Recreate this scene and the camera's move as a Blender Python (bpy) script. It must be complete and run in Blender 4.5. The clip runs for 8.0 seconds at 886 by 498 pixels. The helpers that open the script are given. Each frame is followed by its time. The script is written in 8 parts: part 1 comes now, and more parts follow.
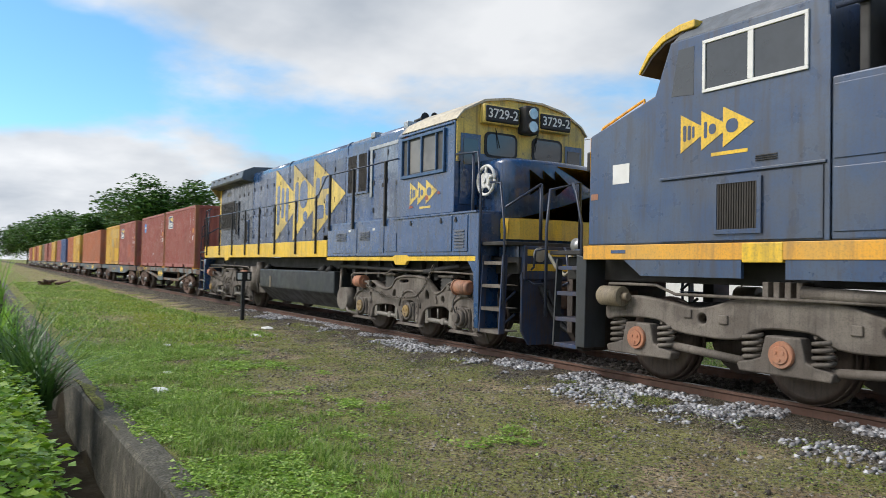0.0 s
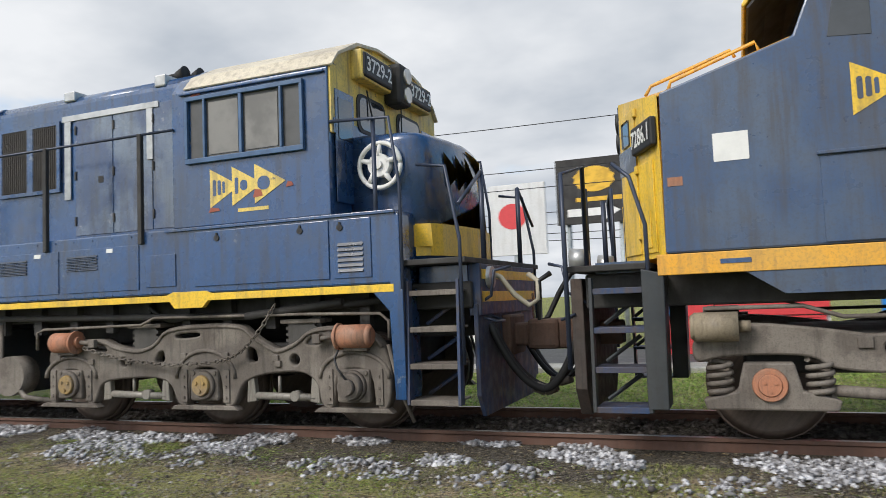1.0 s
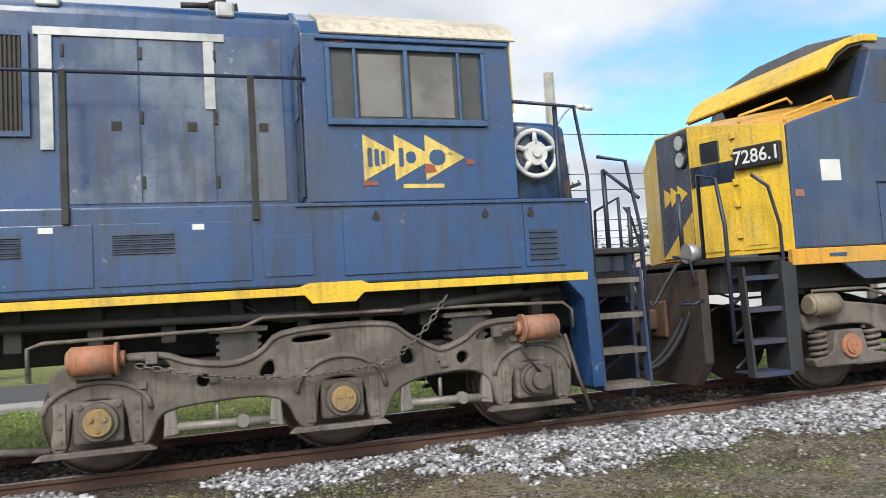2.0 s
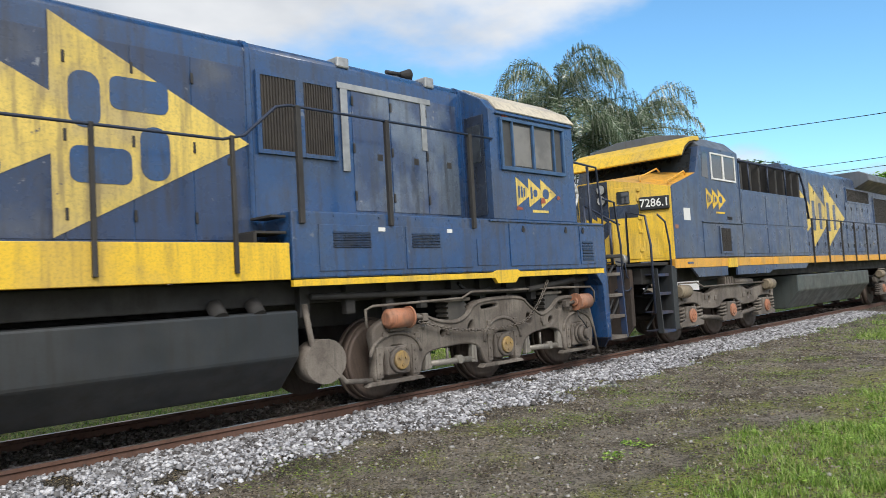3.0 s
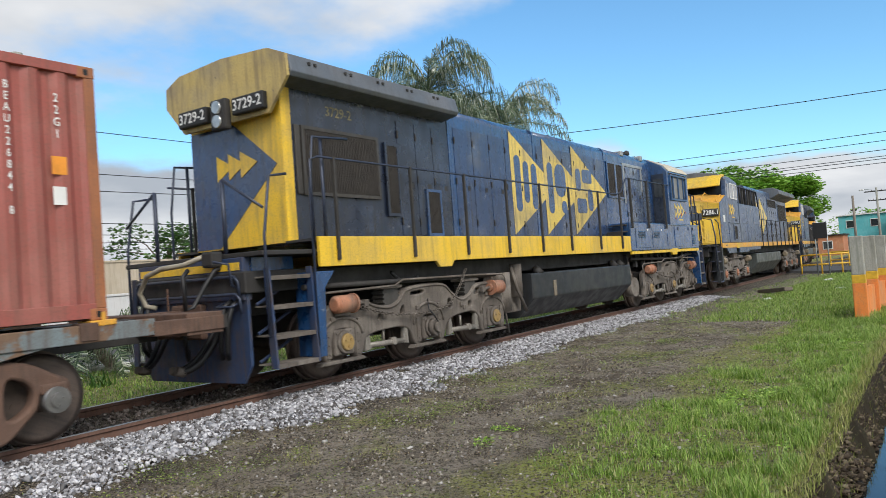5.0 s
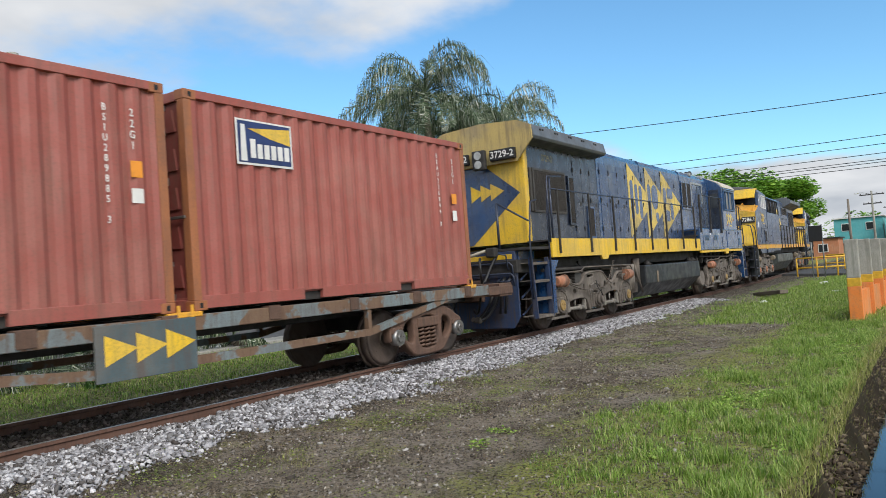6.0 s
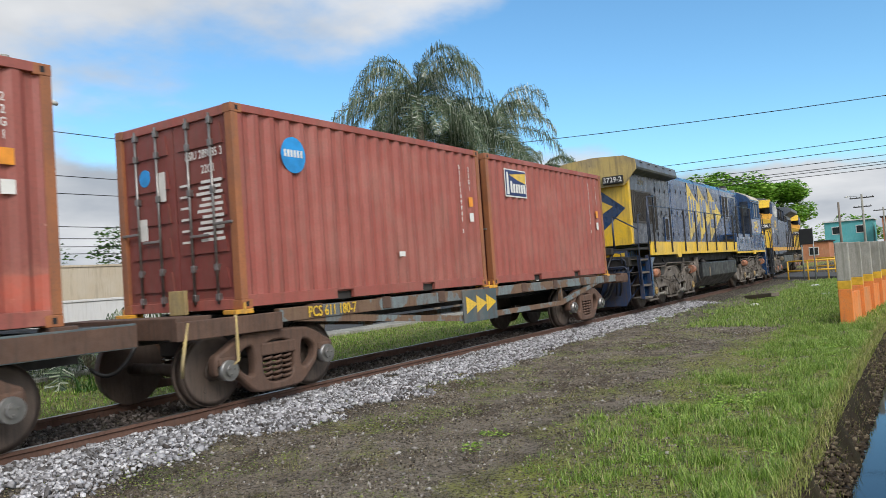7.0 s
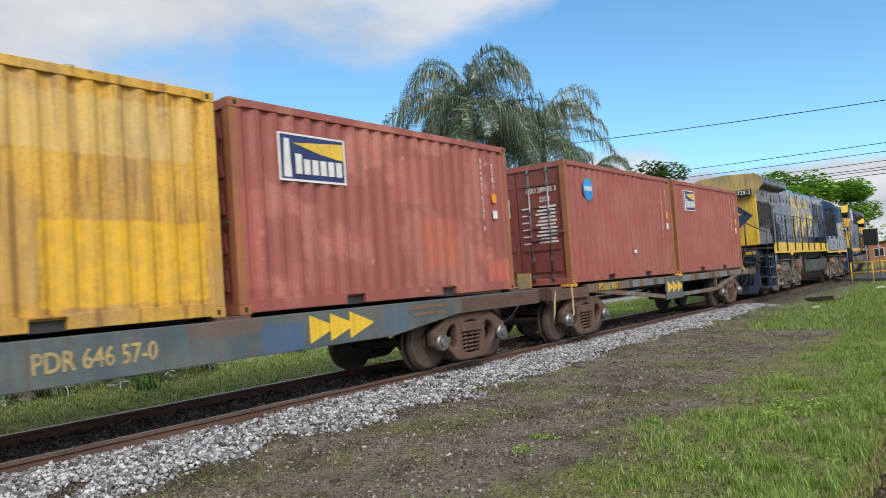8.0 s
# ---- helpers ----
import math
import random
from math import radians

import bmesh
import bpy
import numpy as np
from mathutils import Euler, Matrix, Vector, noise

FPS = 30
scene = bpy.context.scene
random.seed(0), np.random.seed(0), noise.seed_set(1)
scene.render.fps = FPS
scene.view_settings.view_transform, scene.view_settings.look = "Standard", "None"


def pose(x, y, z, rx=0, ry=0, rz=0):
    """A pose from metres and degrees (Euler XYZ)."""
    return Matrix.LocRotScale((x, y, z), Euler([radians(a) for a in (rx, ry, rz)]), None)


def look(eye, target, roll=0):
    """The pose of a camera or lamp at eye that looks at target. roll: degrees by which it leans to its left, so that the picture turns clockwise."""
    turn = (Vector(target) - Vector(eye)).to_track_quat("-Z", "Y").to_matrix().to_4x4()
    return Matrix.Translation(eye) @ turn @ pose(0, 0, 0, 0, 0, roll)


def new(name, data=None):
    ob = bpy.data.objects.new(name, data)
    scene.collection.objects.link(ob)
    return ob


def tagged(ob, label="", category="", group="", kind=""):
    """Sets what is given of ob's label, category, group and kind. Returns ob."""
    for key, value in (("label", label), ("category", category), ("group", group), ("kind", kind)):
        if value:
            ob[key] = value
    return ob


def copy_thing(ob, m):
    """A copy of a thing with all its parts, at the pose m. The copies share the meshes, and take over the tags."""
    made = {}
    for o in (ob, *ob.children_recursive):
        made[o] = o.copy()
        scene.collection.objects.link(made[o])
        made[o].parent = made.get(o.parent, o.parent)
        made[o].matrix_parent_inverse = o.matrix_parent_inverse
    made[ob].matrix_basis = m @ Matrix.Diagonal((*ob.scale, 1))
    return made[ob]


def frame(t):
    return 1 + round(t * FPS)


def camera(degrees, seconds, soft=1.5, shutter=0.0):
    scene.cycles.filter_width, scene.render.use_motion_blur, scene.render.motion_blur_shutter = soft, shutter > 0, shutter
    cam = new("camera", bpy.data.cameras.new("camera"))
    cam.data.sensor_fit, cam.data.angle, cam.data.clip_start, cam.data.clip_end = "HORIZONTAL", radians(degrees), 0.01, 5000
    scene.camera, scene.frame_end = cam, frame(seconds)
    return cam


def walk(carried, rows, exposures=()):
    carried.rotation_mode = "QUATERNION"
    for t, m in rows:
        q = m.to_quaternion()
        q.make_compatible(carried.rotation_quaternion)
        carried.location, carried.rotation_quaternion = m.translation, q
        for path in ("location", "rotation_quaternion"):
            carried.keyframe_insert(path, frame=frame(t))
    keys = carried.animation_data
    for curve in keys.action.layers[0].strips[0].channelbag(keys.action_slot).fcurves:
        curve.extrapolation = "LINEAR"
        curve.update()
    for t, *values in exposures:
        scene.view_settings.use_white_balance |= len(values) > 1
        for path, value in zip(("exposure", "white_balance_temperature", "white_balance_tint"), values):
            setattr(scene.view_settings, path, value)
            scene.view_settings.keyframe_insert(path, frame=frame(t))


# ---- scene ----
# World: x along the track in the train's direction, y across it, z up; rail top is z = 0.
cam = camera(61.75, 8.0, soft=0.7, shutter=0.12)
ROWS = [
    (0.0, 0, 0, 1.38, 91.45, -1.16, 58.52),
    (0.5, 0, 0, 1.38, 92.27, -0.29, 44.05),
    (1.0, 0, 0, 1.38, 94.04, 2.32, 21.9),
    (1.5, 0, 0, 1.38, 94.0, 3.87, 1.94),
    (2.0, 0, 0, 1.38, 93.94, 3.52, -17.28),
    (2.2, 0, 0, 1.38, 93.76, 3.39, -24.67),
    (3.3, 0, 0, 1.38, 92.8, 3.28, -49.81),
    (3.5, 0, 0, 1.38, 92.55, 3.29, -51.37),
    (4.0, 0, 0, 1.38, 92.07, 3.59, -54.66),
    (4.5, 0, 0, 1.38, 91.8, 3.92, -55.53),
    (5.0, 0, 0, 1.38, 91.84, 4.2, -55.71),
    (5.2, 0, 0, 1.38, 91.81, 4.19, -55.69),
    (6.5, 0, 0, 1.38, 92.11, 4.0, -56.31),
    (7.0, 0, 0, 1.38, 92.16, 4.05, -56.57),
    (7.5, 0, 0, 1.38, 92.21, 3.92, -56.71),
    (8.0, 0, 0, 1.38, 92.57, 4.03, -52.67),
]
walk(cam, [(r[0], pose(*r[1:])) for r in ROWS], [(0.0, -0.02), (0.5, 0.0), (1.0, 0.02), (1.5, 0.0), (2.0, 0.22), (2.2, 0.20), (3.3, -0.02), (5.0, -0.06), (6.5, -0.12), (8.0, -0.14)])

CY = 8.35          # track centre line
GZ = -0.24         # ground level


def gone(t):
    """Metres that the train has gone at t seconds."""
    return float(np.interp(t, [0.0, 0.5, 1.0, 1.5, 2.0, 2.2, 3.3, 3.5, 4.0, 4.5, 5.0, 5.2, 6.5, 7.0, 7.5, 8.0], [0.0, 3.43, 6.88, 10.41, 13.88, 15.27, 23.28, 24.72, 28.29, 31.86, 35.43, 36.86, 46.08, 49.75, 53.49, 57.22]))


BEND, RADIUS = 30.0, 340.0     # past x = BEND the track turns to the left


def on_track(x, z=0.0):
    """The pose on the track at x metres along it."""
    a = max(0.0, (x - BEND) / RADIUS)
    return pose(min(x, BEND) + RADIUS * math.sin(a), CY + RADIUS * (1 - math.cos(a)), z, 0, 0, math.degrees(a))


def side_shift(x):
    """How far the track lies to the left of its straight line."""
    return RADIUS - math.sqrt(max(1.0, RADIUS ** 2 - max(0.0, min(x, BEND + 250) - BEND) ** 2))


# ------------------------------------------------------------------ light
SUN_EL, SUN_AZ = 40.0, 209.0
world = bpy.data.worlds.new("sky")
scene.world = world
world.use_nodes = True
wn, wl = world.node_tree.nodes, world.node_tree.links
sky = wn.new("ShaderNodeTexSky")
sky.sky_type, sky.sun_disc = "NISHITA", False
sky.sun_elevation, sky.sun_rotation = radians(SUN_EL), radians(SUN_AZ)
sky.air_density, sky.dust_density, sky.ozone_density = 1.0, 0.3, 2.0
tc = wn.new("ShaderNodeTexCoord")
sep = wn.new("ShaderNodeSeparateXYZ")
wl.new(tc.outputs["Generated"], sep.inputs[0])


def wmath(op, a, b=None, c=None):
    n = wn.new("ShaderNodeMath")
    n.operation = op
    for i, v in enumerate((a, b, c)):
        if v is None:
            continue
        if isinstance(v, (int, float)):
            n.inputs[i].default_value = v
        else:
            wl.new(v, n.inputs[i])
    return n.outputs[0]


lift = wmath("ADD", wmath("MAXIMUM", sep.outputs[2], 0.0), 0.22)
cx, cyy = wmath("DIVIDE", sep.outputs[0], lift), wmath("DIVIDE", sep.outputs[1], lift)
comb = wn.new("ShaderNodeCombineXYZ")
wl.new(cx, comb.inputs[0]), wl.new(cyy, comb.inputs[1])
cn = wn.new("ShaderNodeTexNoise")
cn.inputs["Scale"].default_value, cn.inputs["Detail"].default_value, cn.inputs["Roughness"].default_value = 0.85, 7.0, 0.54
wl.new(comb.outputs[0], cn.inputs["Vector"])
# more open sky down the line, closed cloud across it
across = wmath("MULTIPLY", wmath("SUBTRACT", wmath("ABSOLUTE", sep.outputs[1]), 0.62), 0.42)
low = wmath("ADD", wmath("MULTIPLY", wmath("MAXIMUM", wmath("SUBTRACT", 0.17, sep.outputs[2]), 0.0), 1.7), wmath("MULTIPLY", sep.outputs[0], -0.055))
back = wmath("MAXIMUM", wmath("MULTIPLY", sep.outputs[0], -1.0), 0.0)
ahead = wmath("MAXIMUM", sep.outputs[0], 0.0)
deck = wmath("MINIMUM", wmath("MULTIPLY", wmath("MAXIMUM", wmath("SUBTRACT", sep.outputs[2], 0.25), 0.0), 3.2), 0.24)
bank = wmath("MULTIPLY", wmath("MAXIMUM", wmath("SUBTRACT", 0.18, sep.outputs[2]), 0.0), 1.8)
bias = wmath("ADD", wmath("ADD", across, low), wmath("MULTIPLY", sep.outputs[2], 0.16))
bias = wmath("ADD", bias, wmath("MULTIPLY", back, wmath("ADD", deck, bank)))
bias = wmath("ADD", bias, wmath("MULTIPLY", wmath("MULTIPLY", ahead, bank), 1.5))
mask = wn.new("ShaderNodeMapRange")
mask.interpolation_type = "SMOOTHSTEP"
mask.inputs[1].default_value, mask.inputs[2].default_value = 0.44, 0.60
wl.new(wmath("ADD", cn.outputs[0], bias), mask.inputs[0])
cn2 = wn.new("ShaderNodeTexNoise")
cn2.inputs["Scale"].default_value, cn2.inputs["Detail"].default_value = 1.6, 5.0
wl.new(comb.outputs[0], cn2.inputs["Vector"])
cramp = wn.new("ShaderNodeValToRGB")
cramp.color_ramp.elements[0].position, cramp.color_ramp.elements[0].color = 0.33, (0.47, 0.52, 0.59, 1)
cramp.color_ramp.elements[1].position, cramp.color_ramp.elements[1].color = 0.66, (0.86, 0.88, 0.91, 1)
wl.new(cn2.outputs[0], cramp.inputs[0])
# clouds are brighter towards the sun
SUN_WAY = Vector((-0.42, -0.75, 0.72)).normalized()
near_sun = wn.new("ShaderNodeVectorMath")
near_sun.operation = "DOT_PRODUCT"
near_sun.inputs[1].default_value = SUN_WAY
wl.new(tc.outputs["Generated"], near_sun.inputs[0])
gain = wmath("ADD", wmath("MULTIPLY", wmath("POWER", wmath("MAXIMUM", near_sun.outputs["Value"], 0.0), 2.5), 1.3), 1.0)
lit = wn.new("ShaderNodeVectorMath")
lit.operation = "SCALE"
wl.new(cramp.outputs[0], lit.inputs[0]), wl.new(gain, lit.inputs["Scale"])
skyscale = wn.new("ShaderNodeVectorMath")
skyscale.operation = "MULTIPLY"
skyscale.inputs[1].default_value = (0.125, 0.185, 0.205)
wl.new(sky.outputs[0], skyscale.inputs[0])
mix = wn.new("ShaderNodeMix")
mix.data_type = "RGBA"
wl.new(mask.outputs[0], mix.inputs[0]), wl.new(skyscale.outputs[0], mix.inputs[6]), wl.new(lit.outputs[0], mix.inputs[7])
bg = wn["Background"]
bg.inputs["Strength"].default_value = 1.0
wl.new(mix.outputs[2], bg.inputs["Color"])

sun = new("sun", bpy.data.lights.new("sun", "SUN"))
sun.data.energy, sun.data.angle, sun.data.color = 2.7, radians(24), (1.0, 0.95, 0.89)
sun.matrix_world = look((0, 0, 30), Vector((0, 0, 30)) - SUN_WAY * 20)


# ------------------------------------------------------------------ materials
def nodes(name):
    m = bpy.data.materials.new(name)
    m.use_nodes = True
    return m, m.node_tree.nodes, m.node_tree.links, m.node_tree.nodes["Principled BSDF"]


def noise_node(n, l, vec, scale, detail=4.0, rough=0.55):
    t = n.new("ShaderNodeTexNoise")
    t.inputs["Scale"].default_value, t.inputs["Detail"].default_value, t.inputs["Roughness"].default_value = scale, detail, rough
    l.new(vec, t.inputs["Vector"])
    return t.outputs[0]


def ramp(n, l, fac, lo, hi, a=0.0, b=1.0):
    r = n.new("ShaderNodeMapRange")
    r.interpolation_type = "SMOOTHSTEP"
    r.inputs[1].default_value, r.inputs[2].default_value, r.inputs[3].default_value, r.inputs[4].default_value = lo, hi, a, b
    l.new(fac, r.inputs[0])
    return r.outputs[0]


def blend(n, l, fac, a, b):
    m = n.new("ShaderNodeMix")
    m.data_type = "RGBA"
    for i, v in ((0, fac), (6, a), (7, b)):
        if isinstance(v, (int, float)):
            m.inputs[i].default_value = v
        elif isinstance(v, tuple):
            m.inputs[i].default_value = (*v, 1)
        else:
            l.new(v, m.inputs[i])
    return m.outputs[2]


def coords(n, l, scale=(1, 1, 1), which="Object"):
    t, m = n.new("ShaderNodeTexCoord"), n.new("ShaderNodeMapping")
    m.inputs["Scale"].default_value = scale
    l.new(t.outputs[which], m.inputs["Vector"])
    return m.outputs[0]


def worn(name, base, faded, dirt, rough=0.5, metal=0.0, fade=(0.42, 0.68), grime=(0.46, 0.70), streak=0.5, bump=0.15, scale=1.0, specks=None, coat=0.0):
    """Worn surface: base colour, faded patches, vertical dirt streaks, fine grain."""
    m, n, l, b = nodes(name)
    v = coords(n, l)
    vs = coords(n, l, (5.0, 5.0, 0.45))
    big = ramp(n, l, noise_node(n, l, v, 1.1 * scale, 5, 0.6), *fade)
    col = blend(n, l, big, base, faded)
    st = ramp(n, l, noise_node(n, l, vs, 2.2 * scale, 5, 0.6), grime[0], grime[1], 0.0, streak)
    col = blend(n, l, st, col, dirt)
    runs = noise_node(n, l, coords(n, l, (9.0, 9.0, 0.5)), 1.3 * scale, 8, 0.75)
    col = blend(n, l, ramp(n, l, runs, 0.50, 0.68, 0.0, streak * 0.5), col, dirt)
    soot = noise_node(n, l, v, 0.55 * scale, 7, 0.7)
    col = blend(n, l, ramp(n, l, soot, 0.46, 0.62, 0.0, streak * 0.55), col, dirt)
    fine = noise_node(n, l, v, 38 * scale, 4, 0.65)
    col = blend(n, l, ramp(n, l, fine, 0.45, 0.68, 0.0, 0.32), col, dirt)
    if specks:
        sp = ramp(n, l, noise_node(n, l, v, 5.5 * scale, 6, 0.65), 0.66, 0.70)
        col = blend(n, l, sp, col, specks)
    l.new(col, b.inputs["Base Color"])
    l.new(ramp(n, l, noise_node(n, l, v, 4 * scale, 4), 0.3, 0.7, max(rough - 0.12, 0.05), min(rough + 0.15, 1)), b.inputs["Roughness"])
    b.inputs["Metallic"].default_value = metal
    b.inputs["Coat Weight"].default_value, b.inputs["Coat Roughness"].default_value = coat, 0.16
    bp = n.new("ShaderNodeBump")
    bp.inputs["Strength"].default_value, bp.inputs["Distance"].default_value = bump, 0.01
    l.new(noise_node(n, l, v, 9 * scale, 6, 0.6), bp.inputs["Height"])
    l.new(bp.outputs[0], b.inputs["Normal"])
    return m


def plain(name, base, rough=0.5, metal=0.0, var=0.15, scale=6.0):
    m, n, l, b = nodes(name)
    v = coords(n, l)
    dark = tuple(c * (1 - var * 2) for c in base)
    l.new(blend(n, l, ramp(n, l, noise_node(n, l, v, scale, 5), 0.35, 0.7), base, dark), b.inputs["Base Color"])
    b.inputs["Roughness"].default_value, b.inputs["Metallic"].default_value = rough, metal
    return m


def patched(m, areas):
    """Repainted or faded areas on a wall, each (x0, x1, z0, z1, colour, share), with ragged edges."""
    n, l = m.node_tree.nodes, m.node_tree.links
    b = n["Principled BSDF"]
    v = coords(n, l)
    sp = n.new("ShaderNodeSeparateXYZ")
    l.new(v, sp.inputs[0])

    def mm(op, a, c):
        q = n.new("ShaderNodeMath")
        q.operation = op
        for i, val in enumerate((a, c)):
            if isinstance(val, (int, float)):
                q.inputs[i].default_value = val
            else:
                l.new(val, q.inputs[i])
        return q.outputs[0]

    rag = mm("MULTIPLY", mm("SUBTRACT", noise_node(n, l, v, 3.0, 6, 0.7), 0.5), 0.16)
    px, pz = mm("ADD", sp.outputs[0], rag), mm("ADD", sp.outputs[2], rag)
    col = b.inputs["Base Color"].links[0].from_socket
    worn_off = noise_node(n, l, v, 7.0, 6, 0.7)
    for x0, x1, z0, z1, rgb, share in areas:
        k = mm("MULTIPLY", ramp(n, l, px, x0 - .02, x0 + .02), ramp(n, l, px, x1 - .02, x1 + .02, 1.0, 0.0))
        k = mm("MULTIPLY", k, mm("MULTIPLY", ramp(n, l, pz, z0 - .02, z0 + .02), ramp(n, l, pz, z1 - .02, z1 + .02, 1.0, 0.0)))
        k = mm("MULTIPLY", k, ramp(n, l, worn_off, 0.30, 0.60, share, share * 0.55))
        col = blend(n, l, k, col, rgb)
    l.new(col, b.inputs["Base Color"])
    return m


BLUE = worn("blue_paint", (0.012, 0.062, 0.18), (0.032, 0.08, 0.18), (0.028, 0.026, 0.03), 0.26, streak=0.55, bump=0.16, specks=(0.13, 0.155, 0.20), coat=0.7)
BLUE2 = worn("slate_blue_paint", (0.032, 0.068, 0.15), (0.072, 0.105, 0.165), (0.05, 0.045, 0.045), 0.36, fade=(0.38, 0.7), streak=0.6, bump=0.1, coat=0.2)
# HOOD's pale patches paint in the sky's reflection as well as faded paint
HOOD = worn("faded_sky_sheen_blue", (0.026, 0.055, 0.135), (0.14, 0.18, 0.235), (0.03, 0.028, 0.03), 0.22, fade=(0.40, 0.62), streak=0.6, bump=0.18, specks=(0.24, 0.25, 0.28), coat=0.7)
HOOD2 = worn("scuffed_blue_paint", (0.022, 0.05, 0.125), (0.10, 0.12, 0.165), (0.028, 0.026, 0.03), 0.3, fade=(0.52, 0.70), streak=0.6, bump=0.18, specks=(0.20, 0.21, 0.24), coat=0.4)
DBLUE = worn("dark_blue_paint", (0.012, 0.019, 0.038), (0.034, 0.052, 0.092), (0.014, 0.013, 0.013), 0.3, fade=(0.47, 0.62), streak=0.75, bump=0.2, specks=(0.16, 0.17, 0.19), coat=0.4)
TANYEL = worn("grimy_tan_yellow_paint", (0.50, 0.37, 0.13), (0.40, 0.32, 0.17), (0.16, 0.12, 0.08), 0.6, streak=0.6, specks=(0.12, 0.10, 0.08))
YEL = worn("yellow_paint", (0.81, 0.515, 0.03), (0.76, 0.50, 0.07), (0.15, 0.11, 0.06), 0.45, streak=0.36)
FYEL = worn("faded_yellow_paint", (0.74, 0.54, 0.12), (0.62, 0.48, 0.19), (0.14, 0.11, 0.08), 0.55, streak=0.55, specks=(0.10, 0.09, 0.09))
ORANGE = worn("orange_stripe_paint", (0.75, 0.36, 0.03), (0.70, 0.38, 0.06), (0.16, 0.11, 0.07), 0.45, streak=0.4)
CREAM = worn("cream_roof_paint", (0.60, 0.53, 0.40), (0.50, 0.44, 0.34), (0.22, 0.18, 0.14), 0.6, streak=0.5)
TRUCK = worn("grimy_cast_steel", (0.115, 0.096, 0.08), (0.215, 0.185, 0.155), (0.03, 0.025, 0.02), 0.75, fade=(0.46, 0.62), grime=(0.5, 0.75), streak=0.5, bump=0.4, scale=1.8)
UNDER = worn("black_underframe", (0.030, 0.028, 0.027), (0.05, 0.046, 0.042), (0.02, 0.018, 0.016), 0.75, streak=0.5, bump=0.3)
TANK = worn("dark_grey_tank", (0.022, 0.027, 0.032), (0.042, 0.048, 0.052), (0.024, 0.021, 0.019), 0.45, streak=0.6)
TANKG = worn("green_grey_tank", (0.075, 0.09, 0.085), (0.10, 0.11, 0.10), (0.05, 0.045, 0.04), 0.5, streak=0.6)
GREY = worn("roof_grey_paint", (0.10, 0.115, 0.135), (0.15, 0.16, 0.18), (0.07, 0.065, 0.06), 0.5, streak=0.4)
RUST = worn("rusty_steel", (0.105, 0.060, 0.042), (0.16, 0.088, 0.058), (0.04, 0.028, 0.022), 0.8, streak=0.5, bump=0.35, scale=2)
PILOT = worn("scuffed_dark_blue_plate", (0.018, 0.045, 0.115), (0.03, 0.045, 0.085), (0.07, 0.05, 0.04), 0.55, streak=0.8, bump=0.3, scale=2)
PILOTB = worn("rust_stained_plate", (0.05, 0.038, 0.032), (0.09, 0.06, 0.045), (0.025, 0.022, 0.02), 0.7, streak=0.7, bump=0.3, scale=2)
WHEEL = worn("wheel_steel", (0.115, 0.085, 0.068), (0.15, 0.11, 0.09), (0.05, 0.04, 0.035), 0.6, metal=0.3, bump=0.2, scale=2)
COPPER = worn("orange_primer_cylinder", (0.42, 0.17, 0.09), (0.36, 0.19, 0.12), (0.12, 0.08, 0.06), 0.7, streak=0.5, scale=3)
TAN = worn("tan_cylinder", (0.26, 0.21, 0.14), (0.22, 0.18, 0.13), (0.09, 0.07, 0.05), 0.7, streak=0.5, scale=3)
BRASS = worn("ochre_bearing_cap", (0.34, 0.22, 0.07), (0.28, 0.20, 0.11), (0.09, 0.07, 0.05), 0.6, scale=4)
GREASY = worn("greasy_grey_steel", (0.24, 0.22, 0.19), (0.30, 0.27, 0.23), (0.06, 0.05, 0.04), 0.5, metal=0.2, scale=3)
GRIME = worn("brown_grimy_panel", (0.055, 0.05, 0.045), (0.085, 0.075, 0.065), (0.03, 0.026, 0.022), 0.6, streak=0.6)
FAINT = plain("faint_number_paint", (0.30, 0.25, 0.12), 0.6, 0, .3, 20)
RAILING = plain("dark_handrail_paint", (0.035, 0.045, 0.075), 0.4, 0.2)
BLACK = plain("black_rubber", (0.012, 0.012, 0.013), 0.55)
GRILLE = plain("brown_black_grille", (0.045, 0.038, 0.032), 0.7)
GLASS = plain("dark_window_glass", (0.03, 0.035, 0.04), 0.05, 0.0, 0.1)
GLASS.node_tree.nodes["Principled BSDF"].inputs["Coat Weight"].default_value = 0.8
SCREEN = plain("window_mesh_screen", (0.07, 0.07, 0.07), 0.5)
MESHED = plain("dusty_meshed_pane", (0.20, 0.19, 0.175), 0.35, 0, 0.2, 3)
WHITE = plain("white_paint", (0.72, 0.71, 0.68), 0.5, 0, 0.06)
SILVER = plain("aluminium", (0.45, 0.45, 0.44), 0.4, 0.6)
STEEL = plain("bare_steel", (0.30, 0.29, 0.28), 0.4, 0.8)
LAMP = plain("headlamp_lens", (0.5, 0.5, 0.48), 0.1, 0.5)
REDPRIMER = plain("red_primer", (0.35, 0.09, 0.05), 0.7)
ORG = plain("orange_sticker", (0.8, 0.30, 0.03), 0.5)
RAILM = worn("rusty_rail", (0.115, 0.058, 0.038), (0.15, 0.08, 0.055), (0.06, 0.035, 0.028), 0.75, bump=0.3, scale=2)
RAILTOP = plain("polished_rail_head", (0.30, 0.27, 0.25), 0.35, 0.8)
CONCRETE = worn("mossy_concrete", (0.10, 0.088, 0.07), (0.21, 0.18, 0.14), (0.028, 0.03, 0.016), 0.9, fade=(0.45, 0.6), grime=(0.42, 0.56), streak=0.85, bump=0.9, scale=4)


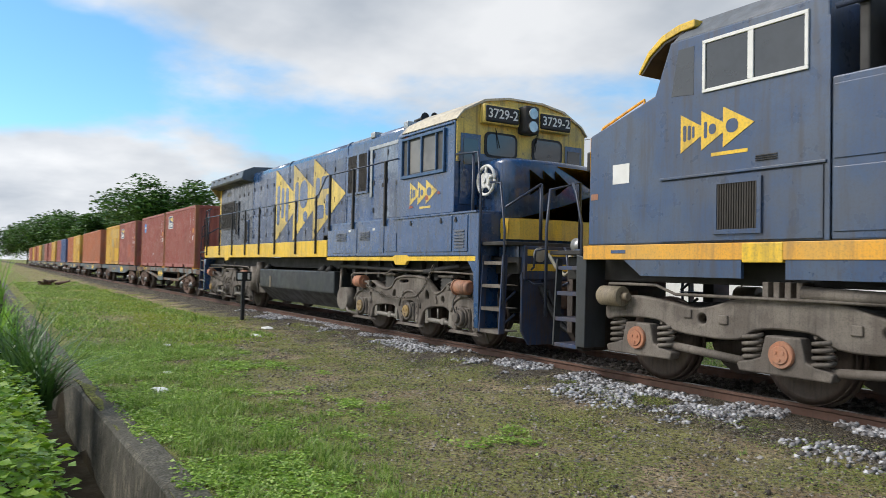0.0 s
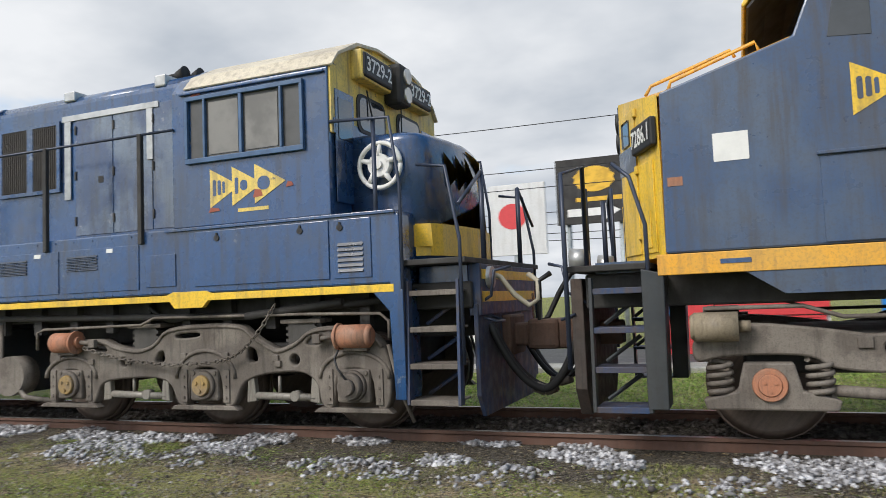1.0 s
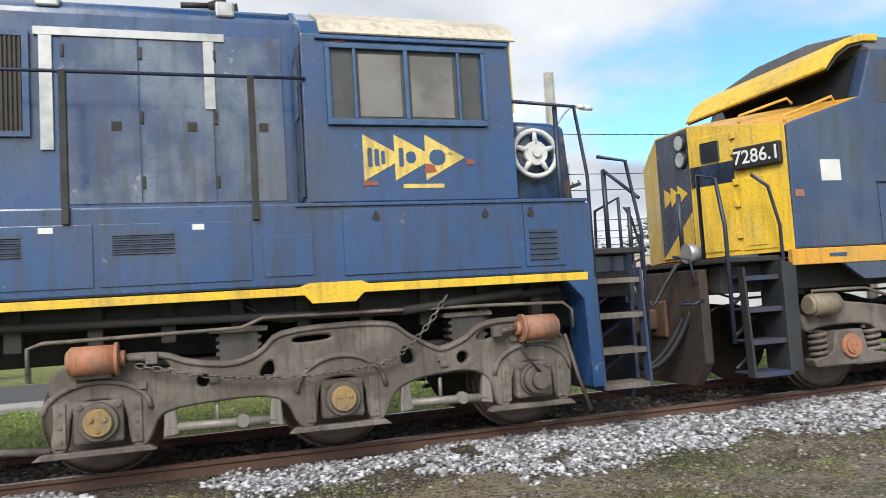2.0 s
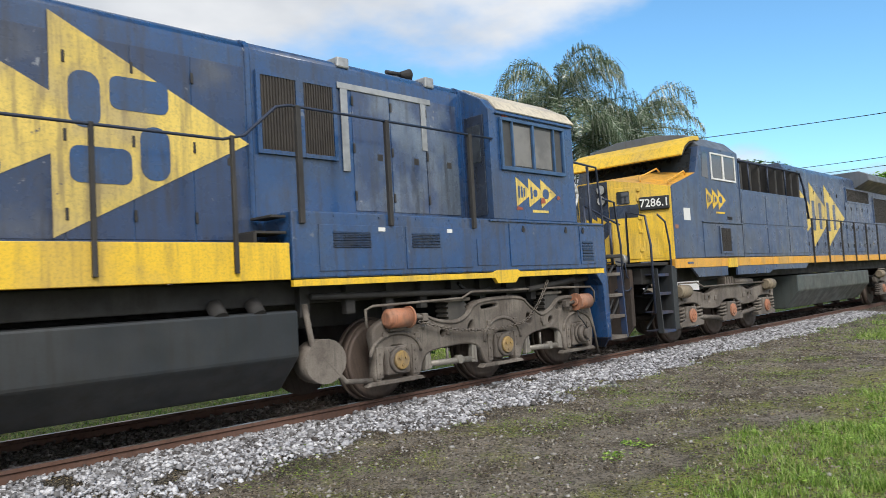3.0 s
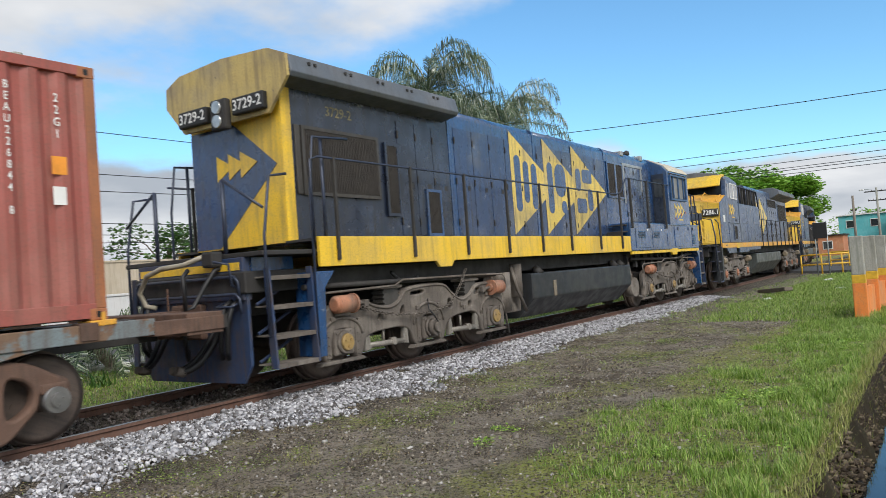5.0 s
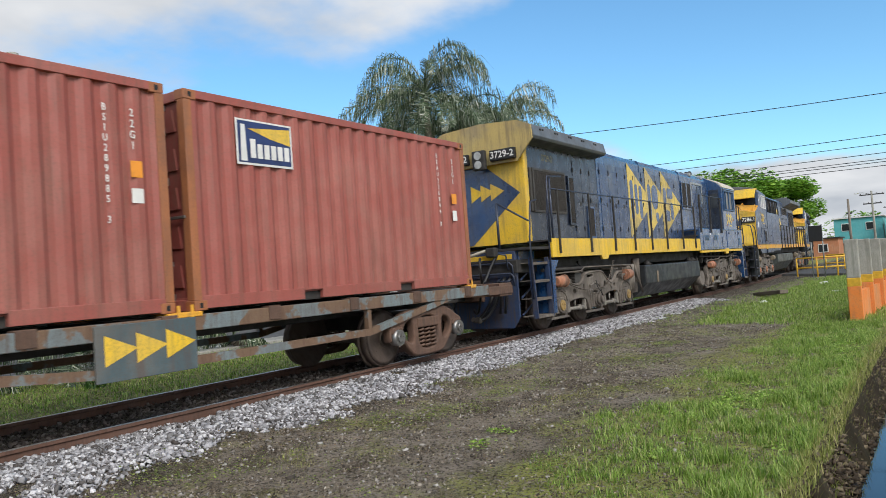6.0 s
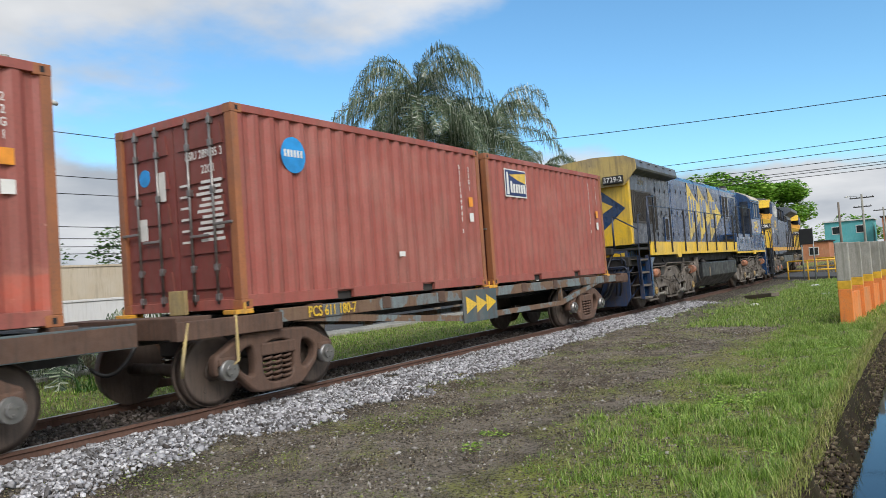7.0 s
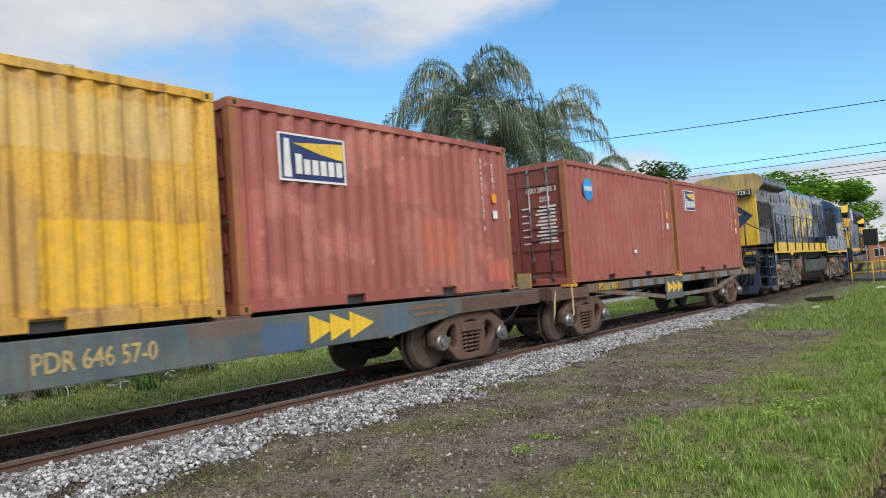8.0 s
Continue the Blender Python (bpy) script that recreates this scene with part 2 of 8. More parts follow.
def container_mat(name, base, faded, dirt=(0.12, 0.07, 0.05), specks=None):
    return worn(name, base, faded, dirt, 0.55, streak=0.35, bump=0.05, specks=specks)


C_RED = container_mat("brick_red_container", (0.325, 0.084, 0.066), (0.39, 0.125, 0.10))
C_BROWN = worn("brown_red_container", (0.31, 0.088, 0.07), (0.44, 0.155, 0.115), (0.15, 0.06, 0.045), 0.55, fade=(0.50, 0.58), grime=(0.54, 0.72), streak=0.5, bump=0.15, scale=0.8, specks=(0.46, 0.23, 0.17))
C_ORANGE = container_mat("orange_container", (0.45, 0.13, 0.05), (0.48, 0.17, 0.08))
C_YEL = worn("yellow_container", (0.66, 0.38, 0.05), (0.60, 0.39, 0.12), (0.20, 0.085, 0.03), 0.55, fade=(0.48, 0.66), grime=(0.52, 0.66), streak=0.7, bump=0.15, scale=0.8, specks=(0.26, 0.12, 0.045))
C_BLUE = container_mat("blue_container", (0.03, 0.08, 0.22), (0.05, 0.11, 0.26))
C_OLIVE = container_mat("olive_container", (0.13, 0.10, 0.045), (0.16, 0.12, 0.06))
# darker copy of the wall red: the door end's weaker light is painted in
C_DOOR = container_mat("shaded_red_container_door", (0.20, 0.045, 0.038), (0.24, 0.06, 0.05))
C_RUSTPOST = container_mat("rust_orange_post", (0.36, 0.13, 0.05), (0.30, 0.11, 0.05))
WAGON = worn("rusty_grey_wagon", (0.17, 0.105, 0.065), (0.17, 0.215, 0.225), (0.085, 0.045, 0.03), 0.75, fade=(0.50, 0.54), streak=0.6, bump=0.3, scale=1.5)
patched(C_BROWN, [(.45, 1.45, .45, 1.25, (0.46, 0.115, 0.065), .8), (-.15, .75, 1.45, 2.15, (0.44, 0.14, 0.10), .6), (2.3, 3.0, .18, .52, (0.50, 0.10, 0.06), .8), (1.8, 2.5, .55, .8, (0.42, 0.13, 0.09), .6), (-3.0, -2.6, .3, 1.5, (0.46, 0.13, 0.09), .6), (-2.3, -1.4, .25, .6, (0.40, 0.14, 0.10), .5)])
patched(C_YEL, [(1.0, 2.85, .22, 1.08, (0.78, 0.45, 0.01), .85), (-.4, 2.7, 1.75, 2.35, (0.62, 0.47, 0.20), .6), (-.6, .95, .3, 1.7, (0.58, 0.36, 0.08), .6), (.32, .46, .2, 1.9, (0.20, 0.09, 0.03), .7), (.75, .85, .2, 1.5, (0.22, 0.10, 0.04), .6), (-2.9, -1.2, .3, 1.4, (0.70, 0.43, 0.06), .6)])
WAGON2 = worn("grey_green_wagon", (0.062, 0.098, 0.112), (0.125, 0.15, 0.15), (0.11, 0.06, 0.038), 0.7, streak=0.5, grime=(0.5, 0.7), bump=0.25, scale=1.2)

patched(WAGON2, [(-51.6, -50.95, .6, 1.0, (0.03, 0.10, 0.24), .8), (-55.9, -54.75, .7, 1.1, (0.15, 0.07, 0.045), .8), (-49.4, -48.9, .7, 1.1, (0.06, 0.13, 0.20), .7), (-52.6, -51.6, .95, 1.12, (0.16, 0.08, 0.05), .7)])


# ------------------------------------------------------------------ mesh building
def box(bm, x0, x1, y0, y1, z0, z1, bevel=0.0):
    v = [bm.verts.new(p) for p in ((x0, y0, z0), (x1, y0, z0), (x1, y1, z0), (x0, y1, z0), (x0, y0, z1), (x1, y0, z1), (x1, y1, z1), (x0, y1, z1))]
    f = [bm.faces.new([v[i] for i in q]) for q in ((0, 3, 2, 1), (4, 5, 6, 7), (0, 1, 5, 4), (1, 2, 6, 5), (2, 3, 7, 6), (3, 0, 4, 7))]
    if bevel:
        bmesh.ops.bevel(bm, geom=list({e for q in f for e in q.edges}), offset=bevel, segments=2, affect="EDGES", profile=0.5)


def prism(bm, pts, axis, a, b, bevel=0.0):
    """A polygon drawn out along axis from a to b. Points are (x, z) for y, (y, z) for x, (x, y) for z."""
    def at(p, c):
        return {"x": (c, p[0], p[1]), "y": (p[0], c, p[1]), "z": (p[0], p[1], c)}[axis]
    lo, hi = [bm.verts.new(at(p, a)) for p in pts], [bm.verts.new(at(p, b)) for p in pts]
    n = len(pts)
    f = [bm.faces.new(lo), bm.faces.new(hi[::-1])] + [bm.faces.new((lo[i], hi[i], hi[(i + 1) % n], lo[(i + 1) % n])) for i in range(n)]
    bmesh.ops.recalc_face_normals(bm, faces=f)
    if bevel:
        bmesh.ops.bevel(bm, geom=list({e for q in f for e in q.edges}), offset=bevel, segments=2, affect="EDGES", profile=0.5)


def rod(bm, p, q, r, n=8, r2=None):
    p, q = Vector(p), Vector(q)
    d = (q - p).normalized()
    u = d.orthogonal().normalized()
    w = d.cross(u)
    r2 = r if r2 is None else r2
    a = [bm.verts.new(p + (u * math.cos(k * math.tau / n) + w * math.sin(k * math.tau / n)) * r) for k in range(n)]
    b = [bm.verts.new(q + (u * math.cos(k * math.tau / n) + w * math.sin(k * math.tau / n)) * r2) for k in range(n)]
    f = [bm.faces.new(a[::-1]), bm.faces.new(b)] + [bm.faces.new((a[i], a[(i + 1) % n], b[(i + 1) % n], b[i])) for i in range(n)]
    for q2 in f[2:]:
        q2.smooth = n > 6
    return f


def pipe(bm, pts, r, n=7):
    """One bent tube through pts."""
    pts = [Vector(p) for p in pts]
    rings, u = [], None
    for i, p in enumerate(pts):
        d = (pts[min(i + 1, len(pts) - 1)] - pts[max(i - 1, 0)]).normalized()
        if u is None:
            u = d.orthogonal().normalized()
        u = (u - d * u.dot(d)).normalized()
        w = d.cross(u)
        rings.append([bm.verts.new(p + (u * math.cos(k * math.tau / n) + w * math.sin(k * math.tau / n)) * r) for k in range(n)])
    for a, b in zip(rings, rings[1:]):
        for i in range(n):
            bm.faces.new((a[i], a[(i + 1) % n], b[(i + 1) % n], b[i])).smooth = True
    bm.faces.new(rings[0][::-1]), bm.faces.new(rings[-1])


def sag(p, q, drop, k=10):
    """Points of a hose or cable that hangs from p to q."""
    p, q = Vector(p), Vector(q)
    return [p.lerp(q, i / k) - Vector((0, 0, drop * 4 * (i / k) * (1 - i / k))) for i in range(k + 1)]


def coil(bm, x, y, z0, z1, r, wire, turns, n=10):
    k = int(turns * n)
    pts = [(x + r * math.cos(i * math.tau / n), y + r * math.sin(i * math.tau / n), z0 + (z1 - z0) * i / k) for i in range(k + 1)]
    pipe(bm, pts, wire, 5)


def mesh_of(bm, mat, name):
    me = bpy.data.meshes.new(name)
    bm.to_mesh(me)
    bm.free()
    for m in mat if isinstance(mat, (list, tuple)) else [mat]:
        me.materials.append(m)
    return me


APART = {"panel_ray", "door_rib", "rivet", "lifting_bolt", "access_panel", "end_grab_rail", "frame_piping", "brake_rigging", "silver_strip", "panel_lock", "roof_patch", "windshield_wiper", "corner_lock", "stake_pocket", "yellow_bracket", "duct", "side_skirt", "air_equipment", "top_guard", "lettering_bar", "filler_cap", "nose_hatch", "core_hole", "latch", "end_rail", "truss_bar", "panel_stroke", "disc_stroke", "end_beam", "sill_end", "yellow_shape", "hinge", "headlamp", "wiper", "pennant_stroke"}


def pieces(bm):
    """The loose pieces of a bmesh, each as a bmesh of its own."""
    bm.verts.index_update()
    left, out = set(bm.verts), []
    for first in list(bm.verts):
        if first not in left:
            continue
        todo = [first]
        left.discard(todo[0])
        seen = []
        while todo:
            v = todo.pop()
            seen.append(v)
            for e in v.link_edges:
                o = e.other_vert(v)
                if o in left:
                    left.discard(o)
                    todo.append(o)
        b = bmesh.new()
        at = {v: b.verts.new(v.co) for v in sorted(seen, key=lambda q: q.index)}
        for f in {f for v in seen for f in v.link_faces}:
            b.faces.new([at[v] for v in f.verts]).smooth = f.smooth
        out.append(b)
    bm.free()
    return out


def part_one(name, bm, mat, parent, label=""):
    ob = new(name, mesh_of(bm, mat, name))
    ob.parent = parent
    return tagged(ob, label)


def part(name, bm, mat, parent, label=""):
    if name in APART:
        return [part_one(name, b, mat, parent, label) for b in pieces(bm)][0]
    return part_one(name, bm, mat, parent, label)


def made(fn, *args, **kw):
    bm = bmesh.new()
    fn(bm, *args, **kw)
    return bm


def thing(name, label, category, group="", kind=""):
    return tagged(new(name), label, category, group, kind)


def lettering(name, text, height, m, mat, parent, squeeze=1.0):
    """Flat letters of the built-in font, turned into a thin mesh, at pose m (face to -y when turned 90 about x)."""
    cu = bpy.data.curves.new(name, "FONT")
    cu.body, cu.size, cu.extrude, cu.align_x, cu.align_y, cu.resolution_u = text, height * 1.38, 0.001, "CENTER", "CENTER", 3
    cu.offset = height * 0.018
    tmp = bpy.data.objects.new(name, cu)
    me = bpy.data.meshes.new_from_object(tmp)
    bpy.data.objects.remove(tmp)
    me.transform(Matrix.Diagonal((squeeze, 1, 1, 1)))
    me.materials.append(mat)
    ob = new(name, me)
    ob.parent = parent
    ob.matrix_basis = m
    return ob


def rounded_off(pts, times=2):
    """Corners cut again and again, as a casting has them."""
    for _ in range(times):
        out = []
        for (ax, az), (bx, bz) in zip(pts, pts[1:] + pts[:1]):
            out += [(ax * .78 + bx * .22, az * .78 + bz * .22), (ax * .22 + bx * .78, az * .22 + bz * .78)]
        pts = out
    return pts


def ring(x, z, r, n=14, flat=1.0):
    return [(x + r * math.cos(k * math.tau / n), z + r * flat * math.sin(k * math.tau / n)) for k in range(n)]


def cast_plate(name, loops, y0, y1, bevel, mat, parent, label=""):
    """A thick plate with rounded edges; the first loop of (x, z) is its outline, the others are openings."""
    cu = bpy.data.curves.new(name, "CURVE")
    cu.dimensions, cu.fill_mode = "2D", "BOTH"
    cu.extrude, cu.bevel_depth, cu.bevel_resolution, cu.offset = abs(y1 - y0) / 2 - bevel, bevel, 1, -bevel
    for loop in loops:
        sp = cu.splines.new("POLY")
        sp.points.add(len(loop) - 1)
        for q, (x, z) in zip(sp.points, loop):
            q.co = (x, z, 0, 1)
        sp.use_cyclic_u = True
    tmp = bpy.data.objects.new(name, cu)
    me = bpy.data.meshes.new_from_object(tmp)
    bpy.data.objects.remove(tmp)
    me.transform(pose(0, (y0 + y1) / 2, 0, 90, 0, 0))
    me.materials.clear()
    me.materials.append(mat)
    ob = new(name, me)
    ob.parent = parent
    return tagged(ob, label)


MOVING = []        # (thing, its x at the start, wheels of the thing)


# ------------------------------------------------------------------ track and ground
RAIL_PROFILE = [(-0.036, 0), (0.036, 0), (0.036, -0.035), (0.012, -0.05), (0.012, -0.135), (0.07, -0.155), (0.07, -0.168), (-0.07, -0.168), (-0.07, -0.155), (-0.012, -0.135), (-0.012, -0.05), (-0.036, -0.035)]
for yy in (CY - 0.836, CY + 0.836):
    bm = bmesh.new()
    rings = []
    for d in [-320, BEND] + [BEND + 4 * k for k in range(1, 50)]:
        m = on_track(d)
        rings.append([bm.verts.new(m @ Vector((0, yy - CY + p[0], p[1]))) for p in RAIL_PROFILE])
    for a, b in zip(rings, rings[1:]):
        for i in range(len(a)):
            j = (i + 1) % len(a)
            bm.faces.new((a[i], a[j], b[j], b[i]))
    bmesh.ops.recalc_face_normals(bm, faces=bm.faces[:])
    for f in bm.faces:
        f.material_index = 1 if f.normal.z > 0.9 and f.calc_center_median().z > -0.01 else 0
    rail = new("rail", mesh_of(bm, [RAILM, RAILTOP], "rail"))
    tagged(rail, "rusty brown steel rail with a worn shiny head", "rail", "rails of the track", "structure")


def ground_mat():
    m, n, l, b = nodes("trackside_soil")
    v = coords(n, l)
    soil_e = blend(n, l, ramp(n, l, noise_node(n, l, v, 1.3, 8, 0.68), 0.40, 0.60), (0.085, 0.064, 0.046), (0.27, 0.23, 0.185))
    soil_w = blend(n, l, ramp(n, l, noise_node(n, l, v, 1.1, 6, 0.6), 0.35, 0.65), (0.28, 0.195, 0.11), (0.50, 0.38, 0.24))
    grass = blend(n, l, ramp(n, l, noise_node(n, l, v, 3.0, 5), 0.35, 0.65), (0.17, 0.19, 0.035), (0.30, 0.32, 0.075))
    t = n.new("ShaderNodeTexCoord")
    s = n.new("ShaderNodeSeparateXYZ")
    l.new(t.outputs["Object"], s.inputs[0])
    wob = noise_node(n, l, v, 0.8, 6, 0.62)
    soil = blend(n, l, ramp(n, l, s.outputs[0], -2.0, 5.0), soil_w, soil_e)

    def m2(op, a, c):
        q = n.new("ShaderNodeMath")
        q.operation = op
        for i, val in enumerate((a, c)):
            if isinstance(val, (int, float)):
                q.inputs[i].default_value = val
            else:
                l.new(val, q.inputs[i])
        return q.outputs[0]

    off = m2("MULTIPLY", m2("SUBTRACT", wob, 0.5), 3.0)
    yy = m2("ADD", s.outputs[1], off)
    near = ramp(n, l, yy, 2.6, 3.6, 1.0, 0.0)
    far = ramp(n, l, yy, 10.3, 11.2)
    west = ramp(n, l, s.outputs[0], -3.0, 5.0, 0.10, -0.03)
    patch = ramp(n, l, m2("ADD", noise_node(n, l, v, 0.9, 8, 0.72), west), 0.50, 0.62, 0.0, 0.8)
    gm = m2("MAXIMUM", m2("MAXIMUM", near, far), patch)
    col = blend(n, l, gm, soil, grass)
    # the stone bed under the rails
    bed = m2("MULTIPLY", ramp(n, l, yy, 5.9, 6.5), ramp(n, l, yy, 9.9, 10.6, 1.0, 0.0))
    col = blend(n, l, bed, col, blend(n, l, ramp(n, l, noise_node(n, l, v, 14, 4), 0.4, 0.65), (0.035, 0.028, 0.023), (0.10, 0.085, 0.075)))
    col = blend(n, l, ramp(n, l, noise_node(n, l, v, 22, 6, 0.75), 0.48, 0.58, 0.0, 0.85), col, (0.03, 0.026, 0.018))
    col = blend(n, l, ramp(n, l, noise_node(n, l, v, 70, 4, 0.7), 0.52, 0.60, 0.0, 0.7), col, (0.34, 0.30, 0.21))
    peb = ramp(n, l, noise_node(n, l, v, 42, 3, 0.6), 0.58, 0.63, 0.0, 0.8)
    col = blend(n, l, peb, col, (0.24, 0.22, 0.20))
    l.new(col, b.inputs["Base Color"])
    b.inputs["Roughness"].default_value, b.inputs["Specular IOR Level"].default_value = 0.95, 0.12
    bp = n.new("ShaderNodeBump")
    bp.inputs["Strength"].default_value, bp.inputs["Distance"].default_value = 1.0, 0.05
    l.new(noise_node(n, l, v, 26, 8, 0.75), bp.inputs["Height"])
    l.new(bp.outputs[0], b.inputs["Normal"])
    return m


SOIL = ground_mat()
DITCH = (0.02, 0.80)       # ditch between these y, wider where it has a kerb


def ditch_edge(x):
    return float(np.interp(x, [-40, -13, -5, -1, 5, 12, 60], [0.75, 0.98, 1.16, 1.08, 0.92, 0.94, 0.90]))


def ground_z(x, y):
    prof_y = [-400, -0.3, 0.0, 1.05, 4.5, 5.9, 6.9, 7.4, 9.6, 10.2, 11.0, 30, 400]
    prof_z = [-0.15, -0.15, -0.20, -0.26, -0.27, -0.24, -0.15, -0.13, -0.13, -0.22, -0.30, -0.30, -0.30]
    z = np.interp(y - side_shift(x) if y > 4 else y, prof_y, prof_z)
    bump = 0.035 * noise.noise(Vector((x * 0.6, y * 0.6, 0))) + 0.02 * noise.noise(Vector((x * 2.1, y * 2.1, 3)))
    return float(z) + bump * (0.35 if 6.9 < y < 9.7 else 1.0) * (1 if abs(x) < 60 else 0)


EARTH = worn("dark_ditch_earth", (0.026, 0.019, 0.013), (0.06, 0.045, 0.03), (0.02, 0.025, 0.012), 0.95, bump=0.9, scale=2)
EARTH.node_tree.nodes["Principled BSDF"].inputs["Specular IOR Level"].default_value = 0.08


def build_ground():
    xs = sorted(set(list(np.arange(-40, 40.1, 0.5)) + list(np.arange(-400, -40, 12)) + list(np.arange(52, 401, 12)) + [-3000, 3000]))
    ya = [-3000, -200, -60, -20, -8, -4, -2, -1, -0.4, DITCH[0]]
    yb = [DITCH[1]] + list(np.arange(1.45, 12, 0.4)) + [13, 15, 18, 24, 40, 80, 200, 3000]
    verts, faces, rows_ = [], [], []
    wall = []
    for i, x in enumerate(xs):
        wob = 0.05 * noise.noise(Vector((x * 0.7, 5, 0))) + (0.10 * noise.noise(Vector((x * 1.9, 9, 0))) if x > 2 else 0)
        line = []
        for y in ya:
            line.append((x, y, ground_z(x, y)))
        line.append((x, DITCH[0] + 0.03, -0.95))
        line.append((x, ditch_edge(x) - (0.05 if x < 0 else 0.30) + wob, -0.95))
        for k, y in enumerate(yb):
            line.append((x, ditch_edge(x) + wob if k == 0 else y, ground_z(x, y)))
        verts += line
        rows_.append(len(line))
    w = rows_[0]
    for i in range(len(xs) - 1):
        for j in range(w - 1):
            faces.append((i * w + j, (i + 1) * w + j, (i + 1) * w + j + 1, i * w + j + 1))
    me = bpy.data.meshes.new("ground")
    me.from_pydata(verts, [], faces)
    me.materials.append(SOIL)
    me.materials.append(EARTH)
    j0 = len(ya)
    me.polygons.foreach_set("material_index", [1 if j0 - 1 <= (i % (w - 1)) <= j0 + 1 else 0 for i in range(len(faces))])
    return tagged(new("ground", me), "patchy grass and bare soil beside a stone track bed", "ground", kind="structure")


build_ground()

bm = bmesh.new()
box(bm, -1.2, 60, DITCH[0] + 0.01, 1.10, -0.93, -0.68)
WATER = plain("still_ditch_water", (0.01, 0.012, 0.012), 0.04, 0, 0.1, 2)
tagged(new("ditch_water", mesh_of(bm, WATER, "ditch_water")), "dark still water in the open ditch", "water", kind="structure")

bm = bmesh.new()
rings = []
for x in np.arange(-60, -0.4, 0.6):
    e, w = ditch_edge(x), 0.02 * noise.noise(Vector((x * 1.7, 3, 1)))
    z = -0.245 + 0.02 * noise.noise(Vector((x * 1.1, 8, 2)))
    rings.append([bm.verts.new((x, y, zz)) for y, zz in ((e - .05, -.95), (e - .03 + w, z - .03), (e + w, z), (e + .22 - w, z + .01), (e + .25 - w, z - .02), (e + .25, -.5))])
for p, q in zip(rings, rings[1:]):
    for i in range(5):
        bm.faces.new((p[i], q[i], q[i + 1], p[i + 1]))
bmesh.ops.recalc_face_normals(bm, faces=bm.faces[:])
tagged(new("ditch_kerb", mesh_of(bm, CONCRETE, "ditch_kerb")), "mossy concrete kerb wall along the ditch", "kerb", kind="structure")


# ------------------------------------------------------------------ wheels, trucks
def wheel_mesh(bm, xc, r, half):
    """A wheelset: axle and two wheels, turning about the middle of the axle."""
    rod(bm, (xc, -half - 0.35, 0), (xc, half + 0.35, 0), 0.075, 12)
    for s in (-1, 1):
        y = s * half
        rod(bm, (xc, y - s * 0.07, 0), (xc, y - s * 0.03, 0), r + 0.03, 32)
        rod(bm, (xc, y - s * 0.03, 0), (xc, y + s * 0.10, 0), r, 32)
        # dished face
        rod(bm, (xc, y + s * 0.10, 0), (xc, y + s * 0.112, 0), r * 0.99, 32, r * 0.84)
        rod(bm, (xc, y + s * 0.10, 0), (xc, y + s * 0.15, 0), r * 0.32, 20, r * 0.28)


def add_wheel(parent, xc, r, kept, name="wheelset"):
    bm = bmesh.new()
    wheel_mesh(bm, 0, r, 0.80)
    # three lightening marks that show the turn
    for k in range(3):
        a = k * math.tau / 3
        for s in (-1, 1):
            rod(bm, (r * 0.6 * math.cos(a), s * 0.905, r * 0.6 * math.sin(a)), (r * 0.6 * math.cos(a), s * 0.918, r * 0.6 * math.sin(a)), r * 0.07, 8)
    ob = part(name, bm, WHEEL, parent, "worn steel wheelset")
    ob.matrix_basis = pose(xc, 0, r)
    kept.append((ob, xc, r))
    return ob


def chain(parent, pts, size=.05):
    """Oval links, every other one turned on edge."""
    bm = bmesh.new()
    for k, (p, q) in enumerate(zip(pts, pts[1:])):
        d = (q - p)
        u = d.normalized()
        w = Vector((0, 1, 0)) if k % 2 else u.cross(Vector((0, 1, 0))).normalized()
        m = (p + q) / 2
        loop = [m + u * d.length * .68 * math.cos(a) + w * size * .42 * math.sin(a) for a in [i * math.tau / 8 for i in range(9)]]
        pipe(bm, loop, size * .14, 4)
    return tagged(part("safety_chain", bm, TRUCK, parent, "slack safety chain"), kind="stuff")


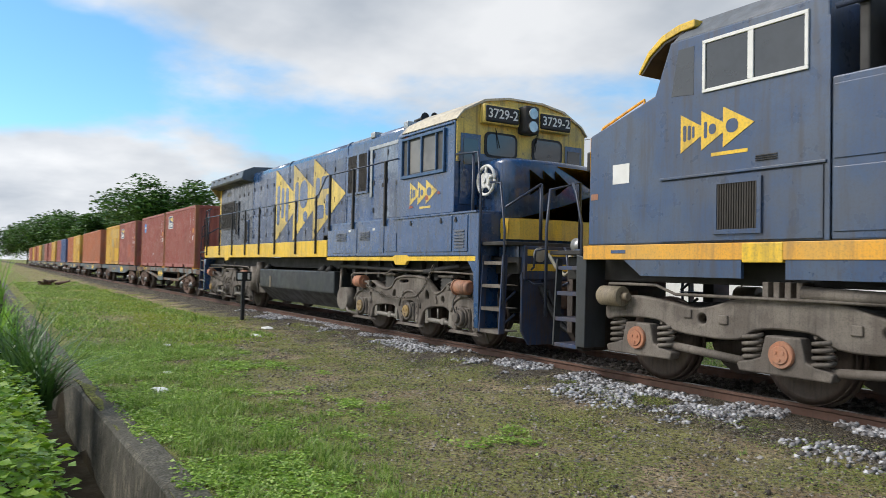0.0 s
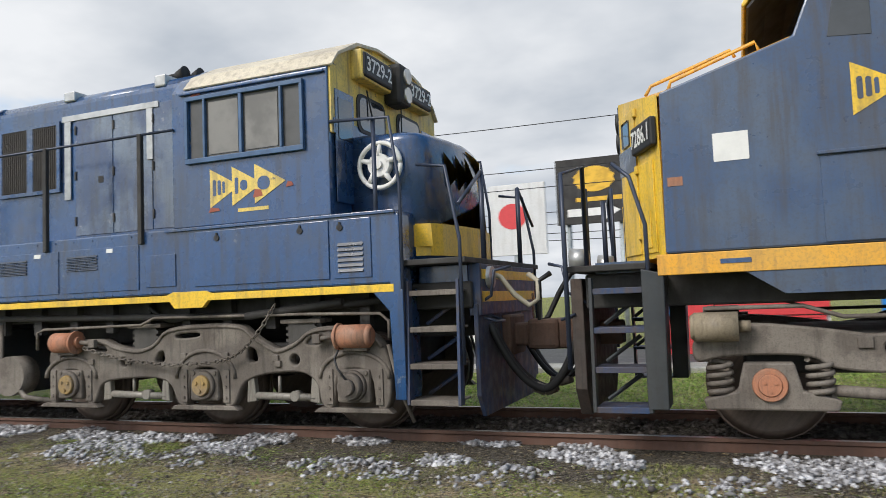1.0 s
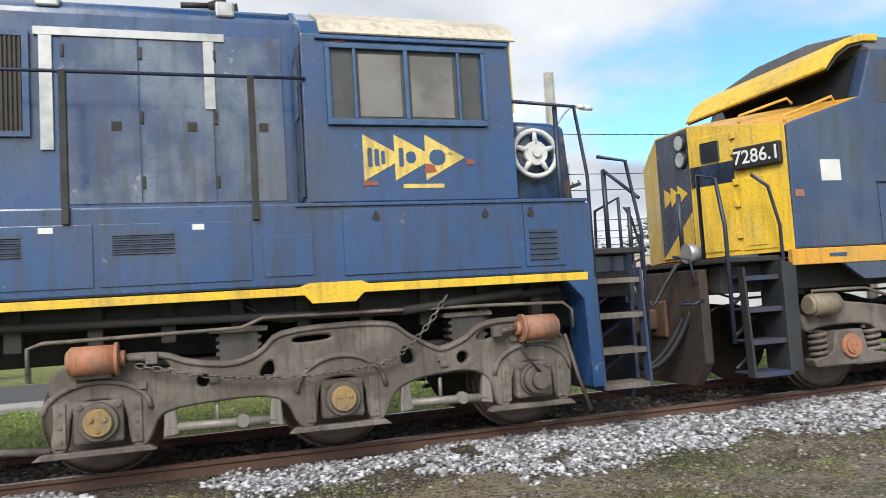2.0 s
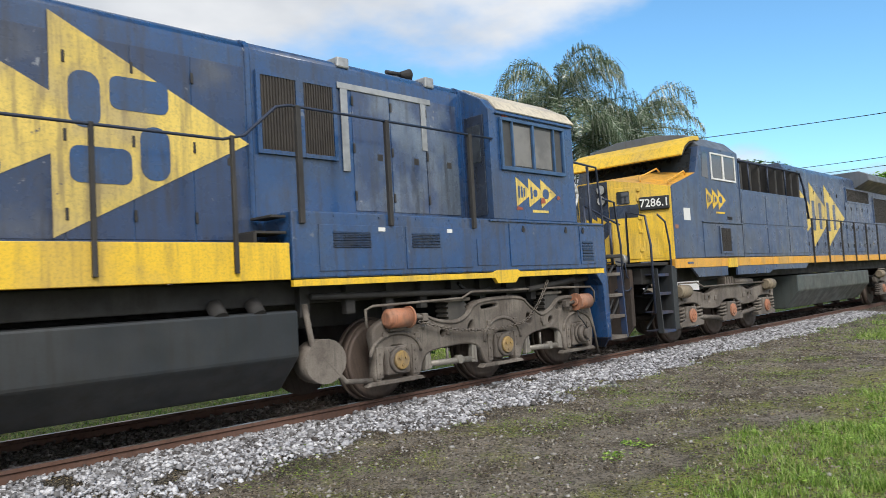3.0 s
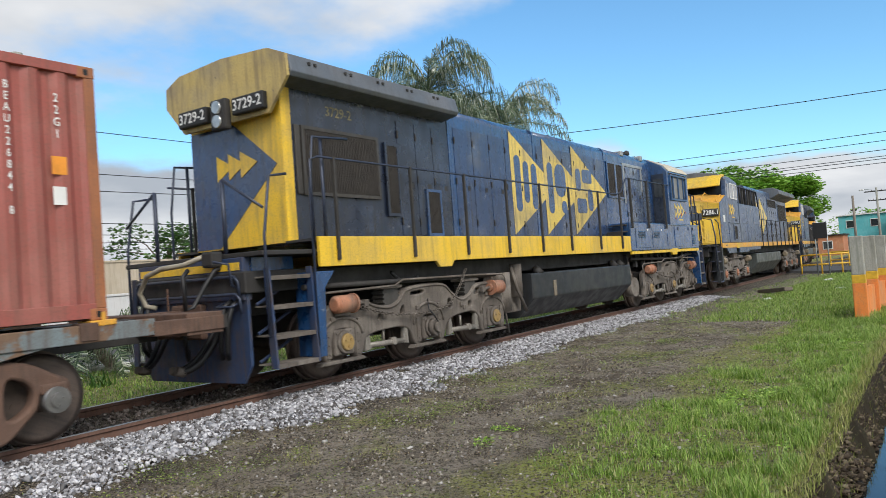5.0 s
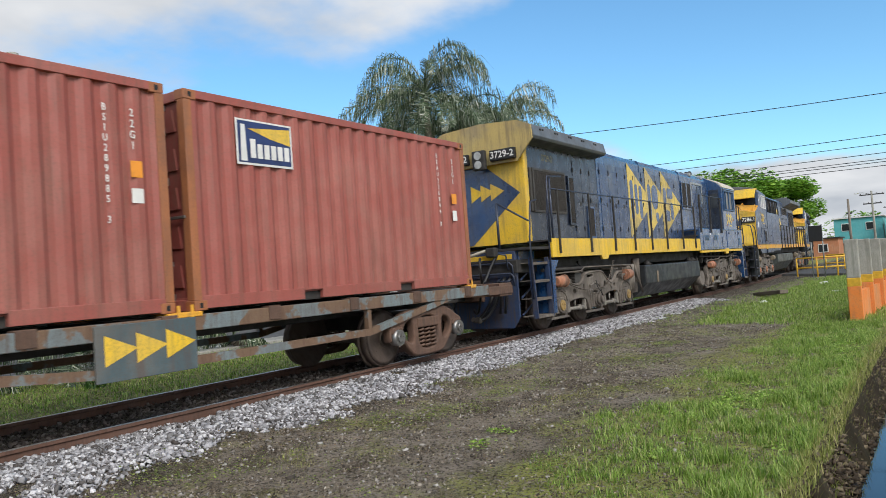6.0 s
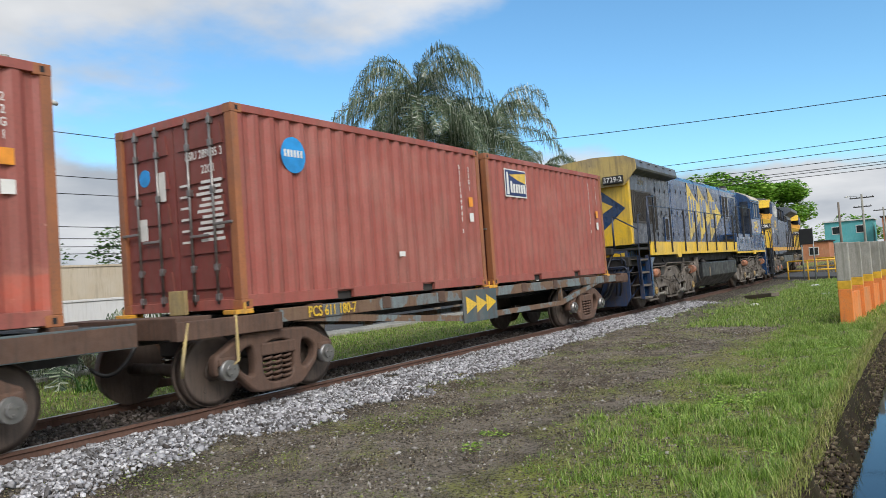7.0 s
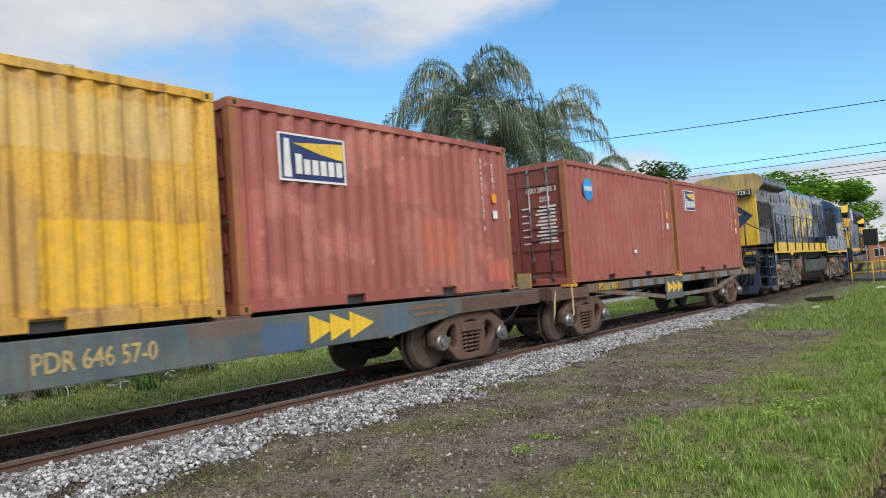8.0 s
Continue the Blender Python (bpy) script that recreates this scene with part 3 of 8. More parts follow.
def truck_c(parent, axles, rear, kept):
    """Three-axle cast truck of the blue locomotive with pedestals, air cylinders and rubber springs."""
    c = axles[1]
    L, R = axles[2] - c, axles[0] - c
    top = [(L - .34, .60), (L - .40, .93), (L - .15, 1.07), (L + .52, 1.09), (L + .74, .99), (-.98, .94), (-.74, 1.02), (-.56, 1.22), (.50, 1.24), (.68, 1.08), (.92, .95), (R - .95, .92), (R - .72, 1.0), (R - .52, 1.16), (R + .06, 1.17), (R + .34, 1.0), (R + .45, .72)]
    legs = [(R + .42, .28), (R + .25, .25), (R + .21, .70), (R - .21, .70), (R - .25, .25), (R - .41, .28), (R - .46, .56), (R - .66, .68), (.78, .64), (.52, .55), (.41, .28), (.25, .25), (.21, .72), (-.21, .72), (-.25, .25), (-.41, .28), (-.52, .55), (-.78, .61), (L + .68, .58), (L + .48, .52), (L + .40, .28), (L + .25, .25), (L + .21, .70), (L - .21, .70), (L - .25, .25), (L - .38, .28)]
    for s in (-1, 1):
        y0, y1 = sorted((s * 1.22, s * 1.36))
        outline = rounded_off([(c + x, z) for x, z in top + legs])
        holes = [rounded_off([(c + x, z) for x, z in q]) for q in (
            [(-.44, 1.06), (-.08, 1.08), (-.08, 1.13), (-.44, 1.12)], [(L + .30, .95), (L + .62, .92), (L + .50, 1.03), (L + .30, 1.03)],
            [(R - .62, .96), (R - .40, .96), (R - .36, 1.07), (R - .50, 1.07)], [(.58, .78), (.74, .78), (.70, .93), (.60, .95)], [(-.76, .78), (-.60, .78), (-.62, .93), (-.70, .90)])]
        holes += [ring(c + L + .86, .79, .055), ring(c + R - .74, .80, .06)]
        side = cast_plate("sideframe", [outline] + holes, y0, y1, .022, TRUCK, parent, "grimy grey cast truck sideframe")
        yo = s * 1.362
        bm = bmesh.new()
        pipe(bm, [(c + x, yo, z - .035) for x, z in rounded_off(top)[8:-8]], .022, 6)
        part("cast_rib", bm, TRUCK, side)
        for ax, h in ((0, .92), (R, .88), (L, .86)):
            bm = bmesh.new()
            pipe(bm, [(c + ax + .42 * math.cos(a), yo, .60 + (h - .60) * math.sin(a)) for a in [math.pi * k / 12 for k in range(13)]], .026, 6)
            part("cast_rib", bm, TRUCK, side)
        for a in axles:
            for e in (-1, 1):
                bm = bmesh.new()
                box(bm, a + e * .30 - .045, a + e * .30 + .045, *sorted((yo - s * .01, yo + s * .016)), .32, .70, .006)
                for z in (.38, .50, .62):
                    rod(bm, (a + e * .30, yo + s * .014, z), (a + e * .30, yo + s * .028, z), .016, 6)
                part("wear_plate", bm, TRUCK, side)
        for dx, z in ((-1.15, .80), (L + .35, .80), (.98, .82), (R - .95, .76), (-.3, .86), (.3, .86), (R - .2, .95), (L - .2, .85)):
            bm = bmesh.new()
            box(bm, c + dx - .04, c + dx + .04, *sorted((yo - s * .01, yo + s * .03)), z - .035, z + .035, .008)
            part("cast_boss", bm, TRUCK, side)
        pts = sag((c + L + .32, s * 1.47, .98), (c + .22, s * 1.46, .80), .10, 30) + sag((c + .22, s * 1.46, .80), (c + 1.05, s * 1.47, 1.42), .16, 20)[1:]
        chain(parent, pts, .055)
        # laminated rubber springs behind the frame
        for dx in (L + 1.18, R - .66):
            bm = bmesh.new()
            stack = []
            for k in range(8):
                w = .17 if k % 2 else .20
                stack += [(w, .93 + k * .034), (w, .96 + k * .034)]
            prism(bm, [(c + dx + w, z) for w, z in stack] + [(c + dx - w, z) for w, z in stack[::-1]], "y", *sorted((s * 1.10, s * 1.33)))
            part("spring", bm, GRIME, parent, "laminated rubber spring")
            bm = bmesh.new()
            box(bm, c + dx - .26, c + dx + .26, *sorted((s * 1.08, s * 1.36)), 1.20, 1.25, .012)
            part("spring_seat", bm, TRUCK, parent)
        for a in axles:
            bm = bmesh.new()
            box(bm, a - .20, a + .20, *sorted((s * 1.22, s * 1.395)), .34, .70, .03)
            rod(bm, (a, s * 1.39, .52), (a, s * 1.44, .52), .17, 20, .155)
            ab = part("axle_box", bm, TRUCK, parent)
            for e in (-1, 1):
                bm = bmesh.new()
                rod(bm, (a + e * .15, s * 1.385, .66), (a + e * .15, s * 1.41, .66), .028, 8)
                part("bolt", bm, TRUCK, ab)
            bm = bmesh.new()
            if a == axles[0 if not rear else 1]:
                rod(bm, (a, s * 1.43, .52), (a, s * 1.52, .52), .15, 20, .13)
                rod(bm, (a, s * 1.52, .52), (a, s * 1.58, .52), .09, 16, .08)
                part("axle_generator", bm, TRUCK, ab)
                bm = bmesh.new()
                pipe(bm, [(a + .02, s * 1.56, .58), (a - .10, s * 1.55, .72), (a - .16, s * 1.50, .82), (a - .10, s * 1.44, .98)], .012, 6)
                part("sensor_cable", bm, BLACK, ab)
            else:
                rod(bm, (a, s * 1.44, .52), (a, s * 1.475, .52), .125, 20, .11)
                for k in range(3):
                    an = k * math.tau / 3 + .5
                    rod(bm, (a + .06 * math.cos(an), s * 1.47, .52 + .06 * math.sin(an)), (a + .06 * math.cos(an), s * 1.49, .52 + .06 * math.sin(an)), .022, 6)
                part("bearing_cap", bm, BRASS, ab, "ochre bearing cap")
            bm = bmesh.new()
            prism(bm, [(a - .50, .235), (a + .46, .235), (a + .40, .285), (a - .44, .285)], "y", *sorted((s * 1.26, s * 1.385)), .008)
            part("pedestal_tie", bm, TRUCK, parent)
        # brake links between the wheels
        for m, w in (((L - .0) / 2 - .02, .52), (R / 2 + .06, .48)):
            bm = bmesh.new()
            rod(bm, (c + m - w + .06, s * 1.30, .40), (c + m + w - .06, s * 1.30, .38), .042, 10)
            prism(bm, [(c + m - w, .32), (c + m - w + .13, .34), (c + m - w + .10, .62), (c + m - w + .02, .66)], "y", *sorted((s * 1.26, s * 1.34)), .012)
            prism(bm, [(c + m + w - .13, .34), (c + m + w, .32), (c + m + w - .02, .66), (c + m + w - .10, .62)], "y", *sorted((s * 1.26, s * 1.34)), .012)
            rod(bm, (c + m - .06, s * 1.30, .40), (c + m - .06, s * 1.30, .62), .02, 8)
            rod(bm, (c + m + .16, s * 1.35, .40), (c + m + .16, s * 1.25, .40), .06, 10)
            part("brake_rigging", bm, GREASY, parent, "greasy pale grey brake links")
        for x, e in ((L - .02, 1), (R + .06, -1)):
            bm = bmesh.new()
            x += c
            rod(bm, (x - .17, s * 1.44, 1.05), (x + .17, s * 1.44, 1.05), .125, 20)
            rod(bm, (x - e * .17, s * 1.44, 1.05), (x - e * .21, s * 1.44, 1.05), .125, 20, .08)
            rod(bm, (x + e * .17, s * 1.44, 1.05), (x + e * .20, s * 1.44, 1.05), .142, 20)
            rod(bm, (x + e * .20, s * 1.44, 1.05), (x + e * .25, s * 1.44, 1.05), .07, 12)
            cyl = part("brake_cylinder", bm, COPPER, parent, "orange-primed brake cylinder")
            bm = bmesh.new()
            rod(bm, (x + e * .25, s * 1.44, 1.05), (x + e * .46, s * 1.44, 1.03), .028, 8)
            box(bm, x + e * .46 - .05, x + e * .46 + .05, s * 1.44 - .035, s * 1.44 + .035, .98, 1.08, .01)
            part("push_rod", bm, TRUCK, cyl)
            bm = bmesh.new()
            box(bm, x - .14, x + .14, *sorted((s * 1.30, s * 1.44)), .89, .94, .008)
            part("cylinder_bracket", bm, TRUCK, cyl)
        bm = bmesh.new()
        pipe(bm, [(c + L - .50, s * 1.42, .96), (c + L - .50, s * 1.42, 1.18), (c + L - .40, s * 1.42, 1.22), (c - .9, s * 1.42, 1.24), (c - .7, s * 1.42, 1.32), (c + R - .5, s * 1.42, 1.30), (c + R + .36, s * 1.42, 1.28), (c + R + .46, s * 1.42, 1.20), (c + R + .46, s * 1.42, 1.02)], .018, 6)
        part("air_pipe", bm, TRUCK, parent)
        bm = bmesh.new()
        pipe(bm, sag((c - .85, s * 1.32, 1.45), (c - .2, s * 1.34, 1.36), .12, 8), .028, 7)
        part("sand_hose", bm, BLACK, parent)
        bm = bmesh.new()
        pipe(bm, [(c + R + .40, s * 1.33, .95), (c + R + .52, s * 1.34, .5), (c + R + .66, s * 1.30, .14)], .022, 6)
        part("sand_pipe", bm, TRUCK, parent)
    bm = bmesh.new()
    box(bm, c - 2.2, c + 2.2, -1.1, 1.1, .62, .98, 0.03)
    part("truck_bolster", bm, UNDER, parent)
    for a in axles:
        add_wheel(parent, a, 0.52, kept)


def truck_ac(parent, axles, kept):
    """Three-axle fabricated truck with coil springs on wedge-shaped axle boxes."""
    c = axles[1]
    sp = (axles[2] - axles[0]) / 2
    for s in (-1, 1):
        y0, y1 = sorted((s * 1.22, s * 1.37))
        bm = bmesh.new()
        h = [(-sp - .62, .72), (-sp - .62, .98), (-sp - .2, 1.10), (-sp + .5, 1.02), (-1.1, .95), (-.5, 1.14), (.5, 1.14), (1.1, .95), (sp - .5, 1.02), (sp + .2, 1.10), (sp + .62, .98), (sp + .62, .72), (sp + .35, .80), (sp - .35, .80), (sp - .5, .66), (.55, .62), (.35, .80), (-.35, .80), (-.55, .62), (-sp + .5, .66), (-sp + .35, .80), (-sp - .35, .80)]
        bm.free()
        side = cast_plate("sideframe", [rounded_off([(c + x, z) for x, z in h])] + [ring(c + dx, .85, .06) for dx in (-sp * .5 - .05, sp * .5 + .05, sp + .40)], y0, y1, .022, TRUCK, parent, "grimy grey-brown fabricated truck frame")
        for dx, z in ((-sp + .75, .90), (-.75, .86), (.75, .86), (sp - .8, .90), (-sp - .3, .93)):
            bm = bmesh.new()
            box(bm, c + dx - .06, c + dx + .06, *sorted((s * 1.36, s * 1.395)), z - .05, z + .05, .01)
            part("cast_boss", bm, TRUCK, side)
        for a in axles:
            bm = bmesh.new()
            prism(bm, [(a - .52, .33), (a + .52, .33), (a + .55, .42), (a + .26, .50), (a + .20, .74), (a - .20, .74), (a - .26, .50), (a - .55, .42)], "y", *sorted((s * 1.24, s * 1.42)), 0.02)
            ab = part("axle_box", bm, TRUCK, parent)
            bm = bmesh.new()
            rod(bm, (a, s * 1.41, .55), (a, s * 1.46, .55), .15, 20, .135)
            rod(bm, (a, s * 1.46, .55), (a, s * 1.475, .55), .10, 20, .09)
            for k in range(3):
                an = k * math.tau / 3 + .5
                rod(bm, (a + .05 * math.cos(an), s * 1.47, .55 + .05 * math.sin(an)), (a + .05 * math.cos(an), s * 1.485, .55 + .05 * math.sin(an)), .018, 6)
            part("bearing_cap", bm, COPPER, ab, "rust-brown bearing cap")
            for dx in (-.40, .40):
                bm = bmesh.new()
                coil(bm, a + dx, s * 1.33, .44, .76, .095, .026, 4.5, 10)
                part("coil_spring", bm, TRUCK, parent)
        for dx in (-sp - .42, sp + .1):
            bm = bmesh.new()
            rod(bm, (c + dx - .16, s * 1.46, 1.06), (c + dx + .2, s * 1.46, 1.06), .13, 18)
            rod(bm, (c + dx + .2, s * 1.46, 1.06), (c + dx + .30, s * 1.46, 1.06), .05, 10)
            rod(bm, (c + dx - .2, s * 1.46, 1.06), (c + dx - .16, s * 1.46, 1.06), .10, 18, .13)
            part("brake_cylinder", bm, TAN, parent, "tan brake cylinder")
        bm = bmesh.new()
        pipe(bm, [(c - sp - .5, s * 1.42, .98), (c - sp - .5, s * 1.42, 1.22), (c - sp + .3, s * 1.42, 1.22), (c - sp + .6, s * 1.42, 1.12), (c + sp, s * 1.42, 1.12)], .02, 6)
        pipe(bm, [(c - sp + .4, s * 1.30, .50), (c - .5, s * 1.30, .42)], .05, 8)
        pipe(bm, [(c + .5, s * 1.30, .42), (c + sp - .4, s * 1.30, .50)], .05, 8)
        rod(bm, (c + .2, s * 1.38, 1.2), (c + 1.2, s * 1.38, 1.16), .07, 10)
        for k in range(4):
            box(bm, c - .25 + k * .13, c - .18 + k * .13, *sorted((s * 1.2, s * 1.4)), 1.12, 1.30, 0.01)
        part("brake_rigging", bm, TRUCK, parent)
    bm = bmesh.new()
    box(bm, c - 2.2, c + 2.2, -1.1, 1.1, .62, .98, 0.03)
    part("truck_bolster", bm, UNDER, parent)
    for a in axles:
        add_wheel(parent, a, 0.52, kept)


# ------------------------------------------------------------------ marks
def slab(bm, pts, y, t=0.004):
    """A thin raised shape on a side wall, with points (x, z), its face towards -y when t > 0."""
    prism(bm, pts, "y", y - t, y)


def chevrons(parent, x0, x1, z0, z1, y, n=3, mat=YEL, inner=BLUE, s=1, flip=1):
    """Three overlapping pennants, each with plain dark strokes on it."""
    w = (x1 - x0)
    step = w * 0.30
    zc, h = (z0 + z1) / 2, (z1 - z0) / 2
    for k in range(n):
        a = x0 + k * step
        b = a + w * 0.40
        bm = bmesh.new()
        slab(bm, [(a, zc - h), (b, zc), (a, zc + h)], y - 0.001 * k)
        part("pennant", bm, mat, parent, "yellow pennant mark")
        bm = bmesh.new()
        yy = y - 0.005 - 0.001 * k
        if k == 0:
            marks = [(.04, .085, .42), (.105, .15, .38), (.17, .205, .30)]
        elif k == 1:
            marks = [(.04, .085, .42), (.11, .205, .26)]
        else:
            marks = [(.04, .20, .34)]
        for a0, b0, f in marks:
            slab(bm, rounded(a + w * a0, a + w * b0, zc - h * f, zc + h * f), yy, 0.002)
        part("pennant_stroke", bm, inner, parent)


def rounded(x0, x1, z0, z1, k=4):
    """A rectangle with round corners, as (x, z)."""
    r = min(x1 - x0, z1 - z0) * (.45 if min(x1 - x0, z1 - z0) < .3 or z1 - z0 > .5 else .25)
    out = []
    for cx, cz, a0 in ((x1 - r, z1 - r, 0), (x0 + r, z1 - r, 90), (x0 + r, z0 + r, 180), (x1 - r, z0 + r, 270)):
        out += [(cx + r * math.cos(radians(a0 + 90 * i / k)), cz + r * math.sin(radians(a0 + 90 * i / k))) for i in range(k + 1)]
    return out


def small_bar(parent, x0, x1, z0, z1, y, mat, name="lettering_bar"):
    bm = bmesh.new()
    slab(bm, [(x0, z0), (x1, z0), (x1, z1), (x0, z1)], y)
    return part(name, bm, mat, parent)


def railing(parent, pts, posts, foot, y, r=0.017, mat=None):
    """A hand rail through pts with posts that go down beside the sill to foot."""
    bm = bmesh.new()
    pipe(bm, pts, r, 8)
    rail_ = part("grab_rail", bm, mat or RAILING, parent, "dark painted grab rail")
    for x in posts:
        top = np.interp(x, [p[0] for p in pts], [p[2] for p in pts])
        bm = bmesh.new()
        box(bm, x - .022, x + .022, y - .03, y + .02, foot, top + .02, 0.008)
        part("stanchion", bm, UNDER, rail_)


def louvre(parent, x0, x1, z0, z1, y, n=6, mat=None, name="louvre"):
    bm = bmesh.new()
    for k in range(n):
        z = z0 + (z1 - z0) * k / n
        h = (z1 - z0) / n
        prism(bm, [(y, z), (y - .018, z + h * .15), (y, z + h * .75)], "x", x0, x1)
    # default dark blue puts the shade of the slots into the slat colour
    return part(name, bm, mat or DBLUE, parent)


def grille(parent, x0, x1, z0, z1, y, n=30, frame_mat=None):
    """A framed intake with upright slats, standing off the wall."""
    bm = bmesh.new()
    box(bm, x0 - .05, x1 + .05, y - .03, y, z0 - .05, z0)
    box(bm, x0 - .05, x1 + .05, y - .03, y, z1, z1 + .05)
    box(bm, x0 - .05, x0, y - .03, y, z0, z1)
    box(bm, x1, x1 + .05, y - .03, y, z0, z1)
    g = part("intake_frame", bm, frame_mat or BLUE, parent)
    bm = bmesh.new()
    box(bm, x0, x1, y - .006, y, z0, z1)
    for k in range(n):
        a = x0 + (x1 - x0) * (k + .25) / n
        box(bm, a, a + (x1 - x0) / n * .5, y - .025, y - .005, z0, z1)
    part("intake_slats", bm, GRILLE, g, "grimy upright slats")


def doors(parent, x0, x1, z0, z1, y, n, mat, hinge=True):
    """Hood doors side by side, each a raised panel with hinges and a latch."""
    w = (x1 - x0) / n
    for k in range(n):
        a = x0 + k * w
        bm = bmesh.new()
        box(bm, a + .008, a + w - .008, y - .012, y, z0, z1, 0.005)
        d = part("hood_door", bm, mat, parent)
        bm = bmesh.new()
        if hinge:
            for f in (.12, .5, .88):
                z = z0 + (z1 - z0) * f
                box(bm, a + .0, a + .03, y - .03, y - .008, z - .06, z + .06, 0.005)
        zz = z0 + (z1 - z0) * .42
        box(bm, a + w * .62, a + w * .62 + .09, y - .016, y - .010, zz, zz + .09, 0.002)
        part("latch", bm, UNDER, d)


def steps(parent, x0, x1, zs, depth, s, mat=UNDER, tread=None, riser=None):
    """Open steps: a narrow stringer at either end, lipped treads and a diagonal brace under each."""
    for a, b in ((x0 - .02, x0 + .012), (x1 - .012, x1 + .02)):
        bm = bmesh.new()
        prism(bm, [(s * 1.56, zs[-1] - .05), (s * 1.44, zs[-1] - .05), (s * 1.40, zs[0] + .1), (s * 1.50, zs[0] + .1)], "x", a, b, .004)
        part("step_stringer", bm, mat, parent, "dark steel step stringer")
    for k, z in enumerate(zs):
        bm = bmesh.new()
        yo, yi = s * (1.57 - .02 * (len(zs) - k)), s * (1.56 - depth)
        prism(bm, [(yo, z), (yi, z), (yi, z - .02), (yo - s * .02, z - .02), (yo - s * .02, z - .055), (yo, z - .055)], "x", x0 + .012, x1 - .012, .004)
        part("step_tread", bm, tread or TRUCK, parent, "worn steel step tread")
        if k:
            bm = bmesh.new()
            rod(bm, (x0 + .06, s * (1.54 - depth), z + .02), (x1 - .10, s * (1.54 - depth), z + .26), .022, 6)
            part("step_brace", bm, mat, parent)
    bm = bmesh.new()
    ya, yb = sorted((s * (1.54 - depth), s * (1.56 - depth)))
    box(bm, x0, x1, ya, yb, zs[0], zs[0] + .25)
    part("step_riser", bm, riser or mat, parent)


def settle(ob, xb, xw=None):
    """Bring the parts of a thing built along the train into its own space, with its base at xb."""
    for ch in ob.children:
        ch.location.x -= xb
    ob.location = (xb if xw is None else xw, CY, 0)


CREAMHOSE = plain("cream_hose", (0.40, 0.36, 0.28), .6)


def hose_set(parent, x, e):
    """Hoses and cables that hang at a coupler; e is the way out."""
    for y, z, d, r in ((-.78, 1.12, .42, .045), (-.62, 1.05, .34, .038), (.62, 1.05, .34, .038), (.45, 1.0, .28, .032)):
        bm = bmesh.new()
        pipe(bm, sag((x, y, z), (x + e * .58, y * .6, .40), d * .5, 12), r, 8)
        part("brake_hose", bm, BLACK, parent, "thick black rubber hose")
        bm = bmesh.new()
        rod(bm, (x + e * .50, y * .62, .38), (x + e * .62, y * .6, .42), r * 1.35, 8)
        part("hose_coupling", bm, TRUCK, parent)
    bm = bmesh.new()
    pipe(bm, [(x, -.70, 1.66), (x + e * .12, -.70, 1.62), (x + e * .26, -.66, 1.42), (x + e * .40, -.60, 1.30 if e > 0 else 1.18), (x + e * .50, -.58, 1.36 if e > 0 else 1.14), (x + e * .50, -.56, 1.56), (x + e * .38, -.5, 1.64)], .03, 8)
    part("control_cable", bm, CREAMHOSE if e > 0 else BLACK, parent, "looped control cable")
    bm = bmesh.new()
    pipe(bm, [(x - e * .1, -1.0, 1.30), (x + e * .10, -1.0, 1.42), (x + e * .14, -1.0, 1.68), (x + e * .30, -.9, 1.72)], .018, 7)
    pipe(bm, [(x + e * .02, -1.05, 1.2), (x + e * .16, -1.05, 1.15), (x + e * .16, -.75, 1.15), (x + e * .02, -.75, 1.2)], .016, 7)
    part("cut_lever", bm, RAILING, parent, "bent uncoupling lever")
    bm = bmesh.new()
    for k in range(9):
        z = 1.4 - k * .075
        box(bm, x + e * .25 - .012, x + e * .25 + .012, .14, .165, z - .035, z + .035, .006)
    part("chain", bm, RUST, parent, "hanging safety chain")
    bm = bmesh.new()
    box(bm, *sorted((x - e * .02, x + e * .10)), -.32, .32, .74, 1.20, .03)
    part("coupler_pocket", bm, RUST, parent)


# ------------------------------------------------------------------ blue cab-forward locomotive
def hood_profile(hw, z0, zt, r=0.16):
    """Cross-section of a hood with rounded roof edges, as (y, z)."""
    pts = [(-hw, z0)]
    for k in range(6):
        a = math.pi - k * (math.pi / 2) / 5
        pts.append((-hw + r + r * math.cos(a), zt - r + r * math.sin(a) * 1.0))
    for k in range(6):
        a = math.pi / 2 - k * (math.pi / 2) / 5
        pts.append((hw - r + r * math.cos(a), zt - r + r * math.sin(a)))
    pts.append((hw, z0))
    return pts


SLIM = 0.955     # true half width over the half width drawn


def stretch(x):
    """Lengths along the blue locomotive: bays of the long hood are a little longer than the cab end."""
    return float(np.interp(x, [-31, -24.85, -16.35, -15.0, -8], [-31.38, -25.23, -16.63, -15.12, -8.105]))


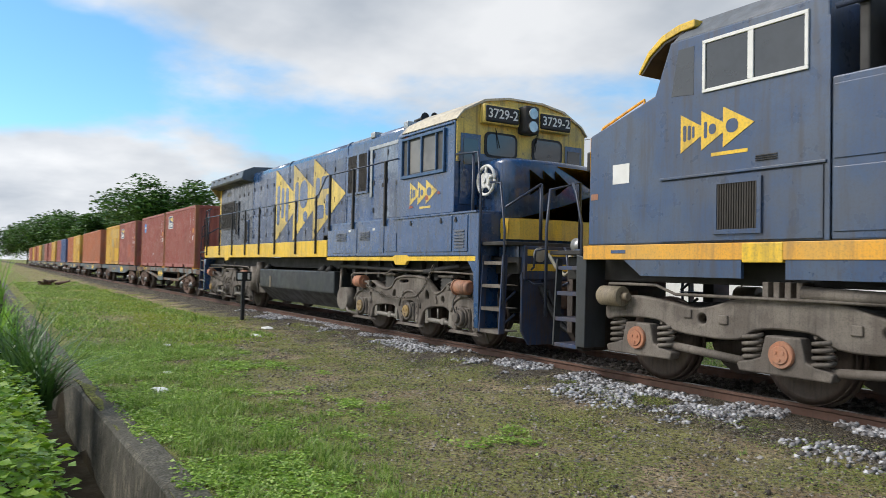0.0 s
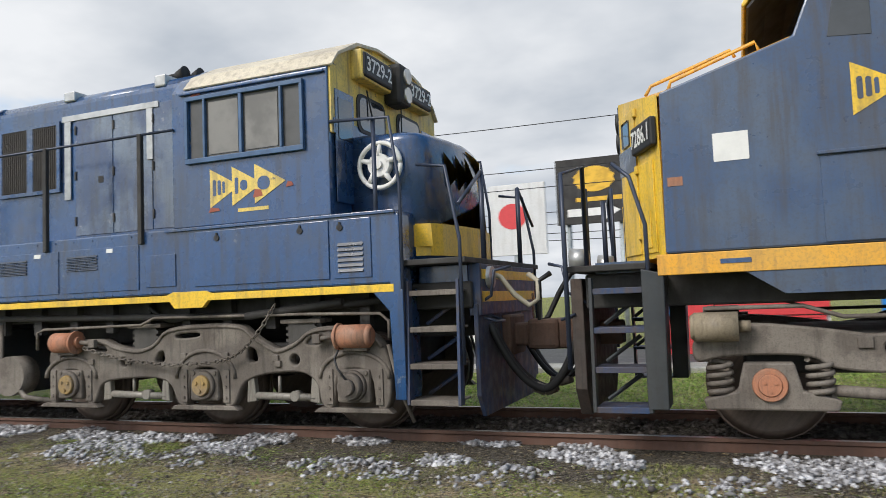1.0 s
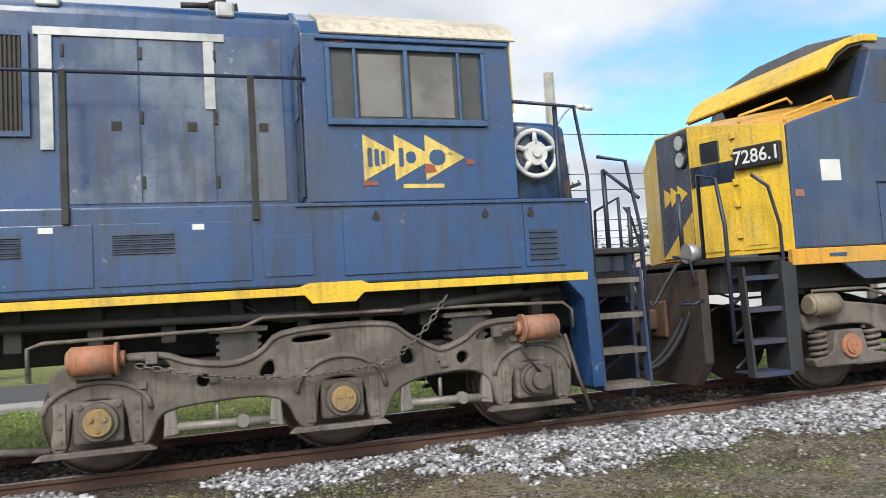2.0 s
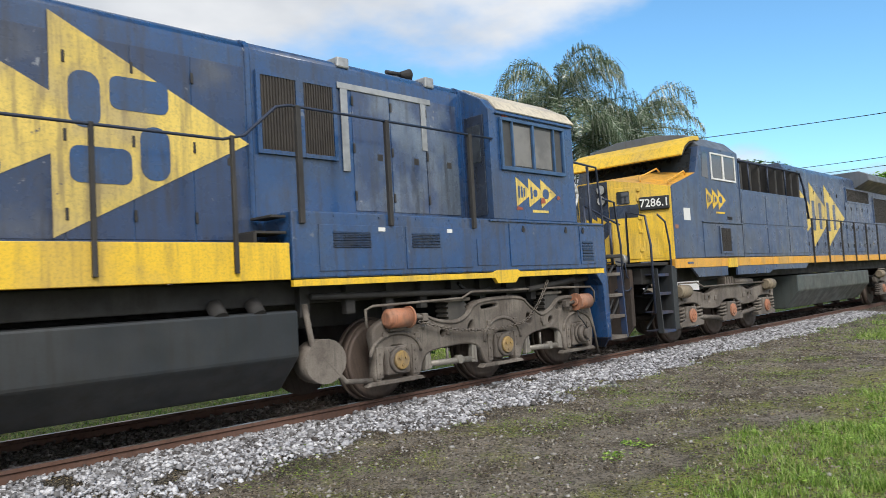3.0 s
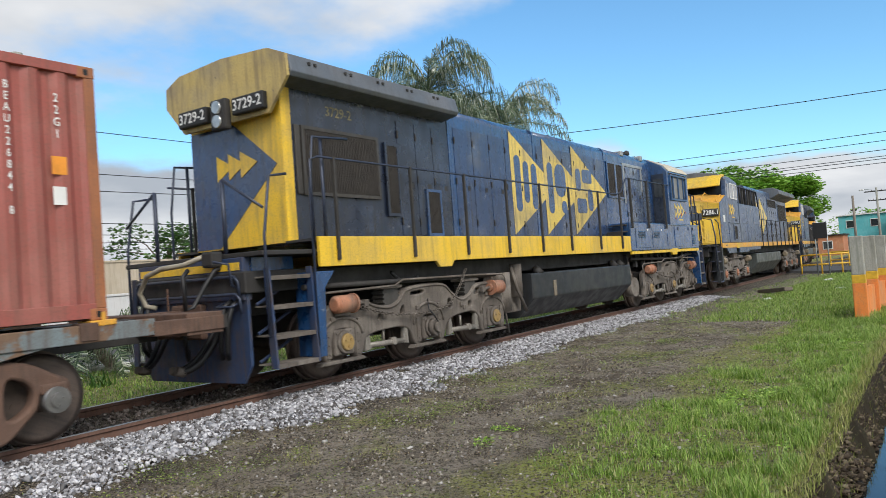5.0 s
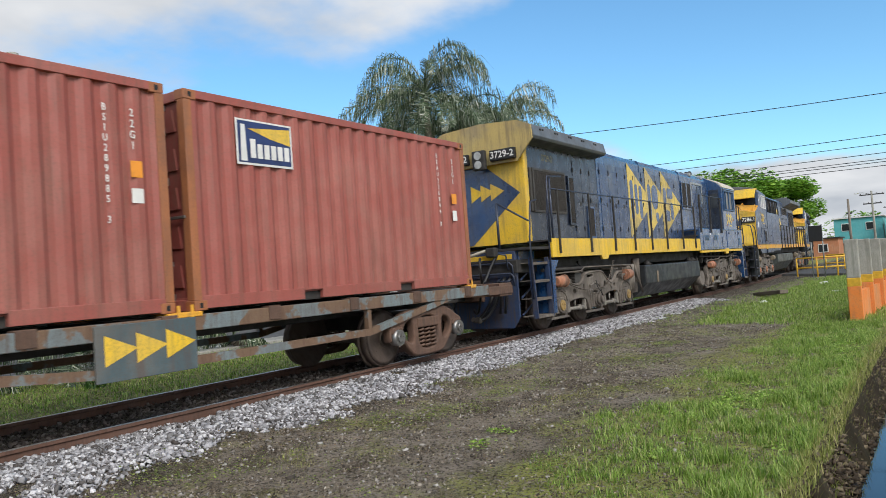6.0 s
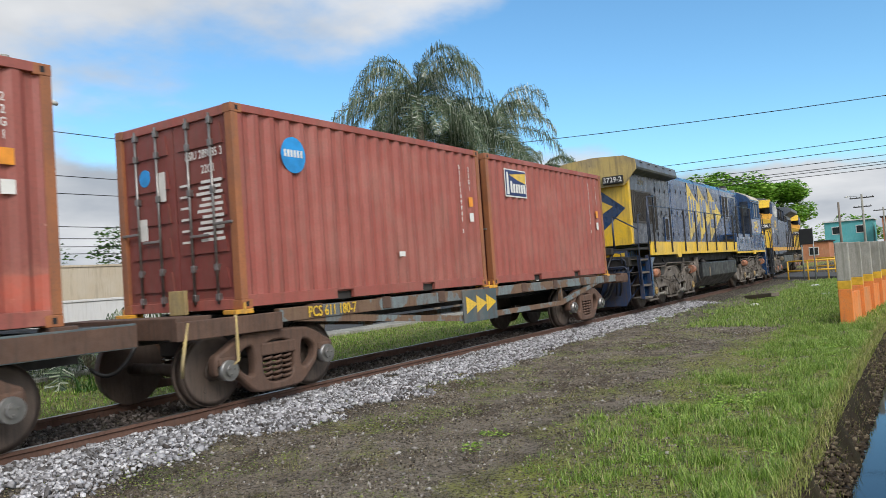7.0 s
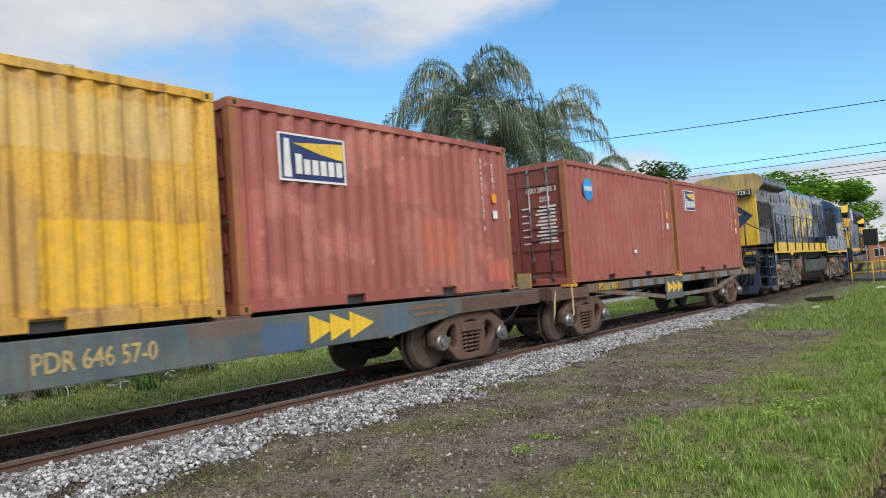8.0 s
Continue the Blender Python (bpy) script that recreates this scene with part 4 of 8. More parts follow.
def blue_locomotive():
    T = thing("locomotive", "weathered dark blue diesel locomotive with yellow pennants", "locomotive", "train")
    kept = []
    FH = 1.57                      # half width over the sill
    HH = 1.01                      # half width of the hood
    # underframe
    bm = bmesh.new()
    box(bm, -28.84, -9.35, -1.2, 1.2, 1.30, 1.58, 0.02)
    box(bm, -28.64, -9.6, -.45, .45, .98, 1.3, 0.02)
    part("underframe", bm, UNDER, T, "black steel underframe")
    for s in (-1, 1):
        # yellow walkway sill of the long hood
        yo = s * FH
        bm = bmesh.new()
        prism(bm, [(-27.85, 1.58), (-25.15, 1.58), (-25.05, 1.48), (-24.72, 1.48), (-24.62, 1.58), (-16.25, 1.58), (-16.25, 1.985), (-27.85, 1.985)], "y", *sorted((yo, yo - s * .06)), 0.008)
        part("walkway_sill", bm, YEL, T, "scuffed yellow walkway sill")
        bm = bmesh.new()
        box(bm, -27.94, -16.2, *sorted((yo - s * .06, s * HH)), 1.93, 1.965)
        part("walkway", bm, UNDER, T)
        # equipment boxes under the cab
        bm = bmesh.new()
        box(bm, -16.22, -10.02, *sorted((yo, s * 1.0)), 1.585, 2.35, 0.02)
        box(bm, -10.1, -9.98, *sorted((yo, s * 1.3)), 1.5, 2.3, 0.01)
        flank = part("equipment_box", bm, BLUE, T, "blue equipment boxes below the cab")
        bm = bmesh.new()
        prism(bm, [(-16.22, 1.50), (-12.95, 1.50), (-12.88, 1.42), (-12.48, 1.42), (-12.40, 1.50), (-10.06, 1.50), (-10.06, 1.58), (-12.35, 1.58), (-12.42, 1.61), (-12.90, 1.61), (-13.0, 1.575), (-16.22, 1.575)], "y", *sorted((yo + s * .004, yo - s * .06)), 0.003)
        part("yellow_edge_stripe", bm, YEL, T)
        if s < 0:
            y = yo - .001
            bm = bmesh.new()
            box(bm, -12.57, -10.80, y - .016, y, 1.66, 2.29, 0.008)
            box(bm, -10.74, -10.3, y - .014, y, 1.66, 2.29, 0.008)
            box(bm, -15.9, -14.7, y - .012, y, 1.66, 2.20, 0.006)
            box(bm, -14.65, -13.4, y - .012, y, 1.66, 2.20, 0.006)
            box(bm, -13.3, -12.85, y - .012, y, 1.68, 2.06, 0.006)
            box(bm, -13.0, -10.02, y - .03, y, 2.31, 2.345, 0.006)
            part("access_panel", bm, BLUE, flank)
            for k, z in enumerate((2.12, 2.30)):
                bm = bmesh.new()
                box(bm, -16.62 + .2 * k, -16.24, -1.50, -1.06, z - .03, z, .005)
                part("walkway_step", bm, UNDER, T)
            bm = bmesh.new()
            box(bm, -16.64, -16.60, -1.50, -1.06, 1.97, 2.10, .004)
            part("step_riser", bm, UNDER, T)
            bm = bmesh.new()
            for xx in (-12.25, -11.15, -10.66):
                rod(bm, (xx, y - .03, 2.20), (xx, y - .014, 2.20), .035, 14)
                box(bm, xx - .012, xx + .012, y - .032, y - .015, 2.20, 2.26)
            part("panel_lock", bm, UNDER, flank)
            louvre(T, -10.69, -10.39, 1.72, 2.05, y - .014)
            louvre(T, -14.55, -14.05, 1.93, 2.13, y - .012, 5)
            louvre(T, -15.72, -15.22, 1.93, 2.13, y - .012, 5)
            for xx in (-13.85, -15.05):
                small_bar(T, xx - .05, xx + .05, 2.13, 2.18, y - .013, WHITE, "sticker")
            bm = bmesh.new()
            for xx in np.arange(-16.0, -12.9, .31):
                rod(bm, (xx, y - .008, 1.61), (xx, y, 1.61), .012, 6)
                rod(bm, (xx, y - .008, 2.30), (xx, y, 2.30), .012, 6)
            part("rivet", bm, BLUE, flank)
    # long hood, in three bays whose joints show
    for a, b in ((-27.84, -23.75), (-23.70, -20.4), (-20.36, -16.35), (-16.31, -12.88)):
        bm = bmesh.new()
        prism(bm, hood_profile(HH, 1.95, 4.40), "x", a, b)
        for f in bm.faces:
            if abs(f.normal.x) < .5 and f.normal.z > .2:
                f.smooth = True
        part("hood", bm, DBLUE if a < -23.8 else BLUE, T, "dark blue engine hood")
        bm = bmesh.new()
        prism(bm, hood_profile(HH + .012, 1.98, 4.412), "x", b - .03, b + .03)
        part("hood_joint", bm, BLUE, T)
    y = -HH
    doors(T, -23.6, -20.45, 2.05, 4.05, y, 5, HOOD2)
    doors(T, -20.3, -16.4, 2.05, 4.05, y, 6, HOOD2)
    doors(T, -15.0, -13.0, 2.45, 4.08, y, 3, HOOD)
    doors(T, -25.31, -23.8, 2.05, 3.95, y, 3, DBLUE)
    grille(T, -27.50, -25.90, 2.66, 3.55, y - .02, 44, GRIME)
    bm = bmesh.new()
    box(bm, -27.66, -27.56, y - .03, y, 2.62, 3.60, .008)
    part("intake_cover", bm, GRIME, T, "grimy blank cover plate")
    grille(T, -25.64, -25.38, 2.40, 3.50, y - .02, 8, DBLUE)
    lettering("number", "3729-2", .15, pose(-26.70, y - .004, 3.87, 90, 0, 0), FAINT, T)
    grille(T, -24.55, -24.2, 2.08, 2.80, y - .014, 10)
    grille(T, -16.22, -15.78, 3.12, 4.0, y - .014, 12)
    grille(T, -15.68, -15.28, 3.12, 4.0, y - .014, 12)
    bm = bmesh.new()
    box(bm, -15.20, -13.55, y - .03, y - .012, 4.02, 4.10, 0.004)
    box(bm, -15.16, -15.06, y - .03, y - .012, 2.95, 4.02, 0.004)
    box(bm, -13.75, -13.65, y - .03, y - .012, 3.35, 4.02, 0.004)
    part("silver_strip", bm, SILVER, T, "bare aluminium strips")
    # big pennants on the hood doors
    chevrons_big = [(-21.5, "a"), (-19.98, "b"), (-18.46, "c")]
    for k, (a, _) in enumerate(chevrons_big):
        bm = bmesh.new()
        tip = a + 2.09
        slab(bm, [(a, 2.06), (tip, 3.16), (a, 4.24)], y - .015 - .0015 * k, 0.003)
        part("pennant", bm, FYEL, T, "large faded yellow pennant")
        bm = bmesh.new()
        yy = y - .0205 - .0015 * k
        shapes = ([(.14, .40, 2.55, 3.75), (.52, .76, 2.75, 3.65), (.88, 1.14, 2.62, 3.62)], [(.14, .42, 2.55, 3.72), (.52, 1.10, 2.95, 3.72), (.80, 1.10, 2.56, 2.86)], [(.16, .46, 3.14, 3.70), (.55, 1.15, 3.36, 3.70), (.16, .75, 2.60, 2.96), (.84, 1.15, 2.66, 3.22)])[k]
        for x0, x1, z0, z1 in shapes:
            slab(bm, rounded(a + x0, a + x1, z0, z1), yy, 0.002)
        part("pennant_stroke", bm, BLUE, T)
    # radiator wings at the rear
    bm = bmesh.new()
    prof = [(-1.36, 4.16), (-1.40, 4.22), (-1.34, 4.46), (-1.0, 4.60), (0, 4.66), (1.0, 4.60), (1.34, 4.46), (1.40, 4.22), (1.36, 4.16), (1.0, 4.10), (-1.0, 4.10)]
    prism(bm, prof, "x", -27.99, -23.9, 0.015)
    wing = part("radiator_wing", bm, GREY, T, "overhanging grey radiator roof")
    bm = bmesh.new()
    for xx in np.arange(-27.64, -24.0, .75):
        for dx in (0, .12):
            box(bm, xx + dx, xx + dx + .04, -1.385, -1.355, 4.36, 4.40)
    part("lifting_bolt", bm, UNDER, wing)
    # rear end wall
    bm = bmesh.new()
    prism(bm, [(-HH + .001, 1.95), (HH - .001, 1.95), (HH - .001, 4.1), (-HH + .001, 4.1)], "x", -27.88, -27.84)
    part("end_wall", bm, YEL, T, "yellow rear end wall")
    for s in (-1, 1):
        bm = bmesh.new()
        prism(bm, [(-27.885, s * (HH - .03)), (-27.86, s * (HH + .006)), (-27.70, s * (HH + .006)), (-27.70, s * (HH - .03))], "z", 1.97, 4.12, .004)
        part("corner_panel", bm, YEL, T, "yellow rounded corner panel")
    bm = bmesh.new()
    prism(bm, [(-1.36, 4.16), (-1.34, 4.46), (-1.0, 4.60), (0, 4.66), (1.0, 4.60), (1.34, 4.46), (1.36, 4.16), (.95, 3.72), (-.95, 3.72)], "x", -28.04, -27.992)
    part("end_fascia", bm, TANYEL, T, "faded yellow end fascia")
    bm = bmesh.new()
    prism(bm, [(-.88, 3.05), (.0, 3.72), (1.0, 3.72), (1.0, 1.97), (.45, 1.97)], "x", -27.888, -27.881)
    part("end_diamond", bm, BLUE, T)
    bm = bmesh.new()
    for k in range(3):
        a = .42 - k * .27
        prism(bm, [(a, 2.94), (a - .36, 3.13), (a, 3.32)], "x", -27.896 - .002 * k, -27.889)
    part("end_pennant", bm, YEL, T)
    for yy in (-.62, .62):
        bm = bmesh.new()
        box(bm, -28.14, -28.04, yy - .33, yy + .33, 3.78, 4.02, 0.02)
        nb = part("number_board", bm, BLACK, T, "black number board")
        lettering("number", "3729-2", .15, pose(-28.143, yy, 3.90, 90, 0, -90), WHITE, nb)
    bm = bmesh.new()
    box(bm, -28.16, -28.04, -.17, .17, 3.62, 4.06, 0.03)
    hl = part("headlight_housing", bm, UNDER, T)
    for zz in (3.74, 3.94):
        bm = bmesh.new()
        rod(bm, (-28.19, 0, zz), (-28.14, 0, zz), .09, 18)
        part("headlight", bm, LAMP, hl, "round glass headlight")
    # cab
    bm = bmesh.new()
    prof = [(-FH, 2.35), (-FH, 3.96), (-1.42, 4.14), (-.95, 4.38), (-.4, 4.47), (.4, 4.47), (.95, 4.38), (1.42, 4.14), (FH, 3.96), (FH, 2.35)]
    prism(bm, prof, "x", -12.88, -10.77, 0.012)
    cab = part("cab", bm, BLUE, T, "blue full-width cab")
    bm = bmesh.new()
    rp = [(-1.585, 3.985), (-1.43, 4.16), (-.955, 4.40), (-.4, 4.49), (.4, 4.49), (.955, 4.40), (1.43, 4.16), (1.585, 3.985), (1.57, 3.97), (1.41, 4.13), (.93, 4.36), (.4, 4.45), (-.4, 4.45), (-.93, 4.36), (-1.41, 4.13), (-1.57, 3.97)]
    prism(bm, rp, "x", -12.70, -10.70, 0.004)
    part("cab_roof", bm, CREAM, T, "cream weathered cab roof")
    # cab front, upper part yellow
    bm = bmesh.new()
    prism(bm, [(-1.54, 3.25), (-1.54, 3.97), (-1.41, 4.13), (-.94, 4.37), (-.4, 4.46), (.4, 4.46), (.94, 4.37), (1.41, 4.13), (1.54, 3.97), (1.54, 3.25)], "x", -10.772, -10.745)
    cf = part("cab_front", bm, FYEL, T, "faded yellow cab front")
    bm = bmesh.new()
    box(bm, -10.747, -10.738, -1.50, 1.50, 3.255, 3.42, 0.003)
    part("lower_band", bm, BLUE, cf)
    for yy, w in ((-.56, .33), (.56, .33)):
        bm = bmesh.new()
        prism(bm, rounded(yy - w - .05, yy + w + .05, 3.37, 3.83), "x", -10.745, -10.728)
        seal = part("window_seal", bm, BLACK, cf, "black rubber window seal")
        bm = bmesh.new()
        prism(bm, rounded(yy - w, yy + w, 3.41, 3.79), "x", -10.729, -10.722)
        part("windscreen", bm, GLASS, seal, "dark windscreen pane")
    for yy in (-1.24, 1.24):
        bm = bmesh.new()
        box(bm, -10.748, -10.735, yy - .22, yy + .22, 2.5, 3.75, 0.004)
        dr = part("cab_door", bm, BLUE, cf)
        bm = bmesh.new()
        box(bm, -10.737, -10.728, yy - .16, yy + .16, 3.2, 3.66, 0.003)
        part("door_window", bm, GLASS, dr)
    bm = bmesh.new()
    pipe(bm, [(-10.72, -.7, 3.9), (-10.69, -.62, 3.55)], .01, 5)
    pipe(bm, [(-10.72, .3, 3.9), (-10.69, .22, 3.55)], .01, 5)
    part("wiper", bm, BLACK, cf)
    for yy in (-.64, .64):
        bm = bmesh.new()
        box(bm, -10.76, -10.57, yy - .38, yy + .38, 3.98, 4.27, 0.03)
        nb = part("number_board", bm, BLACK, T, "black number board with a yellow rim")
        lettering("number", "3729-2", .17, pose(-10.567, yy, 4.125, 90, 0, 90), WHITE, nb)
        bm = bmesh.new()
        box(bm, -10.76, -10.60, yy - .41, yy + .41, 3.95, 4.30, 0.03)
        part("board_case", bm, FYEL, nb)
    bm = bmesh.new()
    box(bm, -10.76, -10.50, -.18, .18, 3.84, 4.36, 0.06)
    hl = part("headlight_housing", bm, UNDER, T)
    for zz in (3.97, 4.21):
        bm = bmesh.new()
        rod(bm, (-10.51, 0, zz), (-10.47, 0, zz), .10, 18)
        part("headlight", bm, LAMP, hl, "round glass headlight")
    # side windows of the cab
    y = -FH
    bm = bmesh.new()
    box(bm, -12.60, -11.12, y - .004, y + .03, 3.12, 3.84)
    sw = part("side_window", bm, SCREEN, cab, "meshed sliding cab window")
    bm = bmesh.new()
    for x0, x1, z0, z1 in ((-12.66, -11.06, 3.82, 3.87), (-12.66, -11.06, 3.08, 3.14), (-12.66, -12.62, 3.14, 3.82), (-11.10, -11.06, 3.14, 3.82), (-12.40, -12.37, 3.14, 3.82), (-11.90, -11.86, 3.14, 3.82), (-11.36, -11.33, 3.14, 3.82)):
        box(bm, x0, x1, y - .05, y - .004, z0, z1, 0.006)
    part("window_frame", bm, plain("pale_blue_frame", (0.05, 0.11, 0.22), .45), sw)
    bm = bmesh.new()
    box(bm, -12.34, -11.93, y - .012, y - .002, 3.17, 3.78)
    box(bm, -11.83, -11.40, y - .012, y - .002, 3.17, 3.78)
    part("pane", bm, MESHED, sw, "dusty pane behind wire mesh")
    bm = bmesh.new()
    box(bm, -12.75, -10.80, y - .04, y + .01, 3.905, 3.935, 0.008)
    part("drip_rail", bm, BLUE, cab)
    chevrons(T, -12.34, -11.32, 2.55, 3.0, y - .001, mat=FYEL)
    small_bar(T, -11.96, -11.55, 2.475, 2.515, y - .001, FYEL)
    for a, b, z0, z1 in ((-12.36, -12.2, 2.50, 2.54), (-11.75, -11.62, 2.62, 2.70), (-11.32, -11.22, 2.70, 2.75), (-12.6, -12.45, 3.88, 3.92)):
        bm = bmesh.new()
        slab(bm, [(a, z0), (b, z0 + .01), (b - .02, z1), (a + .03, z1 + .015)], y - .008, .002)
        part("primer_patch", bm, REDPRIMER, T, "chipped red primer patch")
    # rear of the cab: door recess
    bm = bmesh.new()
    box(bm, -12.90, -12.882, -1.46, -1.08, 2.42, 3.9, 0.004)
    cd = part("rear_cab_door", bm, DBLUE, T)
    bm = bmesh.new()
    box(bm, -12.912, -12.90, -1.40, -1.14, 3.2, 3.75, 0.003)
    part("door_window", bm, GLASS, cd)
    # short nose
    bm = bmesh.new()
    plan = [(-10.77, -1.08), (-10.02, -1.08), (-9.86, -1.02), (-9.78, -.86), (-9.70, -.4), (-9.66, 0), (-9.70, .4), (-9.78, .86), (-9.86, 1.02), (-10.02, 1.08), (-10.77, 1.08)]
    prism(bm, plan, "z", 1.83, 3.29)
    for v in bm.verts:
        if v.co.z > 3 and v.co.x > -10.5:
            v.co.x -= .10
            v.co.z -= .03
    top = [e for e in bm.edges if all(v.co.z > 3 for v in e.verts)]
    bmesh.ops.bevel(bm, geom=top, offset=.09, segments=4, affect="EDGES", profile=.5)
    for q in bm.faces:
        q.smooth = abs(q.normal.z) < .9
    nose = part("nose", bm, BLUE, T, "rounded blue short nose")
    bm = bmesh.new()
    slab(bm, [(-10.35, 1.98), (-9.80, 1.98), (-9.815, 2.22), (-10.02, 2.22)], -1.081, .003)
    prism(bm, [(-10.0, -1.088), (-9.85, -1.03), (-9.765, -.86), (-9.685, -.4), (-9.645, 0), (-9.685, .4), (-9.765, .86), (-9.85, 1.03), (-9.86, 1.0), (-9.78, .84), (-9.70, .38), (-9.66, 0), (-9.70, -.38), (-9.78, -.84), (-9.86, -1.0), (-10.0, -1.07)], "z", 1.88, 2.23)
    part("nose_stripe", bm, YEL, nose, "yellow stripe round the nose")
    def nose_patch(name, y0, y1, zlo, zhi, mat, out=.008, n=14):
        """A painted shape on the bowed front, between two heights along y."""
        bm = bmesh.new()
        pts = []
        for i in range(n + 1):
            y = y0 + (y1 - y0) * i / n
            for z in (zlo(y), zhi(y)):
                xf = np.interp(abs(y), [0, .4, .86, 1.02], [-9.66, -9.70, -9.78, -9.86])
                pts.append(bm.verts.new((xf - .10 * (z - 1.83) / 1.46 + out, y, z)))
        for i in range(n):
            bm.faces.new((pts[2 * i], pts[2 * i + 2], pts[2 * i + 3], pts[2 * i + 1]))
        bmesh.ops.solidify(bm, geom=bm.faces[:], thickness=0.004)
        part(name, bm, mat, nose)

    nose_patch("nose_lower_paint", -.86, .98, lambda y: 2.215, lambda y: 2.23 + (y + .86) / 1.84 * .50, YEL)
    nose_patch("nose_upper_paint", -.05, .98, lambda y: 3.16 - (y + .05) / 1.03 * .36, lambda y: 3.165, YEL)
    for k in range(3):
        a0 = -.62 + k * .26
        nose_patch("pennant", a0, a0 + .34, lambda y: 2.86 - .22 * (1 - (y - a0) / .34), lambda y: 2.86 + .22 * (1 - (y - a0) / .34) + .001, FYEL, .010 + .001 * k, 6)
    bm = bmesh.new()
    pipe(bm, [(-10.37 + .25 * math.cos(k * math.tau / 28), -1.15, 2.90 + .25 * math.sin(k * math.tau / 28)) for k in range(29)], .028, 8)
    wheel_ = part("brake_wheel", bm, WHITE, T, "round white brake wheel")
    for k in range(5):
        a = k * math.tau / 5 + .3
        bm = bmesh.new()
        rod(bm, (-10.37 + .10 * math.cos(a), -1.16, 2.90 + .10 * math.sin(a)), (-10.37 + .24 * math.cos(a), -1.15, 2.90 + .24 * math.sin(a)), .038, 8, .022)
        part("spoke", bm, WHITE, wheel_)
    bm = bmesh.new()
    rod(bm, (-10.37, -1.19, 2.90), (-10.37, -1.05, 2.90), .13, 20)
    rod(bm, (-10.37, -1.22, 2.90), (-10.37, -1.19, 2.90), .05, 12)
    part("hub", bm, WHITE, wheel_)
    # horn, roof fittings
    bm = bmesh.new()
    for k, (dx, yy) in enumerate(((0, -.55), (.12, -.38), (-.05, -.22))):
        rod(bm, (-13.95 + dx, yy, 4.56), (-13.68 + dx, yy, 4.57), .03, 10)
        rod(bm, (-13.68 + dx, yy, 4.57), (-13.50 + dx, yy, 4.58), .035, 14, .10)
    box(bm, -13.95, -13.55, -.6, -.15, 4.40, 4.46, 0.01)
    rod(bm, (-13.75, -.4, 4.42), (-13.75, -.4, 4.56), .04, 8)
    part("horn", bm, UNDER, T, "black air horn")
    bm = bmesh.new()
    box(bm, -15.18, -15.0, -1.03, -.7, 4.30, 4.44, 0.02)
    box(bm, -13.62, -13.44, -1.03, -.7, 4.28, 4.44, 0.02)
    part("roof_patch", bm, SILVER, T)
    # platforms, steps, legs, pilots at both ends
    for e, xin, xout in ((1, -10.02, -9.30), (-1, -27.89, -28.79)):
        bm = bmesh.new()
        box(bm, *sorted((xin - e * .75, xout)), -1.50, 1.50, 1.76, 1.82, 0.01)
        part("end_platform", bm, UNDER, T)
        for s in (-1, 1):
            xs0, xs1 = sorted((xin + e * .08, xout - e * .1))
            steps(T, xs0, xs1, (1.50, 1.13, .76, .40), .40, s, PILOT, TRUCK, BLUE)
            bm = bmesh.new()
            prism(bm, [(xin - e * .30, 1.52), (xin + e * .06, 1.52), (xin + e * .06, .40), (xin - e * .06, .40), (xin - e * .10, 1.3)], "y", *sorted((s * FH, s * (FH - .42))), 0.01)
            part("step_leg", bm, BLUE, T, "blue step post")
        bm = bmesh.new()
        prism(bm, [(-1.0, .17), (1.0, .17), (1.16, .40), (1.16, 1.34), (-1.16, 1.34), (-1.16, .40)], "x", xout - e * .05, xout, 0.01)
        part("pilot_plate", bm, PILOT, T, "scuffed dark blue pilot plate")
        bm = bmesh.new()
        prism(bm, [(-1.14, 1.22), (1.14, 1.22), (1.14, 1.76), (-1.14, 1.76)], "x", xout - e * .10, xout + e * .03, 0.01)
        bf = part("end_beam", bm, PILOT, T)
        bm = bmesh.new()
        box(bm, *sorted((xout + e * .03, xout + e * .036)), -1.08, 1.08, 1.36, 1.47)
        box(bm, *sorted((xout + e * .03, xout + e * .036)), -1.08, 1.08, 1.60, 1.70)
        part("beam_stripe", bm, YEL, bf)
        for s in (-1, 1):
            bm = bmesh.new()
            y = s * 1.50
            pipe(bm, [(xout - e * .05, y, .75), (xout - e * .05, y, 2.0), (xout - e * .18, y, 2.75), (xout - e * .5, y * .98, 2.80)], .02, 8)
            pipe(bm, [(xin + e * .05, y * 1.03, .55), (xin + e * .05, y * 1.03, 2.6), (xin - e * .05, y * 1.03, 3.32), (xin - e * .75, y * 1.03, 3.36)], .02, 8)
            pipe(bm, [(xin - e * .25, y, 1.8), (xin - e * .25, y, 3.34)], .026, 8)
            pipe(bm, [(xout - e * .04, s * .75, 1.8), (xout - e * .04, s * .75, 2.78)], .03, 8)
            pipe(bm, [(xout - e * .04, s * .75, 2.78), (xout - e * .05, y, 2.35)], .02, 8)
            part("end_grab_rail", bm, RAILING, T, "dark bent grab rail")
        bm = bmesh.new()
        box(bm, *sorted((xout - e * .3, xout + e * .30)), -.14, .14, .84, 1.10, 0.03)
        box(bm, *sorted((xout + e * .25, xout + e * .62)), -.20, .16, .80, 1.14, 0.05)
        part("coupler", bm, RUST, T, "rust-brown knuckle coupler")
        hose_set(T, xout, e)
    # cable loops, receptacle and air pipes across the rear beam
    bm = bmesh.new()
    pipe(bm, [(-28.84, -.55, 1.74), (-28.95, -.50, 1.80), (-29.02, -.20, 1.72), (-29.05, .25, 1.70), (-29.04, .60, 1.62), (-29.0, .85, 1.40), (-28.95, .80, 1.22), (-28.85, .70, 1.18)], .035, 8)
